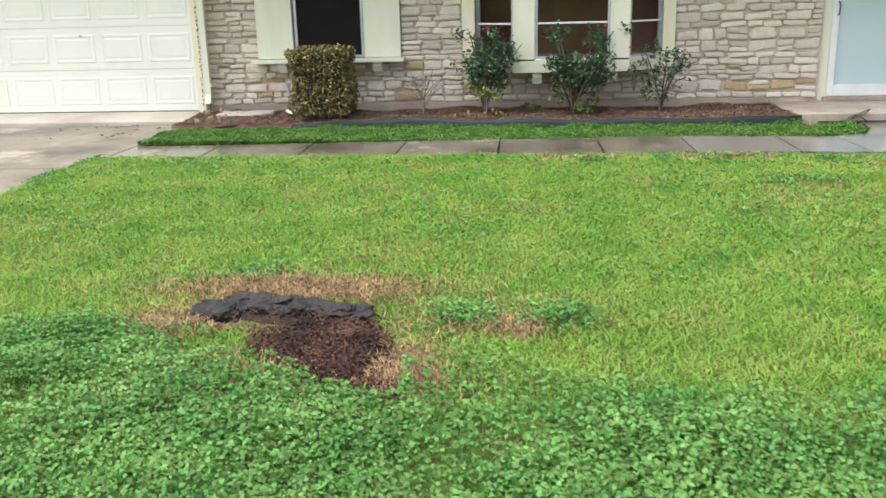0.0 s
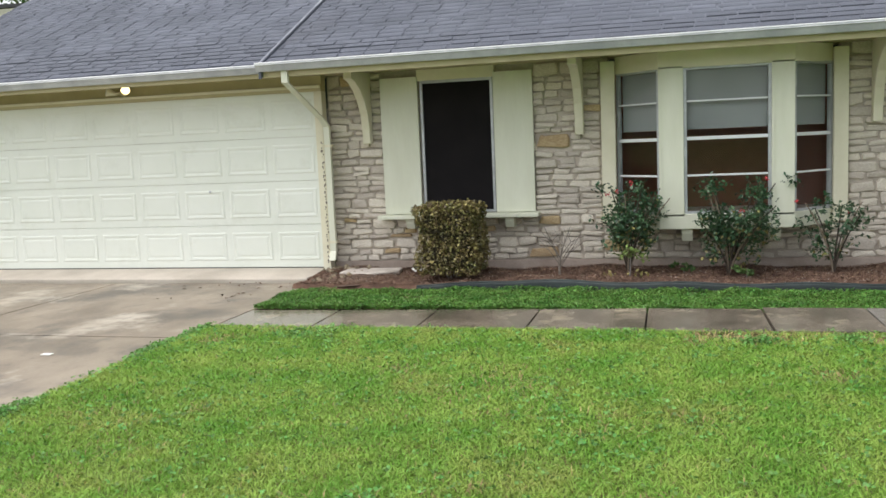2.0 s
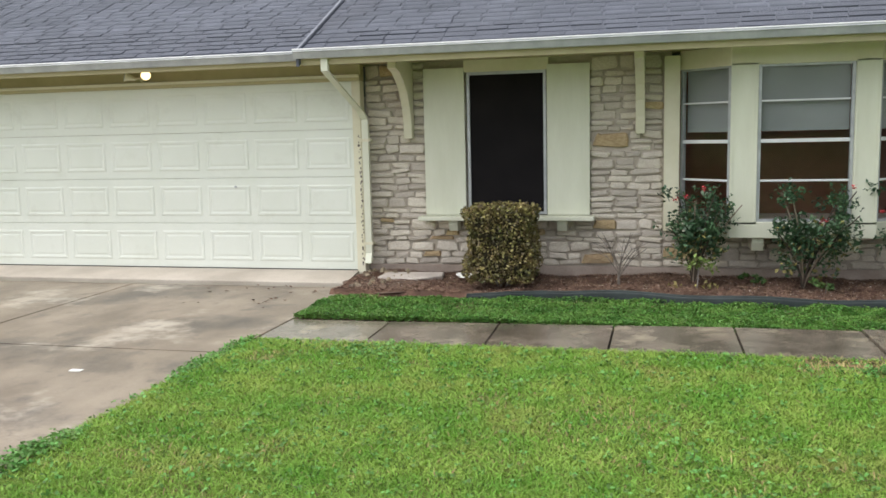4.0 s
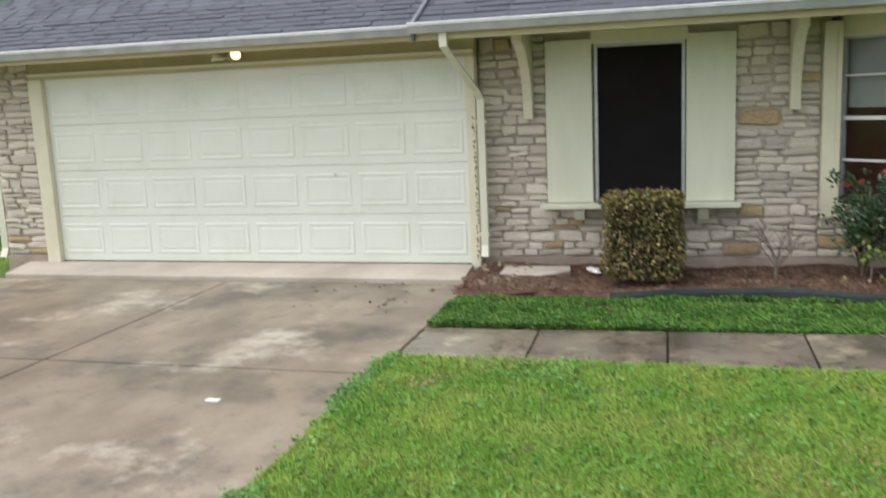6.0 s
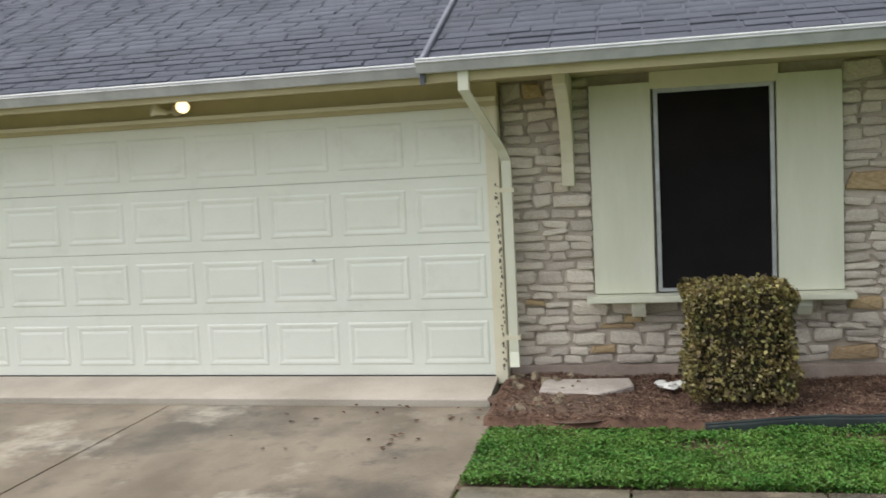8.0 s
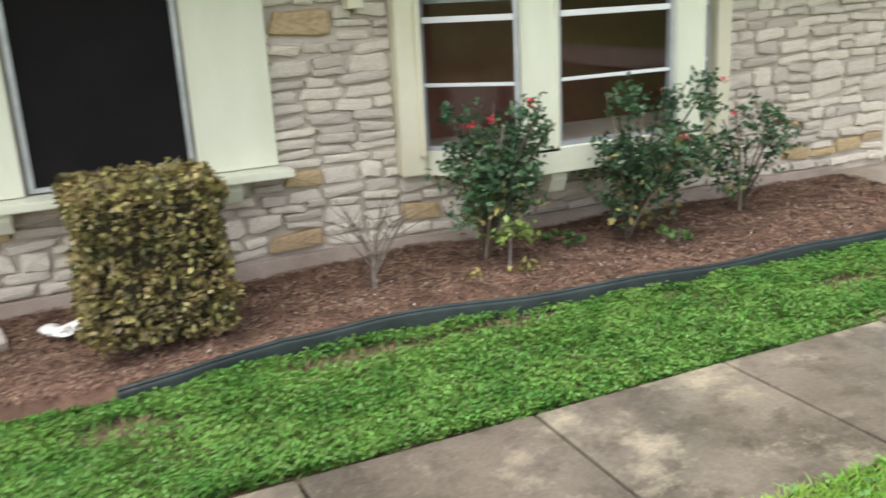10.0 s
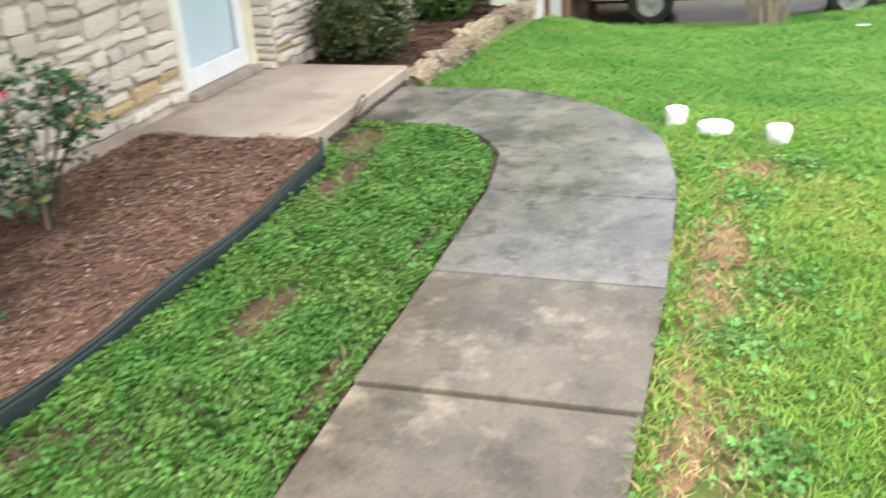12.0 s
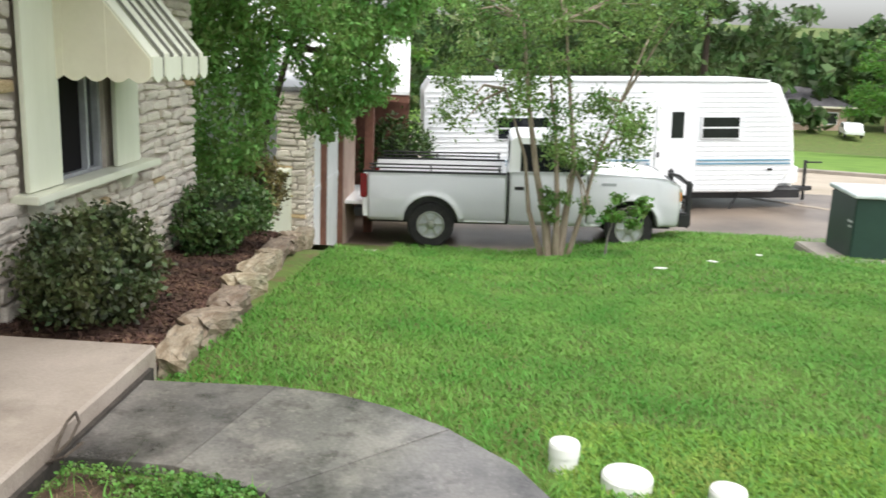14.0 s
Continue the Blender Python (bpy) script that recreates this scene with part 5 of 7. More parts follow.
x, y, r = scatter(110000, -3.6, 3.6, 3.2, 9.1, 66)
dr = dry(x, y)
ok = (r.random(len(x)) < dr * 0.8) & ~on_walk(x, y)
tagged(blades("dry_grass", x[ok], y[ok], r, 0.035, 0.006, DRYBLADE, None, -0.055), "dry tan straw lying on bare spots", "dry grass", kind="stuff")
x, y, r = scatter(60000, -1.9, 0.5, 4.1, 6.0, 68)
ok = (r.random(len(x)) < dry(x, y) ** 1.3) & (rotten(x, y) > np.where((x > -0.42) & (y < 4.62), 0.25, 0.85) + 0.3 * nz(x, y, 11, 2))
tagged(blades("dry_grass", x[ok], y[ok], r, 0.03, 0.005, mat("rusty_straw", (0.20, 0.115, 0.06), (0.42, 0.28, 0.15), 9, 0.85, 0, 12, island=0.8), None, -0.035), "tangled tan straw round the rotten stump", "dry grass", kind="stuff")
x, y, r = scatter(26000, -3.7, 3.7, 3.0, 9.1, 67)
ok = (r.random(len(x)) < 0.3) & ~on_walk(x, y)
tagged(blades("dry_grass", x[ok], y[ok], r, 0.036, 0.005, DRYBLADE, None), "scattered yellowed blades among the lawn", "dry grass", kind="stuff")

# bare brown soil showing at the walk and the spots
for k, (cx, cy, rx, ry) in enumerate(((0.9, 8.92, 0.4, 0.06), (1.6, 8.9, 0.22, 0.09), (2.35, 8.86, 0.5, 0.09), (3.05, 8.72, 0.2, 0.13), (0.22, 4.99, 0.22, 0.14), (-0.85, 5.42, 0.66, 0.22), (-0.18, 4.48, 0.17, 0.28), (-1.28, 4.97, 0.22, 0.16))):
    a = np.linspace(0, 2 * np.pi, 25)[:-1]
    wv = 1 + 0.22 * np.sin(3 * a + k) + 0.12 * np.sin(7 * a + 2 * k)
    vx, vy = cx + rx * wv * np.cos(a), cy + ry * wv * np.sin(a)
    v = np.concatenate([[(cx, cy, float(ground_z(cx, cy)) - 0.05)], np.stack([vx, vy, ground_z(vx, vy) - 0.066], 1)])
    tagged(np_mesh("bare_soil", v, [(0, 1 + j, 1 + (j + 1) % 24) for j in range(24)], CLAY), "bare brown soil patch in the lawn", "soil", kind="structure")


def weed_leaves(name, x, y, r, label, base=-0.05, tall=0.06, size=0.026, leafmat=WEED):
    """Low weeds: three round leaflets on each short stalk."""
    n = len(x)
    z = ground_z(x, y) + base + tall * r.random(n) ** 0.7 * (0.62 + 0.45 * nz(x, y, 9, 2) * (0.6 + 0.4 * nz(x, y, 23, 5)))
    c = np.stack([x, y, z], 1)
    c3 = np.concatenate([c + np.stack([np.cos(t + 2.09 * k) * size * 0.55, np.sin(t + 2.09 * k) * size * 0.55, r.normal(0, 0.004, n)], 1) for t in [r.uniform(0, 6.28, n)] for k in range(3)])
    return tagged(leaf_mesh(name, c3, size, size * 0.85, leafmat, None, flat=0.42, seed=int(r.integers(999))), label, "weeds", kind="stuff")


x, y, r = scatter(105000, -2.6, 2.9, 3.2, 5.6, 71)
hollow = rotten(x, y) < np.where((y < 4.7) & (x > -0.5), 1.25, 0.82) + 0.4 * nz(x, y, 7, 3)
ok = (r.random(len(x)) < weedy(x, y) * np.clip(0.9 + 0.9 * nz(x, y, 3.3, 8), 0.3, 1)) & ~hollow
weed_leaves("weeds", x[ok], y[ok], r, "dense green clover-like weeds in the lawn", size=0.0195, tall=0.095)
x, y, r = scatter(90000, -3.8, 3.6, 5.6, 9.1, 72)
ok = (r.random(len(x)) < weedy(x, y) * 0.7 * (weedy(x, y) > 0.25) + 0.035 * (1 + nz(x, y, 2.7, 3))) & ~on_walk(x, y)
weed_leaves("weeds", x[ok], y[ok], r, "clumps of green weeds scattered through the lawn", size=0.023)
STRIP_SPOTS = ((-2.35, 0.25, 10.62, 0.13, 1.1), (1.25, 0.26, 10.42, 0.11, 1.3), (-1.3, 0.40, 10.82, 0.11, 1.3), (-0.55, 0.34, 10.82, 0.09, 1.2), (0.35, 0.25, 10.72, 0.08, 0.9), (2.6, 0.34, 10.70, 0.12, 1.1), (3.2, 0.28, 10.85, 0.16, 1.3), (-3.1, 0.25, 10.75, 0.08, 0.8), (1.9, 0.3, 10.05, 0.07, 0.8), (0.9, 0.35, 10.0, 0.06, 0.9))
x, y, r = scatter(105000, -3.68, 3.55, 9.9, 11.0, 73)
inside = np.interp(x, [p[0] for p in inner], [p[1] for p in inner])
bare_spot = sum(k * np.exp(-((x - a) / b) ** 2 - ((y - c) / d) ** 2) for a, b, c, d, k in STRIP_SPOTS)
ok = (y > inside + 0.035 + 0.012 * nz(x, y, 14, 3)) & (y < edge_y(x) - 0.03) & (x < 3.5 - np.clip((10.35 - y), 0, 1)) & (r.random(len(x)) > 1.2 * bare_spot) & (r.random(len(x)) < 0.78 + 0.6 * nz(x, y, 5, 5))
weed_leaves("ground_cover", x[ok], y[ok], r, "dense low green ground cover strip by the walk", base=-0.045, tall=0.085, size=0.0165, leafmat=COVER)
x, y, r = scatter(9000, -3.68, 3.5, 9.93, 10.95, 74)
inside = np.interp(x, [p[0] for p in inner], [p[1] for p in inner])
ok = (y > inside + 0.03) & (y < edge_y(x) - 0.03)
tagged(blades("grass", x[ok][::2], y[ok][::2], r, 0.07, 0.005, GREENBLADE, None), "thin grass blades among the ground cover", "grass", kind="stuff")
v = np.array([(-3.7, 9.9, -0.055), (3.0, 9.9, -0.055), (3.5, 10.3, -0.055), (3.53, 11.0, -0.055), (3.0, 11.0, -0.055), (-3.7, 10.95, -0.055)])
tagged(np_mesh("strip_soil", v, [(0, 1, 2), (0, 2, 3), (0, 3, 4), (0, 4, 5)], mat("dark_strip_soil", (0.05, 0.032, 0.02), (0.13, 0.085, 0.05), 9, 0.95, 0.9, 60)), "brown soil under the ground cover strip", "soil", kind="structure")

# mulch chips and stray pale bits
x, y, r = scatter(34000, -3.7, 3.0, 10.85, 12.12, 81)
ok = y > edge_y(x) + 0.02
x, y = x[ok], y[ok]
tagged(leaf_mesh("mulch_chips", np.stack([x, y, bed_z(x, y) + 0.004 + 0.014 * r.random(len(x))], 1), 0.034, 0.008, CHIP, None, flat=0.7, seed=8), "loose shredded brown mulch chips", "mulch", kind="stuff")
x, y, r = scatter(900, -3.6, 2.9, 10.9, 12.0, 82)
ok = y > edge_y(x) + 0.03
tagged(leaf_mesh("mulch_bits", np.stack([x[ok], y[ok], bed_z(x[ok], y[ok]) + 0.018], 1), 0.018, 0.008, APRON, None, flat=0.7, seed=9), "pale chips scattered over the mulch", "mulch", kind="stuff")
x, y, r = scatter(14000, 4.7, 9.9, 11.1, 12.0, 83)
ok = y > border_y(x) + 0.03
x, y = x[ok], y[ok]
tagged(leaf_mesh("mulch_chips", np.stack([x, y, bed2_z(x, y) + 0.012], 1), 0.05, 0.016, mat("dark_bark", (0.05, 0.026, 0.017), (0.14, 0.075, 0.05), 4, 0.85, 0, 20, island=0.9), None, flat=0.7, seed=10), "dark bark chips in the raised bed", "mulch", kind="stuff")
# fallen leaves near the apron
x, y, r = scatter(60, -5.6, -3.8, 10.3, 11.5, 84)
ok = r.random(60) < (x + 5.8) / 2
tagged(leaf_mesh("fallen_leaves", np.stack([x[ok], y[ok], np.full(ok.sum(), -0.038)], 1), 0.05, 0.03, MULCH, None, flat=0.85, seed=11), "dry brown leaves on the driveway", "leaves", kind="stuff")
tagged(link("paper_scrap", box(-4.56, -4.47, 8.09, 8.14, -0.048, -0.042, 0.002), PVC), "small white paper scrap on the driveway", "litter")

for k, (x, y, a) in enumerate(((11.6, 6.65, 20), (12.2, 5.9, -15), (11.0, 7.4, 50))):
    bm = prism([(-0.07, -0.03), (0.07, -0.04), (0.08, 0.03), (-0.01, 0.04), (-0.07, 0.03)], "z", 0, 0.012)
    bm.transform(pose(x, y, float(ground_z(x, y)) + 0.005, 0, 8, a))
    tagged(link("paper_scrap", bm, PVC), "white paper scrap lying on the sloping lawn", "litter")

# dry stems through the ground cover, brown soil and rubble by the apron
x, y, r = scatter(9000, -3.68, 3.5, 9.95, 10.95, 75)
inside = np.interp(x, [p[0] for p in inner], [p[1] for p in inner])
ok = (y > inside + 0.03) & (y < edge_y(x) - 0.02) & (r.random(len(x)) < 0.9 * sum(k * np.exp(-((x - a) / b) ** 2 - ((y - c) / d) ** 2) for a, b, c, d, k in STRIP_SPOTS))
tagged(blades("dry_grass", x[ok], y[ok], r, 0.04, 0.005, mat("dead_stems", (0.13, 0.085, 0.05), (0.25, 0.175, 0.10), 3, 0.85, 0, 12, island=0.7), None, -0.05), "dry tan stems among the ground cover", "dry grass", kind="stuff")
a = np.linspace(0, 2 * np.pi, 41)[:-1]
rad = 1 + 0.15 * np.sin(3 * a) + 0.1 * np.sin(5 * a + 1)
px, py = -3.2 + 0.52 * rad * np.cos(a), 11.30 + 0.36 * rad * np.sin(a)
ring = np.stack([px, py, bed_z(px, py) - 0.012], 1)
half = np.stack([-3.2 + (px + 3.2) * 0.5, 11.3 + (py - 11.3) * 0.5], 1)
half = np.concatenate([half, (bed_z(half[:, 0], half[:, 1]) + 0.010)[:, None]], 1)
v = np.concatenate([ring, half, [(-3.2, 11.3, float(bed_z(-3.2, 11.3)) + 0.012)]])
f = [(k, (k + 1) % 40, 40 + (k + 1) % 40) for k in range(40)] + [(k, 40 + (k + 1) % 40, 40 + k) for k in range(40)] + [(40 + k, 40 + (k + 1) % 40, 80) for k in range(40)]
tagged(np_mesh("bare_soil", v, f, mat("grey_brown_dirt", (0.085, 0.052, 0.036), (0.17, 0.115, 0.082), 7, 0.95, 0.9, 60)), "bare grey-brown dirt at the end of the bed", "soil", kind="structure")
rr = random.Random(77)
for k in range(22):
    x, y = rr.uniform(-3.66, -3.15), rr.uniform(11.05, 12.0)
    ob = new("rubble_stone", border[k % 4])
    ob.matrix_world = pose(x, y, float(bed_z(x, y)) + 0.012, rr.uniform(0, 40), rr.uniform(0, 40), rr.uniform(0, 360)) @ Matrix.Diagonal((rr.uniform(0.03, 0.08), rr.uniform(0.03, 0.06), rr.uniform(0.025, 0.045), 1))
    tagged(ob, "small loose stone on the dirt by the garage", "rock", "loose rubble")

# ---- beyond the house: driveway hollow, street, neighbours ----
def yard_z(x, y):
    x, y = np.asarray(x, float), np.asarray(y, float)
    far = np.where(x > 23, -0.075 * np.minimum(x - 23, 45), 0)
    return -1.86 + 0.04 * np.clip(10.4 - y, -3, 9) - 0.03 * np.clip(x - 15.5, 0, 10) + far


tagged(sheet("side_driveway", lines((13.4, 23.5, 0.5)), lines((-2.0, 19, 0.5)), 0.02, WETDRIVE, fn=yard_z), "wet dark concrete parking pad beside the lawn", "driveway", kind="structure")
tagged(sheet("side_walk", lines((10.6, 13.6, 0.3)), lines((11.1, 12.1, 0.2)), 0.0, APRON), "tan concrete path before the neighbouring doors", "path", kind="structure")
near_e = [(17.0, -60), (17.2, -20), (17.4, -5), (18.6, 1), (22, 3), (30, 7), (60, 20), (100, 38)]
far_e = [(27.5, -60), (27.5, -20), (29.5, -11), (33, -7.4), (38, -2), (44, 0.5), (64, 9), (104, 26)]
def strip(name, a, b, lift, material, label, cat):
    verts, n = [], 0
    for (p, q), (r, s) in zip(zip(a, a[1:]), zip(b, b[1:])):
        for k in range(8):
            t = k / 8
            e, f = np.array(p) * (1 - t) + np.array(q) * t, np.array(r) * (1 - t) + np.array(s) * t
            for j in range(5):
                x, y = e * (1 - j / 4) + f * j / 4
                verts.append((x, y, float(ground_z(x, y)) + lift))
    m = len(verts) // 5
    faces = [(5 * i + j, 5 * i + j + 1, 5 * i + j + 6, 5 * i + j + 5) for i in range(m - 1) for j in range(4)]
    return tagged(np_mesh(name, verts, faces, material), label, cat, kind="structure")


strip("road", near_e, far_e, 0.03, ROAD, "pale worn residential street curving downhill", "road")
kerb = [(x + 0.22, y - 0.1) for x, y in far_e]
bm = bmesh.new()
rows = []
for (x, y), (x2, y2) in zip(far_e, kerb):
    z = float(ground_z(x, y))
    rows.append([bm.verts.new(p) for p in ((x, y, z), (x, y, z + 0.16), (x2, y2, z + 0.18), (x2, y2, z))])
for a, b in zip(rows, rows[1:]):
    for k in range(3):
        bm.faces.new((a[k], b[k], b[k + 1], a[k + 1]))
tagged(link("kerb", bm, CURB), "pale concrete kerb along the street", "kerb", kind="structure")
far_lawn = [(x + 0.25, y - 0.1) for x, y in far_e]
strip("far_lawn", far_lawn, [(60, -90), (60, -40), (62, -30), (64, -26), (66, -22), (70, -18), (90, -10), (130, 5)], 0.12, FARGRASS, "bright green lawns across the street", "lawn")


ALLOY = mat("cast_alloy", (0.42, 0.42, 0.41), (0.60, 0.60, 0.59), 6, 0.35, 0.05, 40, metal=0.9)


def wheel(parent, m, radius=0.385, width=0.24):
    w = part("wheel", lathe([(radius * 0.62, -width * 0.36), (radius * 0.62, width * 0.36)], 20, m=m), GREYMETAL, parent)
    part("tyre", lathe([(radius * 0.60, -width / 2), (radius * 0.9, -width / 2), (radius, -width * 0.36), (radius, width * 0.36), (radius * 0.9, width / 2), (radius * 0.60, width / 2), (radius * 0.60, -width / 2)], 28, m=m), RUBBER, w, "black tyre")
    part("rim", lathe([(radius * 0.60, width * 0.30), (radius * 0.62, width * 0.46), (radius * 0.56, width * 0.47), (radius * 0.50, width * 0.33), (radius * 0.2, width * 0.36), (radius * 0.17, width * 0.48), (0.01, width * 0.5)], 24, m=m), ALLOY, w, "bright alloy rim")
    for k in range(6):
        bm = box(radius * 0.2, radius * 0.52, -0.02, 0.02, width * 0.34, width * 0.42, 0.004)
        bm.transform(m @ pose(0, 0, 0, 0, 0, 60 * k))
        part("spoke", bm, ALLOY, w)
    return w


def arch(cx, z, r, n=9):
    return [(cx + r * math.cos(math.pi * k / (n - 1)), z + r * math.sin(math.pi * k / (n - 1))) for k in range(n)]


def body_panel(x0, x1, z0, z1, y, out, wheel_x=None, r=0.47):
    """Pressed side panel: belly, shoulder crease, flared arch; out is -1 or 1."""
    bm = bmesh.new()
    n, k = 48, 12
    cols = []
    for i in range(n + 1):
        x = x0 + (x1 - x0) * i / n
        low = z0 + 0.03 * (abs(i / n - 0.5) > 0.48)
        if wheel_x is not None and abs(x - wheel_x) < r:
            low = max(low, 0.43 + math.sqrt(r * r - (x - wheel_x) ** 2))
        top = z1(x) if callable(z1) else z1
        col = []
        for j in range(k + 1):
            z = low + (top - low) * j / k
            u = (z - z0) / (top - z0)
            b = 0.055 * math.sin(math.pi * u ** 0.75) - 0.02 * (1 - u) + 0.012 / (1 + math.exp(-(u - 0.36) * 40))
            if wheel_x is not None:
                d = math.hypot(x - wheel_x, z - 0.43) - r
                b += 0.05 * math.exp(-(d / 0.06) ** 2)
            col.append(bm.verts.new((x, y + out * b, z)))
        cols.append(col)
    for a, b in zip(cols, cols[1:]):
        for j in range(k):
            bm.faces.new((a[j], b[j], b[j + 1], a[j + 1]))
    bmesh.ops.solidify(bm, geom=bm.faces[:], thickness=0.012)
    for f in bm.faces:
        f.smooth = True
    return bm


def pickup(m, paint, label, name="pickup_truck", gate_open=True):
    """Pickup, front towards +x, rear axle at x = 0, near side at y = 0, far side at y = 1.95."""
    t = thing(name, label, "truck")
    W, wb = 1.95, 3.36
    def put(n, bm, material, text="", parent=None):
        bm.transform(m)
        return part(n, bm, material, parent or t, text)
    side = [(-1.16, 0.52), (-0.49, 0.45)] + arch(0, 0.45, 0.47)[::-1] + [(0.49, 0.45), (1.27, 0.45), (1.27, 1.27), (-1.14, 1.27), (-1.18, 1.0)]
    for a, b in ((0.0, 0.07), (W - 0.07, W)):
        put("bed_side", prism(side, "y", a, b, bevel=0.012), paint)
        put("bed_cap", box(-1.15, 1.27, a - 0.005, b + 0.005, 1.27, 1.30, 0.008), BLACK)
    for y, o in ((-0.012, -1), (W + 0.012, 1)):
        put("side_panel", body_panel(-1.07, 1.28, 0.46, 1.27, y, o, 0.0), paint)
        put("fender", body_panel(2.64, 4.16, 0.46, lambda x: 1.33 - 0.06 * (x - 2.64) / 1.5 - 0.10 * max(0, x - 3.9) / 0.26, y, o, wb), paint)
        put("cab_door", body_panel(1.33, 2.62, 0.44, 1.33, y, o), paint)
    put("wheel_well", box(-0.5, 0.5, 0.075, 0.5, 0.45, 1.06, 0.02), BLACK)
    put("wheel_well", box(wb - 0.47, wb + 0.47, 0.28, W - 0.28, 0.45, 1.02, 0.02), BLACK)
    put("bed_floor", box(-1.15, 1.27, 0.07, W - 0.07, 0.70, 0.74), BLACK)
    put("bed_front", box(1.20, 1.27, 0.07, W - 0.07, 0.7, 1.27), paint)
    put("tail_lamp", box(-1.20, -1.075, -0.035, 0.09, 0.84, 1.25, 0.02), REDLENS, "red tail lamp")
    put("tail_lamp", box(-1.185, -1.10, W - 0.09, W + 0.012, 0.84, 1.12, 0.012), REDLENS, "red tail lamp")
    if gate_open:
        put("tailgate", box(-1.66, -1.16, 0.09, W - 0.09, 0.70, 0.765, 0.012), paint, "lowered tailgate")
    else:
        put("tailgate", box(-1.19, -1.14, 0.09, W - 0.09, 0.70, 1.33, 0.012), paint)
    put("rear_bumper", box(-1.32, -1.14, 0.04, W - 0.04, 0.50, 0.66, 0.02), BLACK)
    for y in (0.03, W - 0.03):
        for z in (1.35, 1.41):
            put("bed_rail", tube([(-1.05, y, z), (1.18, y, z)], 0.015, 6), BLACK, "black bed rail")
        for x in (-1.0, 0.0, 1.15):
            put("rail_post", tube([(x, y, 1.30), (x, y, 1.41)], 0.014, 6), BLACK)
    # cab and nose
    cab = [(1.30, 0.42), (2.72, 0.42), (2.72, 1.30), (2.62, 1.34), (2.18, 1.84), (2.02, 1.92), (1.42, 1.92), (1.33, 1.86), (1.30, 1.3)]
    put("cab", prism(cab, "y", 0.02, W - 0.02, bevel=0.02), paint)
    for y in (0.0, W):
        put("side_window", prism([(1.50, 1.34), (2.48, 1.34), (2.12, 1.78), (1.50, 1.80)], "y", y - 0.006 if y else 0.012, y + 0.026 - (0.04 if y else 0)), DARKGLASS, "tinted side window")
    put("windscreen", prism([(2.61, 1.36), (2.19, 1.84), (2.205, 1.85), (2.63, 1.365)], "y", 0.14, W - 0.14), DARKGLASS, "windscreen")
    put("rear_window", box(1.295, 1.31, 0.35, W - 0.35, 1.42, 1.80, 0.004), DARKGLASS)
    put("door_seam", box(1.285, 1.325, -0.03, 0.021, 0.46, 1.32), BLACK)
    put("door_seam", box(2.622, 2.636, -0.02, 0.021, 0.5, 1.30), BLACK)
    put("door_handle", box(1.40, 1.58, -0.06, -0.02, 1.02, 1.10, 0.012), BLACK)
    nose = [(2.70, 0.42)] + [(wb - 0.49, 0.44)] + arch(wb, 0.45, 0.47)[::-1] + [(wb + 0.49, 0.46), (4.14, 0.5), (4.20, 0.85), (4.17, 1.10), (4.02, 1.22), (3.6, 1.29), (2.70, 1.35)]
    put("nose", prism(nose, "y", 0.0, W, bevel=0.02), paint)
    put("badge", box(2.86, 3.10, -0.05, -0.02, 1.13, 1.18, 0.004), GREYMETAL, "grey fender badge bar")
    put("head_lamp", box(4.10, 4.215, 0.02, 0.30, 0.92, 1.10, 0.02), CHROME, "head lamp")
    put("marker_lamp", box(4.02, 4.19, -0.04, 0.05, 0.90, 1.05, 0.01), AMBER, "amber side marker")
    put("grille", box(4.18, 4.24, 0.32, W - 0.32, 0.78, 1.12, 0.015), BLACK)
    put("front_bumper", box(4.14, 4.34, -0.02, W + 0.02, 0.46, 0.70, 0.03), BLACK)
    for y in (0.12, W - 0.22):
        put("grille_guard", box(4.30, 4.40, y, y + 0.10, 0.42, 1.22, 0.03), BLACK, "black grille guard")
    put("guard_bar", tube([(4.3, 0.1, 1.2), (4.15, 0.06, 1.32), (3.98, 0.06, 1.36)], 0.022, 8), BLACK)
    for z in (0.62, 1.14):
        put("guard_bar", tube([(4.36, 0.15, z), (4.36, W - 0.15, z)], 0.025, 8), BLACK)
    put("mirror", box(2.42, 2.54, -0.24, -0.06, 1.30, 1.52, 0.02), BLACK, "side mirror")
    put("mirror_arm", tube([(2.48, 0.02, 1.33), (2.48, -0.1, 1.36)], 0.015, 6), BLACK)
    put("chassis", box(-1.1, 4.1, 0.35, W - 0.35, 0.36, 0.60), BLACK)
    for x in (0.0, wb):
        wheel(t, m @ pose(x, 0.13, 0.385, 90, 0, 0), 0.40, 0.26)
        wheel(t, m @ pose(x, W - 0.13, 0.385, -90, 0, 0), 0.40, 0.26)
    return t


def ground_pose(x, y, turn, dz=0.02, tip=0.0):
    return pose(x, y, float(yard_z(x, y)) + dz, 0, tip, turn)


pickup(ground_pose(15.5, 10.42, -90, 0.02, -1.3), TRUCKWHITE, "white pickup truck with lowered tailgate and bed rails")
pickup(pose(33.6, -9.8, float(ground_z(33.6, -9.0)) + 0.1, 0, 0, 158), BLUEPAINT, "dark blue pickup truck parked across the street", gate_open=False)

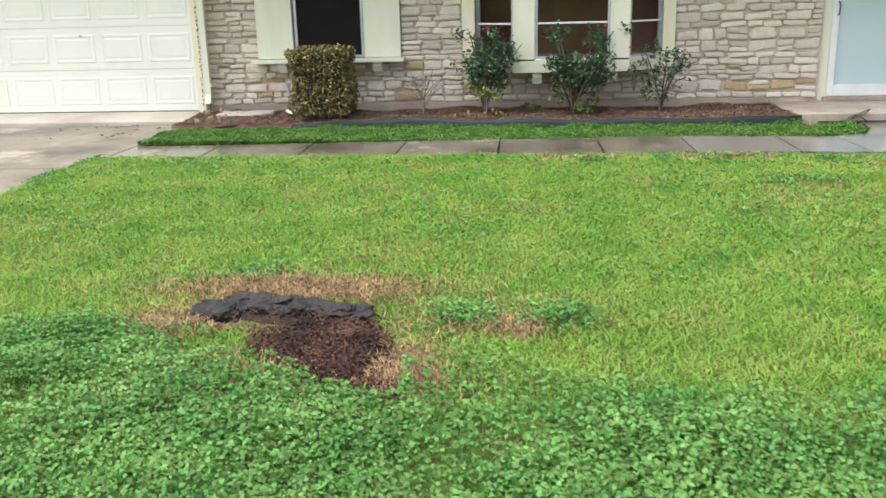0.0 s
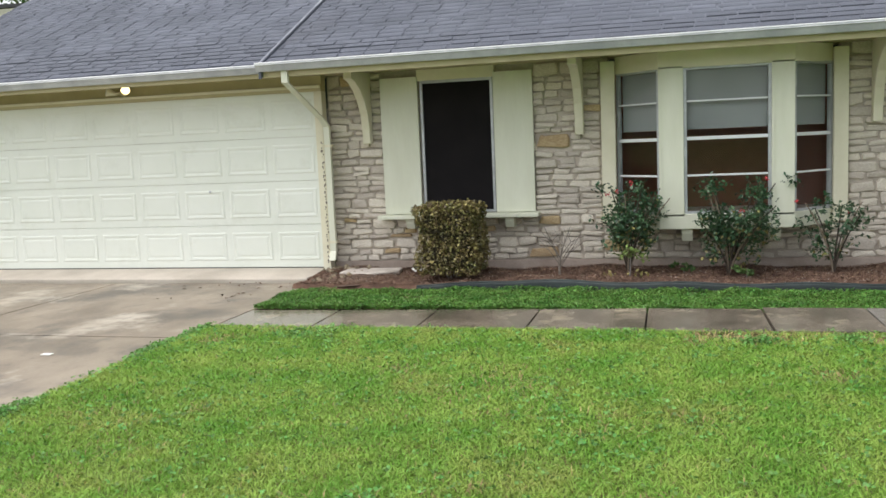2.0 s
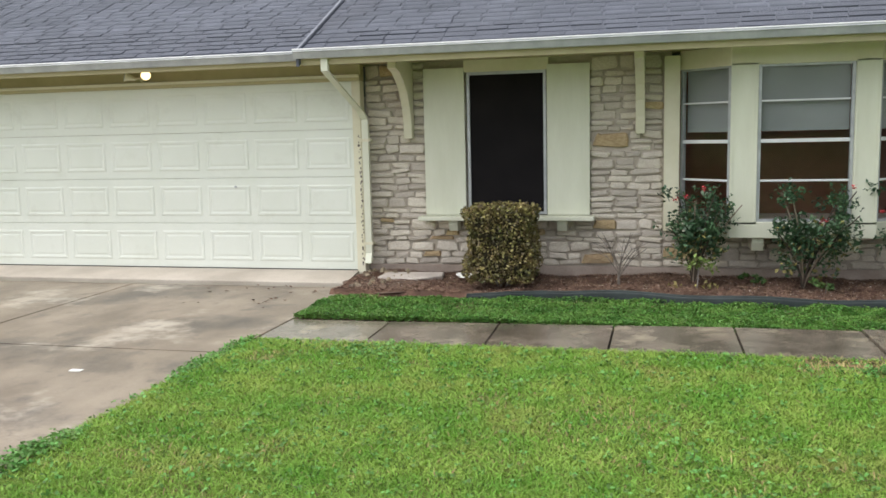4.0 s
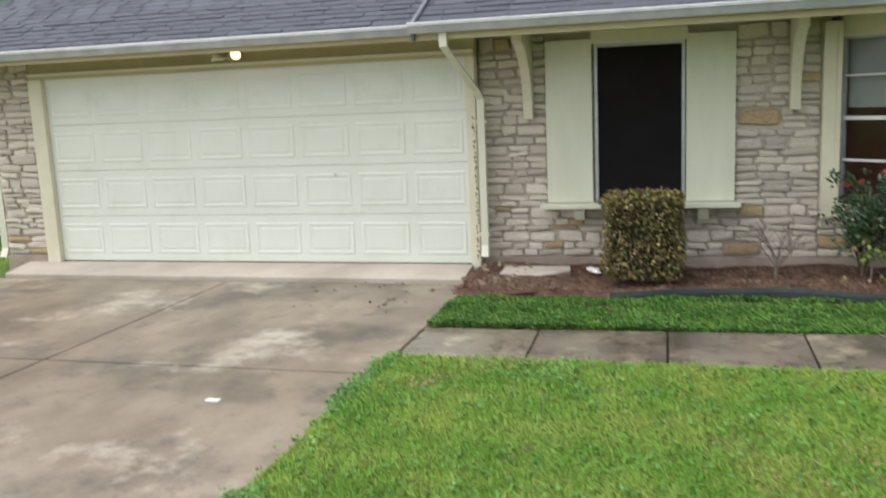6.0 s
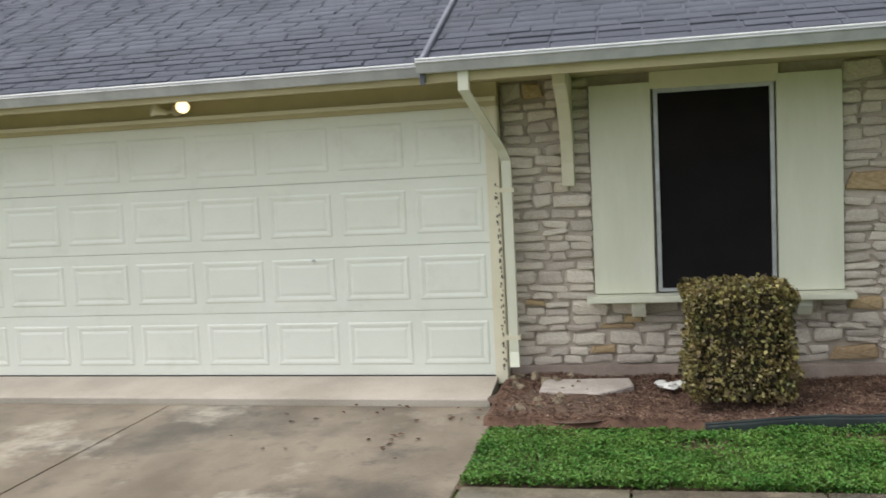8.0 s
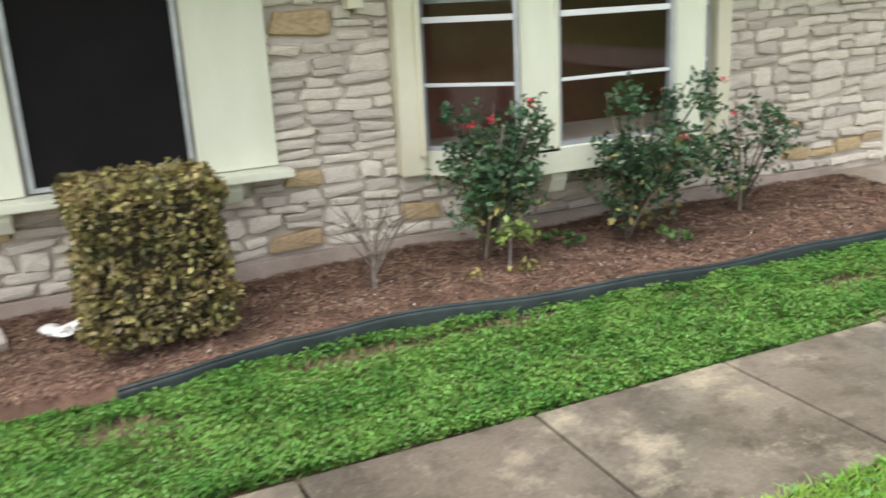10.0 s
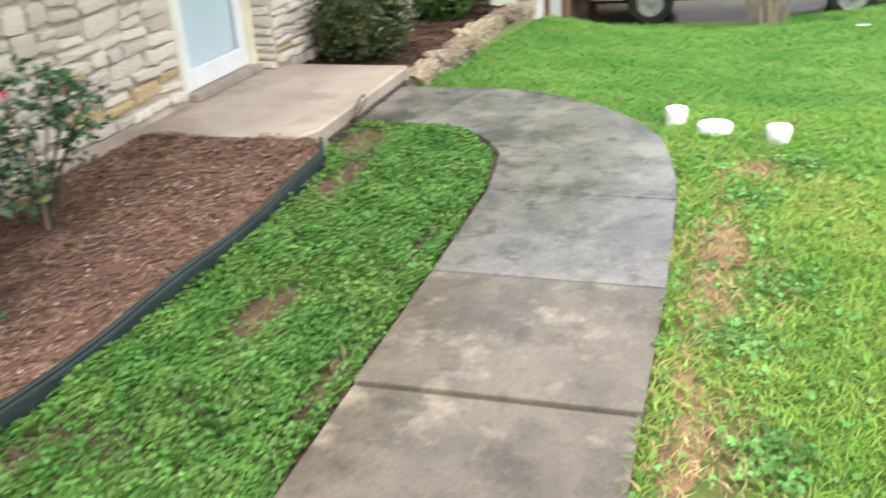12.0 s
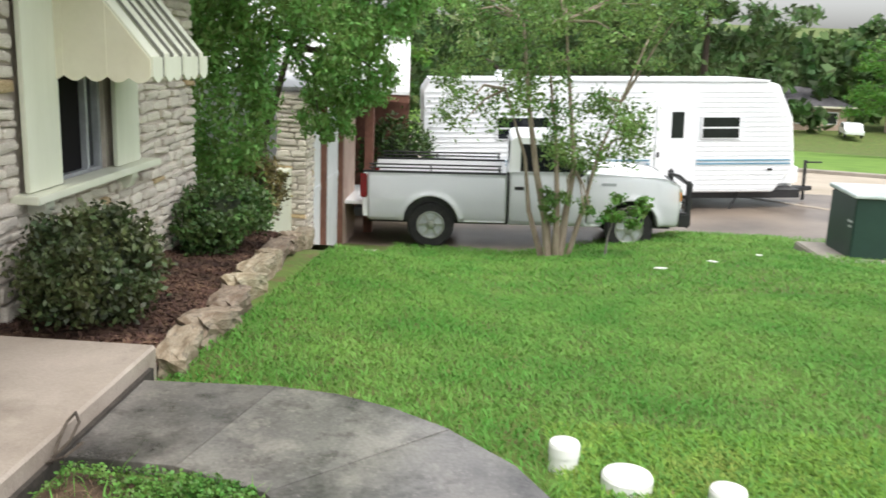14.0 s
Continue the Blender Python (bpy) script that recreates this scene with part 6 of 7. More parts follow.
# travel trailer
rv = thing("travel_trailer", "white ribbed travel trailer with blue stripes", "trailer")
RX, RW = 20.0, 2.4
Z0, Z1 = -1.30, 1.10
body = [(2.95, Z0), (2.50, Z0 + 0.55), (2.62, Z0 + 1.6), (2.98, Z1 - 0.06), (3.25, Z1), (10.5, Z1 + 0.02), (10.65, Z1 - 0.2), (10.65, Z0)]
part("shell", prism(body, "x", RX, RX + RW, bevel=0.03), RVWHITE, rv)
for k in range(21):
    z = Z0 + 0.08 + 0.105 * k
    y0 = float(np.interp(z, [Z0, Z0 + 0.55, Z0 + 1.6, Z1], [2.95, 2.52, 2.66, 3.2])) + 0.05
    for a, b in ((y0, 4.72), (5.72, 10.6)):
        part("siding_rib", prism([(a, z), (b, z), (b, z + 0.012), (a, z + 0.012)], "x", RX - 0.013, RX + 0.01), RVWHITE, rv)
part("roof_edge", prism([(3.2, Z1 - 0.005), (10.5, Z1 + 0.02), (10.5, Z1 + 0.05), (3.2, Z1 + 0.03)], "x", RX - 0.03, RX + RW + 0.03), RVWHITE, rv)
for z in (Z0 + 0.62, Z0 + 0.70):
    for a, b in ((2.62, 4.70), (5.74, 10.6)):
        part("stripe", box(RX - 0.026, RX - 0.012, a, b, z, z + 0.03), BLUESTRIPE, rv, "blue stripe")
door = part("door", box(RX - 0.035, RX, 4.80, 5.64, Z0 - 0.06, 0.62, 0.02), RVWHITE, rv, "white entry door")
part("door_window", box(RX - 0.045, RX - 0.03, 5.03, 5.30, -0.10, 0.46, 0.02), DARKGLASS, door, "dark door window")
part("door_handle", box(RX - 0.05, RX - 0.03, 5.54, 5.60, -0.52, -0.40, 0.01), BLACK, door)
w1 = part("window", box(RX - 0.035, RX, 3.76, 4.66, -0.14, 0.38, 0.03), RVWHITE, rv, "louvred window in white frame")
for z in (-0.10, 0.14):
    part("pane", box(RX - 0.045, RX - 0.03, 3.81, 4.61, z, z + 0.20, 0.02), DARKGLASS, w1, "dark glass")
w2 = part("window", box(RX - 0.035, RX, 7.9, 9.1, -0.14, 0.38, 0.03), RVWHITE, rv, "louvred window in white frame")
for z in (-0.10, 0.14):
    part("pane", box(RX - 0.045, RX - 0.03, 7.95, 9.05, z, z + 0.20, 0.02), DARKGLASS, w2, "dark glass")
part("hatch", box(RX - 0.028, RX, 9.6, 10.2, -0.75, -0.40, 0.02), RVWHITE, rv)
part("roof_vent", box(RX + 0.9, RX + 1.3, 8.6, 9.0, Z1, Z1 + 0.22, 0.04), RVWHITE, rv)
part("step", box(RX - 0.22, RX, 4.95, 5.5, Z0 - 0.20, Z0 - 0.17), BLACK, rv)
part("marker", box(RX - 0.03, RX, 3.0, 3.12, Z0 + 0.48, Z0 + 0.53, 0.01), BLACK, rv)
part("underframe", box(RX + 0.3, RX + RW - 0.3, 2.2, 10.4, Z0 - 0.18, Z0), BLACK, rv)
for y in (6.6, 7.5):
    for x, s in ((RX + 0.14, 1), (RX + RW - 0.14, -1)):
        wheel(rv, pose(x, y, float(yard_z(x, y)) + 0.36, 0, -90 * s, 0), 0.34, 0.2)
part("tongue", prism([(RX + 0.6, 2.9), (RX + 1.2, 1.5), (RX + 1.8, 2.9)], "z", Z0 - 0.16, Z0 - 0.06), BLACK, rv)
part("jack", tube([(RX + 1.2, 1.7, float(yard_z(21.2, 1.7))), (RX + 1.2, 1.7, Z0 + 0.55)], 0.04, 8), BLACK, rv)
part("jack_handle", tube([(RX + 1.2, 1.7, Z0 + 0.5), (RX + 1.0, 1.4, Z0 + 0.52)], 0.02, 6), BLACK, rv)
part("gas_cover", box(RX + 0.8, RX + 1.6, 2.0, 2.6, Z0 - 0.05, Z0 + 0.55, 0.12), RVWHITE, rv)
part("stabiliser", tube([(RX + 0.2, 3.6, Z0), (RX + 0.1, 3.9, float(yard_z(20.1, 3.9)))], 0.025, 6), BLACK, rv)
part("stabiliser", tube([(RX + 0.2, 10.6, Z0), (RX + 0.1, 10.9, float(yard_z(20.1, 10.9)))], 0.025, 6), BLACK, rv)

for o in rv.children_recursive:
    if o.name.split(".")[0] == "wheel":
        o.location.z += 0.17
pivot = Vector((RX, 7.0, -0.6))
rv.matrix_world = Matrix.Translation(pivot + Vector((0, 0.25, -0.17))) @ pose(0, 0, 0, -2.2, 0, 6) @ Matrix.Translation(-pivot)

# transformer cabinet on its pad
cab_z = float(ground_z(13.2, 4.1)) - 0.03
cabinet = thing("transformer_cabinet", "dark green metal utility transformer box on pad", "utility box")
part("pad", box(12.55, 14.0, 3.3, 4.84, cab_z - 0.3, cab_z + 0.03, 0.02), CURB, cabinet, "concrete pad")
part("body", box(12.90, 13.80, 3.44, 4.46, cab_z + 0.03, cab_z + 0.88, 0.015), BOXGREEN, cabinet)
part("lid", prism([(12.86, 0.87), (13.84, 0.90), (13.84, 0.96), (12.86, 0.92)], "y", 3.40, 4.50, bevel=0.012), BOXTOP, cabinet, "lid coloured paler for the sky reflected on top").location.z = cab_z
part("label", box(12.95, 13.10, 4.46, 4.468, cab_z + 0.52, cab_z + 0.55), LABEL, cabinet, "faded warning label")
part("label", box(12.97, 13.06, 4.46, 4.468, cab_z + 0.45, cab_z + 0.48), LABEL, cabinet, "faded warning label")
part("hasp", box(12.88, 12.90, 3.92, 3.98, cab_z + 0.40, cab_z + 0.55, 0.005), BOXGREEN, cabinet)
part("door_seam", box(12.896, 12.90, 3.945, 3.953, cab_z + 0.05, cab_z + 0.86), BLACK, cabinet)

# roadside mailbox
mx, my = 17.8, -0.6
mz = float(ground_z(mx, my)) - 0.05
mailbox = thing("mailbox", "white metal mailbox on a weathered wooden post", "mailbox")
part("post", box(mx - 0.055, mx + 0.055, my - 0.055, my + 0.055, mz - 0.2, mz + 1.1, 0.008), POST, mailbox)
part("brace", prism([(my + 0.26, mz + 1.02), (my + 0.33, mz + 1.02), (my + 0.05, mz + 0.62), (my + 0.05, mz + 0.74)], "x", mx - 0.03, mx + 0.03), POST, mailbox)
part("shelf", box(mx - 0.12, mx + 0.12, my - 0.38, my + 0.36, mz + 1.08, mz + 1.11), POST, mailbox)
part("box", prism([(mx - 0.11, mz + 1.11), (mx + 0.11, mz + 1.11), (mx + 0.11, mz + 1.27)] + [(mx + 0.11 * math.cos(math.pi * k / 8), mz + 1.27 + 0.11 * math.sin(math.pi * k / 8)) for k in range(1, 8)] + [(mx - 0.11, mz + 1.27)], "y", my - 0.34, my + 0.34), WHITE, mailbox)
part("flag", box(mx - 0.125, mx - 0.11, my - 0.10, my - 0.05, mz + 1.2, mz + 1.42), REDLENS, mailbox)


# ---- trees ----
def tree(name, base, stems, crown, leaves, leaf, leafmat, barkmat, label, seed, category="tree", droop=0.0, limbs=10):
    """Stems are lists of points; crown: lumps (centre, radii, share of the leaves); limbs reach from the stems into the lumps."""
    rr = random.Random(seed)
    ob = thing(name, label, category)
    for pts, rad in stems:
        part("trunk", tube(pts, [rad * (1 - 0.75 * k / (len(pts) - 1)) for k in range(len(pts))], 9), barkmat, ob)
    tops = [Vector(pts[-1]) for pts, rad in stems] + [Vector(pts[len(pts) // 2]) for pts, rad in stems]
    clouds = []
    for k, (c, rad, share) in enumerate(crown):
        q, d = blob_points(int(leaves * share), c, rad, seed * 7 + k, 0.35)
        clouds.append(q)
        for j in range(max(1, limbs // len(crown))):
            e = Vector(q[rr.randrange(len(q))])
            s = min(tops, key=lambda t: (t - e).length)
            mid = s.lerp(e, 0.5) + Vector((rr.uniform(-0.1, 0.1), rr.uniform(-0.1, 0.1), 0.12 * (e - s).length))
            part("limb", tube([s, mid, e], [0.035 * stems[0][1] / 0.1, 0.022 * stems[0][1] / 0.1, 0.006], 6), barkmat, ob)
    leaf_mesh("crown", np.concatenate(clouds), leaf, leaf * 0.45, leafmat, ob, "leafy crown", droop=droop, seed=seed)
    return ob


gz = float(ground_z(13.8, 8.4))
tree("crape_myrtle", None,
     [([(13.8, 8.52, gz - 0.1), (13.82, 8.60, gz + 0.5), (13.7, 8.78, gz + 1.2), (13.75, 8.95, gz + 2.2), (13.8, 9.1, gz + 3.4)], 0.075),
      ([(13.85, 8.35, gz - 0.1), (13.9, 8.30, gz + 0.6), (13.9, 8.22, gz + 1.3), (13.85, 8.35, gz + 2.3), (13.7, 8.5, gz + 3.4)], 0.065),
      ([(13.75, 8.42, gz - 0.1), (13.65, 8.45, gz + 0.7), (13.7, 8.52, gz + 1.6), (13.6, 8.7, gz + 2.8)], 0.06),
      ([(13.9, 8.62, gz - 0.1), (14.0, 8.85, gz + 0.6), (14.05, 8.95, gz + 1.4), (14.0, 9.3, gz + 2.4)], 0.05),
      ([(13.8, 8.25, gz - 0.1), (13.85, 8.05, gz + 0.7), (13.8, 7.9, gz + 1.5), (13.9, 7.6, gz + 2.3)], 0.045)],
     [((13.8, 9.6, 0.95), (0.8, 0.95, 0.65), 0.16), ((13.7, 8.7, 1.7), (1.0, 0.9, 0.7), 0.2), ((13.7, 8.0, 0.35), (0.8, 0.95, 0.65), 0.24), ((13.9, 8.9, 2.5), (1.2, 1.7, 0.8), 0.26), ((13.7, 7.6, 1.9), (0.9, 0.9, 0.6), 0.1), ((13.6, 8.35, -0.75), (0.3, 0.5, 0.3), 0.05), ((13.8, 10.2, 1.95), (0.9, 0.8, 0.6), 0.09), ((13.8, 7.0, 2.3), (1.0, 1.0, 0.5), 0.1)],
     12500, 0.08, MYRTLE, BARK, "young multi-stemmed tree with airy green crown", 91, limbs=26)
sz = float(ground_z(13.5, 7.7))
tree("sapling", None, [([(13.5, 7.72, sz - 0.05), (13.5, 7.70, sz + 0.25), (13.48, 7.62, sz + 0.55)], 0.02)],
     [((13.5, 7.45, sz + 0.62), (0.35, 0.45, 0.26), 1.0)], 900, 0.085, TREELEAF, TWIG, "low leafy sapling beside the multi-stemmed tree", 92, "sapling", limbs=8)
cz = float(bed2_z(9.6, 11.8))
tree("corner_tree", None, [([(9.7, 11.9, cz - 0.1), (9.75, 11.85, cz + 0.9), (9.9, 11.6, cz + 1.9), (10.0, 11.4, cz + 3.2)], 0.06), ([(9.6, 11.95, cz - 0.1), (9.4, 11.9, cz + 1.0), (9.2, 11.7, cz + 2.0)], 0.035)],
     [((8.85, 12.0, 0.95), (0.6, 0.5, 1.1), 0.34), ((9.0, 11.6, 2.0), (0.7, 0.6, 0.8), 0.2), ((9.9, 11.15, 1.6), (0.9, 0.5, 0.65), 0.16), ((10.2, 10.75, 1.95), (0.9, 0.5, 0.5), 0.12), ((9.6, 11.2, 2.9), (1.3, 0.9, 0.5), 0.2), ((10.6, 11.0, 1.2), (0.85, 0.42, 0.45), 0.13), ((10.3, 11.25, 0.75), (0.5, 0.33, 0.35), 0.07), ((10.5, 10.5, 2.1), (0.8, 0.6, 0.4), 0.1)],
     23000, 0.075, mat("hanging_leaves", (0.13, 0.29, 0.065), (0.30, 0.47, 0.14), 1.8, 0.5, 0, 12, island=0.9, thin=0.5), DARKBARK, "leafy green tree hanging over the house corner", 93, droop=0.75, limbs=24)
tz = float(ground_z(8.35, 4.25))
tree("yard_tree", None, [([(8.35, 4.25, tz - 0.2), (8.33, 4.22, tz + 0.25), (8.36, 4.2, tz + 1.2), (8.3, 4.15, tz + 2.4), (8.35, 4.05, tz + 3.6)], 0.17)],
     [((8.1, 3.9, 3.4), (1.4, 1.1, 0.8), 0.5), ((7.8, 3.3, 3.0), (1.2, 1.0, 0.7), 0.45), ((8.2, 4.05, 0.55), (0.2, 0.16, 0.35), 0.05)], 4500, 0.10, TREELEAF, DARKBARK, "dark-trunked yard tree near the street", 94, limbs=14)

# trees across the street and behind the trailer
def far_tree(x, y, h, r, seed, leafmat=TREELEAF, n=2600, leaf=0.34):
    z = float(ground_z(x, y))
    rr = random.Random(seed)
    lumps = [((x + rr.uniform(-0.5, 0.5) * r, y + rr.uniform(-0.6, 0.6) * r, z + h * (0.34 + 0.085 * q)), (r * 0.6 * (1.15 - abs(q - 2) * 0.13), r * 0.6 * (1.15 - abs(q - 2) * 0.13), h * 0.15), 0.143) for q in range(7)]
    return tree("street_tree", None, [([(x, y, z - 0.2), (x, y, z + h * 0.3), (x + 0.1, y, z + h * 0.7)], 0.03 * h)], lumps, n, leaf, leafmat, DARKBARK, "full leafy green street tree", seed, limbs=10)


far_tree(64, -19.2, 8.8, 4.2, 101, TREELEAF, 6500, 0.30)
far_tree(76, -30, 7.6, 3.8, 102, TREELEAF, 4500, 0.34)
far_tree(30, 8.5, 9.0, 4.4, 103, WOODSLEAF, 4200, 0.36)
far_tree(31, 2.5, 8.2, 3.8, 104, WOODSLEAF, 4200, 0.36)
far_tree(33, 14, 10, 4.6, 105, WOODSLEAF, 4200, 0.38)
far_tree(27, 15.5, 7.0, 3.4, 106, TREELEAF, 3400, 0.3)
far_tree(36, 5, 9.0, 4.2, 107, WOODSLEAF, 3600, 0.38)

r = np.random.default_rng(77)
cx = r.uniform(92, 135, 170)
cy = r.uniform(-95, 70, 170)
pts = []
for x, y in zip(cx, cy):
    h = r.uniform(7.5, 10.5)
    q, d = blob_points(420, (x, y, float(ground_z(x, y)) + h * 0.52), (4.5, 4.5, h * 0.5), int(x * 7 + y * 13) % 9999 + 3, 0.5)
    pts.append(q)
tagged(leaf_mesh("far_woods", np.concatenate(pts), 1.15, 0.8, WOODSLEAF, None, seed=78), "hillside of dense green woods in the distance", "woods", kind="stuff")
q = np.concatenate([blob_points(5200, c, (3.6, 3.2, 2.2), 200 + k, 0.4)[0] for k, c in enumerate(((-20.5, 32, 8.2), (-16, 31.5, 7.6)))])
back_tree = thing("back_tree", "large dark leafy tree behind the neighbour house", "tree")
leaf_mesh("crown", q, 0.26, 0.13, SHRUBLEAF, back_tree, "leafy crown", seed=80)
for k, (x, y) in enumerate(((-20.5, 31.8), (-16.5, 31.8))):
    part("trunk", tube([(x, y, 0.5), (x + 0.2, y, 4), (x + 0.6, y, 7)], [0.3, 0.22, 0.1], 9), DARKBARK, back_tree)


# ---- neighbouring houses ----
def far_house(x, y, w, turn, walls_mat, seed, label):
    """Low house: walls, hipped roof with eaves, garage door, windows; front towards -x before turning."""
    z = float(ground_z(x, y)) - 0.3
    m = pose(x, y, z, 0, 0, turn)
    h = thing("house", label, "house", "houses across the street")
    def put(n, bm, material, text="", parent=None):
        bm.transform(m)
        return part(n, bm, material, parent or h, text)
    put("wall", box(0, 8, -w / 2, w / 2, 0, 2.9), walls_mat)
    bm = bmesh.new()
    e = [bm.verts.new(p) for p in ((-0.7, -w / 2 - 0.6, 2.75), (8.7, -w / 2 - 0.6, 2.75), (8.7, w / 2 + 0.6, 2.75), (-0.7, w / 2 + 0.6, 2.75))]
    t = [bm.verts.new(p) for p in ((4, -w / 2 + 2.5, 4.6), (4, w / 2 - 2.5, 4.6))]
    for f in ((e[0], e[1], t[0]), (e[1], e[2], t[1], t[0]), (e[2], e[3], t[1]), (e[3], e[0], t[0], t[1]), (e[3], e[2], e[1], e[0])):
        bm.faces.new(f)
    put("roof", bm, FARROOF)
    put("fascia", box(-0.72, -0.66, -w / 2 - 0.6, w / 2 + 0.6, 2.62, 2.8), CREAM)
    g = put("garage_door", box(-0.06, 0.02, w / 2 - 6.2, w / 2 - 1.2, 0.1, 2.3, 0.02), PALE)
    for k in range(1, 4):
        put("panel_line", box(-0.07, -0.05, w / 2 - 6.2, w / 2 - 1.2, 0.1 + 0.55 * k, 0.13 + 0.55 * k), GREYMETAL, parent=g)
    for k, yy in enumerate((-w / 2 + 1.8, -w / 2 + 5.0)):
        win = put("window", box(-0.05, 0.02, yy - 0.8, yy + 0.8, 0.9, 2.2, 0.02), WHITE)
        put("pane", box(-0.07, -0.04, yy - 0.7, yy + 0.7, 1.0, 2.1), DARKGLASS, parent=win)
    return h


far_house(95, -20.5, 15, 12, TANBRICK, 1, "low tan brick house with grey roof across the street")
far_house(93, -43, 17, 25, TANBRICK, 2, "low pale house with grey roof further down")
far_house(95, 6, 15, 0, TANBRICK, 3, "low tan house with grey roof down the street")
# small dark mailbox and parked white car there
car = thing("parked_car", "small white car parked in a far driveway", "car")
z = float(ground_z(90, -25.5)) + 0.15
stand = pose(90, -25.9, z, 0, 0, 78)
bm = prism([(-2.1, 0.35), (2.1, 0.35), (2.15, 0.75), (1.3, 0.85), (0.7, 1.35), (-1.0, 1.38), (-1.8, 0.9), (-2.15, 0.8)], "x", -0.85, 0.85, bevel=0.05)
bm.transform(stand)
part("body", bm, TRUCKWHITE, car)
bm = prism([(-0.95, 0.92), (1.05, 0.92), (0.65, 1.28), (-0.9, 1.30)], "x", -0.87, 0.87)
bm.transform(stand)
part("window", bm, DARKGLASS, car)
for dy in (-1.35, 1.35):
    for dx, s in ((-0.75, 1), (0.75, -1)):
        wheel(car, stand @ pose(dx, dy, 0.32, 0, -90 * s, 0), 0.32, 0.2)
post = thing("mailbox", "dark mailbox on a post across the street", "mailbox")
pz = float(ground_z(40, -3.2))
part("post", box(39.95, 40.05, -3.25, -3.15, pz, pz + 1.1, 0.01), POST, post)
part("box", box(39.85, 40.15, -3.5, -2.9, pz + 1.1, pz + 1.38, 0.06), BLACK, post)

# house next door downhill: stone pier, white door between brown posts, white metal roof
nb = thing("neighbour_house", "neighbouring house with stone pier and white metal roof", "house")
part("wall", box(12.1, 26, 13.6, 14.0, -2.2, 1.0), RVWHITE, nb, "white side wall")
pier = part("pier", box(12.05, 12.45, 11.86, 12.25, -1.4, 0.85), MORTAR, nb, "stacked stone pier")
part("wing_wall", box(10.2, 12.05, 12.05, 12.2, -1.6, -0.1), PALE, nb, "pale garden wall")
for x0, x1 in ((12.5, 13.42), (13.58, 14.92)):
    d = part("door", box(x0, x1, 11.93, 11.98, -1.9, 0.72, 0.01), WHITE, nb, "white door")
    part("door_rail", box(x0 + 0.05, x1 - 0.05, 11.915, 11.932, -0.6, -0.5, 0.004), WHITE, d)
for x in (12.48, 13.5, 15.0):
    part("post", box(x - 0.07, x + 0.07, 11.86, 12.0, -2.1, 0.75, 0.006), BROWNWOOD, nb, "brown wooden post")
part("stone_panel", box(15.1, 16.7, 11.92, 12.1, -2.1, 0.6), TANBRICK, nb, "brown rubble panel")
part("post", box(16.9, 17.06, 11.62, 11.78, -2.2, 0.55, 0.008), BROWNWOOD, nb, "brown wooden post")
part("fascia", prism([(12.0, 0.72), (17.0, 0.50), (17.0, 0.63), (12.0, 0.86)], "y", 11.56, 11.62), BROWNWOOD, nb, "brown fascia board")
part("fascia", box(16.92, 17.0, 10.98, 11.56, 0.50, 0.62, 0.004), BROWNWOOD, nb, "brown fascia board")
part("roof", prism([(11.52, 0.80), (15.5, 3.3), (15.5, 3.36), (11.52, 0.86)], "x", 11.9, 17.2), METALROOF, nb, "white metal roof")
bm = prism([(16.9, 0.64), (20.6, 1.66), (20.6, 1.72), (16.9, 0.70)], "y", 10.98, 15.5)
for v in bm.verts:  # the verge runs askew to the ridge
    if v.co.y < 12 and v.co.x > 18:
        v.co.y = 11.32
part("roof", bm, METALROOF, nb, "white metal roof")
for k in range(13):
    x = 12.0 + 0.42 * k
    part("roof_seam", prism([(11.52, 0.86), (15.5, 3.36), (15.5, 3.40), (11.52, 0.90)], "x", x, x + 0.03), METALROOF, nb)
part("back_wall", box(20.4, 20.6, 11.3, 14.0, -2.4, 1.2), BROWNWOOD, nb, "dark wooden carport wall")
part("gable", prism([(17.0, 0.62), (20.6, 0.62), (20.6, 1.60)], "y", 11.40, 11.47), BROWNWOOD, nb, "brown gable boards")
leafy_shrub((18.9, 11.35, -2.1), (0.7, 0.75, 1.15), 4200, 54, "dark hedge behind the white pickup truck", SHRUBLEAF, 0.10, "hedges")

# house uphill: lap siding, low gable, on a terrace
sd = thing("siding_house", "blue-green lap siding house with cream fascia", "house")
SX = -14.0
gzl = float(ground_z(SX, 16))
part("foundation", box(SX - 8, SX, 12.5, 19.6, gzl - 0.3, 1.30), FOOTING, sd, "grey concrete foundation")
part("wall", prism([(12.5, 1.3), (19.4, 1.3), (19.4, 4.55), (12.5, 3.35)], "x", SX - 8, SX - 0.03), SIDING, sd)
k = 0
z = 1.28
while z < 4.4:
    y0 = max(12.5, 12.5 + (z + 0.21 - 3.35) / 0.174) if z > 3.2 else 12.5
    part("siding_board", prism([(SX - 0.03, z + 0.22), (SX - 0.005, z + 0.22), (SX + 0.014, z), (SX - 0.03, z)], "y", y0, 19.4), SIDING, sd)
    z += 0.205
part("rake_board", prism([(12.0, 3.50), (20.0, 4.88), (20.0, 4.70), (12.0, 3.30)], "x", SX + 0.28, SX + 0.33), CREAM, sd, "cream rake board")
part("roof", prism([(12.0, 3.52), (20.1, 4.92), (20.1, 5.0), (12.0, 3.60)], "x", SX - 8.5, SX + 0.34), FARROOF, sd)
part("soffit", prism([(12.0, 3.44), (20.0, 4.82), (20.0, 4.86), (12.0, 3.48)], "x", SX, SX + 0.28), FARROOF, sd)
w = part("window", box(SX - 0.02, SX + 0.05, 13.6, 14.9, 2.2, 3.15, 0.01), WHITE, sd)
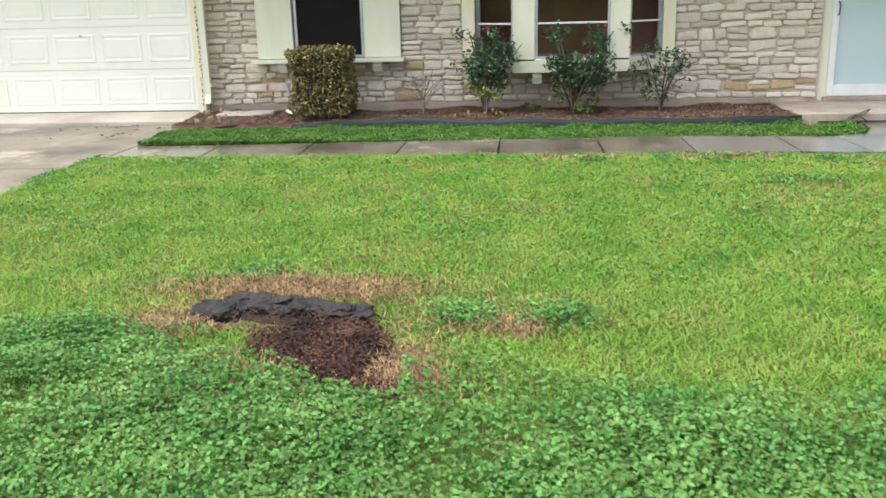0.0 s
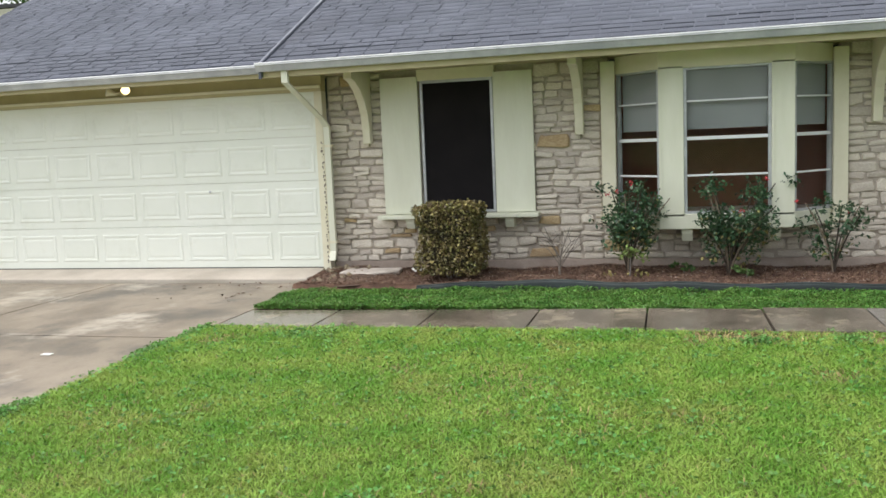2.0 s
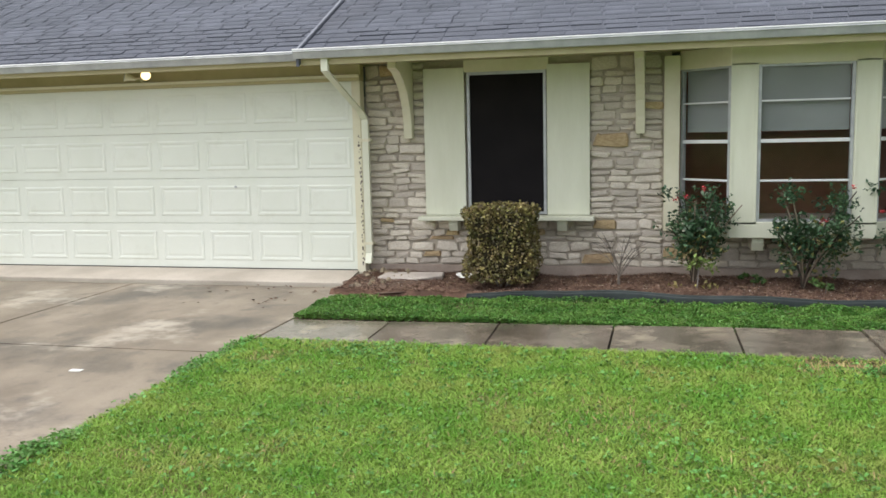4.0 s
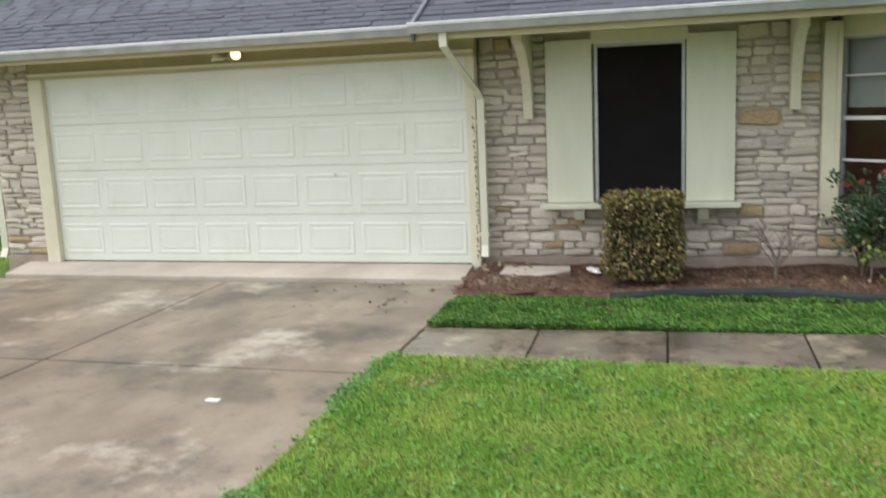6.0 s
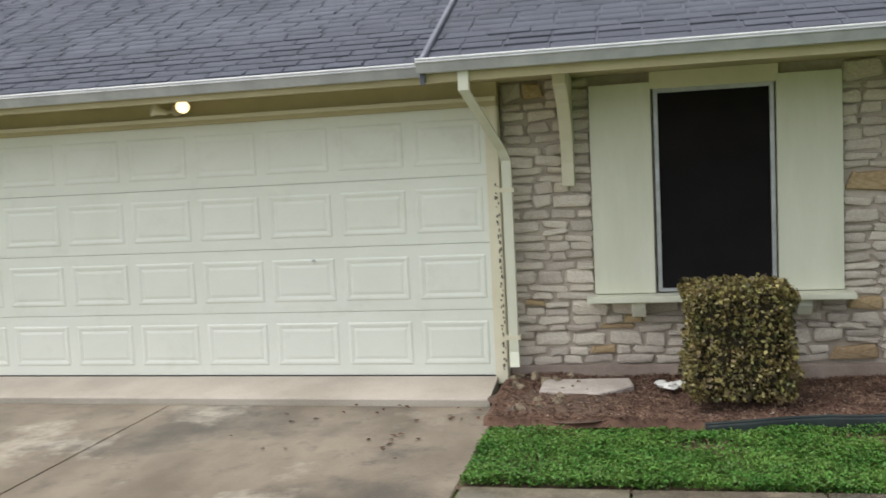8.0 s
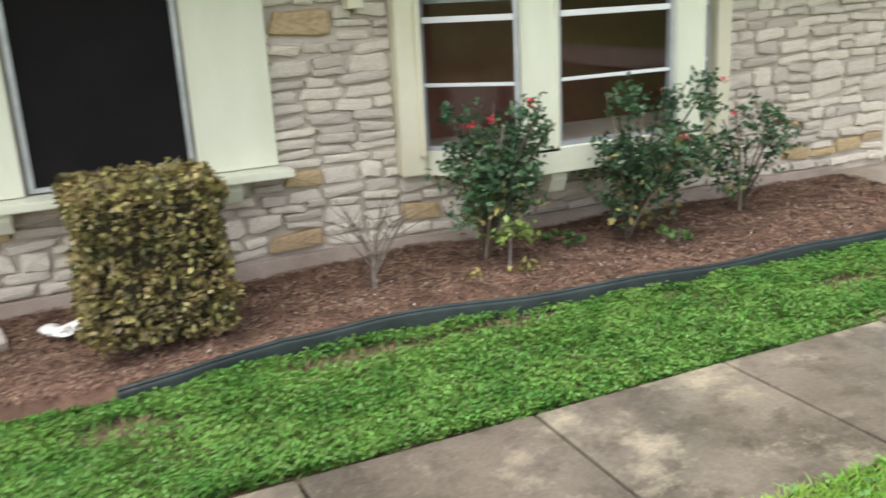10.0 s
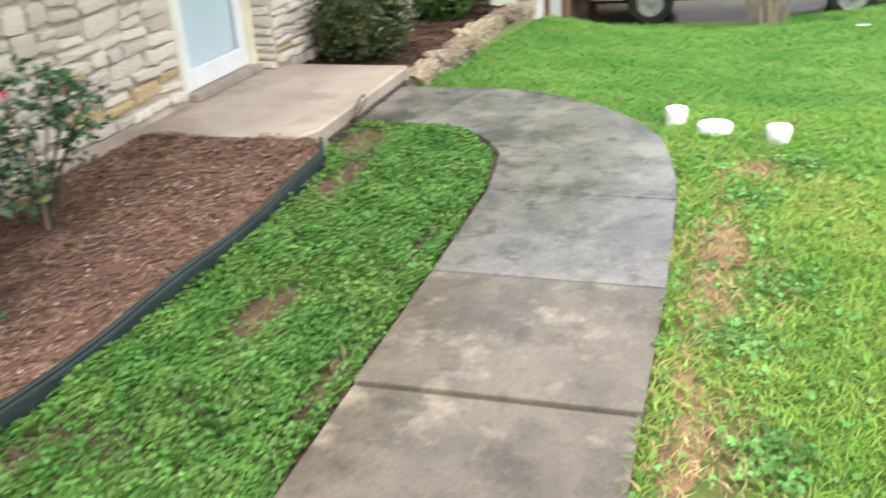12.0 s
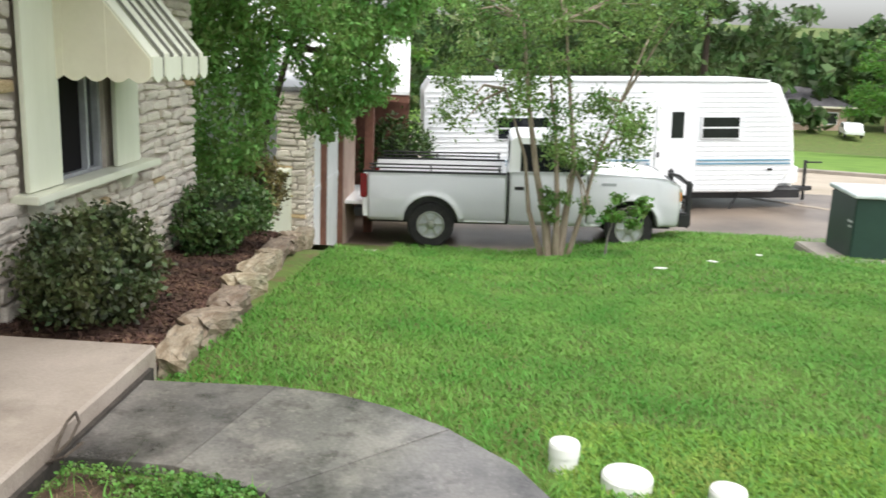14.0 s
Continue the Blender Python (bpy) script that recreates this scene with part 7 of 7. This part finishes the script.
part("pane", box(SX + 0.03, SX + 0.06, 13.7, 14.8, 2.28, 3.07), DARKGLASS, w, "dark window glass")
tagged(link("retaining_wall", box(-11.52, -11.36, 11.2, 24, -0.2, 0.70, 0.02), mat("near_black_wall", (0.008, 0.008, 0.008), (0.018, 0.016, 0.015), 6, 0.9, 0.4, 40)), "near-black retaining wall along the side yard", "wall", kind="structure")
x, y, r = scatter(16000, -15, -9.3, 11.8, 20, 90)
ok = ~((x > -11.6) & (x < -11.3))
z_ = blades("grass", x[ok], y[ok], r, 0.09, 0.014, BLADE, None)
tagged(z_, "green grass beside the garage and on the terrace", "grass", kind="stuff")
leaf = thing("side_shrub", "light green leafy shrub beside the downhill wall", "shrub")
q, d = blob_points(500, (-12.2, 14.0, 1.35), (0.45, 0.5, 0.5), 301, 0.3)
leaf_mesh("leaves", q, 0.09, 0.05, TREELEAF, leaf, seed=302)
part("stem", tube([(-12.2, 14.0, 0.6), (-12.2, 14.0, 1.4)], 0.02, 6), TWIG, leaf)

lid_z = float(ground_z(13.6, 2.3))
tagged(link("meter_cover", box(13.35, 13.85, 2.1, 2.5, lid_z - 0.1, lid_z + 0.02, 0.02), CURB), "pale concrete water meter cover in the lawn", "meter cover")
# ---- stones of the walls ----
TAN = [(-1.28, -0.91, 1.31, 1.495), (-1.40, -1.06, 0.12, 0.255)]
lay(wall_1, -9.31, -8.77, 0.13, 2.29, 12.0, seed=11)
lay(wall_1, 0, 0.4, 0.13, 2.2, 0, seed=15, at=pose(-9.31, 12.4, 0, 0, 0, -90))
lay(wall_2, -3.69, -0.575, 0.115, 2.26, 12.15, [(-3.03, -1.31, 0.60, 2.27)] + TAN, seed=12)
for k, (a, b, c, d) in enumerate(TAN):
    ob = new("stone", ROCKS[5])
    ob.matrix_world = pose((a + b) / 2, 12.105, (c + d) / 2, 4, 3 - 5 * k, 0) @ Matrix.Diagonal((b - a - 0.01, 0.06, d - c - 0.008, 1))
    ob.parent = wall_2
lay(wall_3, -0.57, 3.48, 0.115, 2.26, 12.15, [(-0.57, 1.86, 0.49, 2.3), (2.95, 3.6, 0, 0.07)], seed=13, coarse=1.18)
lay(wall_4, 4.47, 8.0, -0.42, 2.26, 12.0, [(5.18, 6.67, 0.61, 2.23), (4.4, 4.62, -1, 0.06)], seed=14, coarse=1.05)
lay(pier, 12.05, 12.45, -1.38, 0.85, 11.86, seed=16)
lay(pier, 0, 0.4, -1.38, 0.85, 0, seed=17, at=pose(12.05, 12.26, 0, 0, 0, -90))
lay(wall_4, 0, 0.2, 0.07, 2.2, 0, seed=18, at=pose(4.462, 12.2, 0, 0, 0, -90))
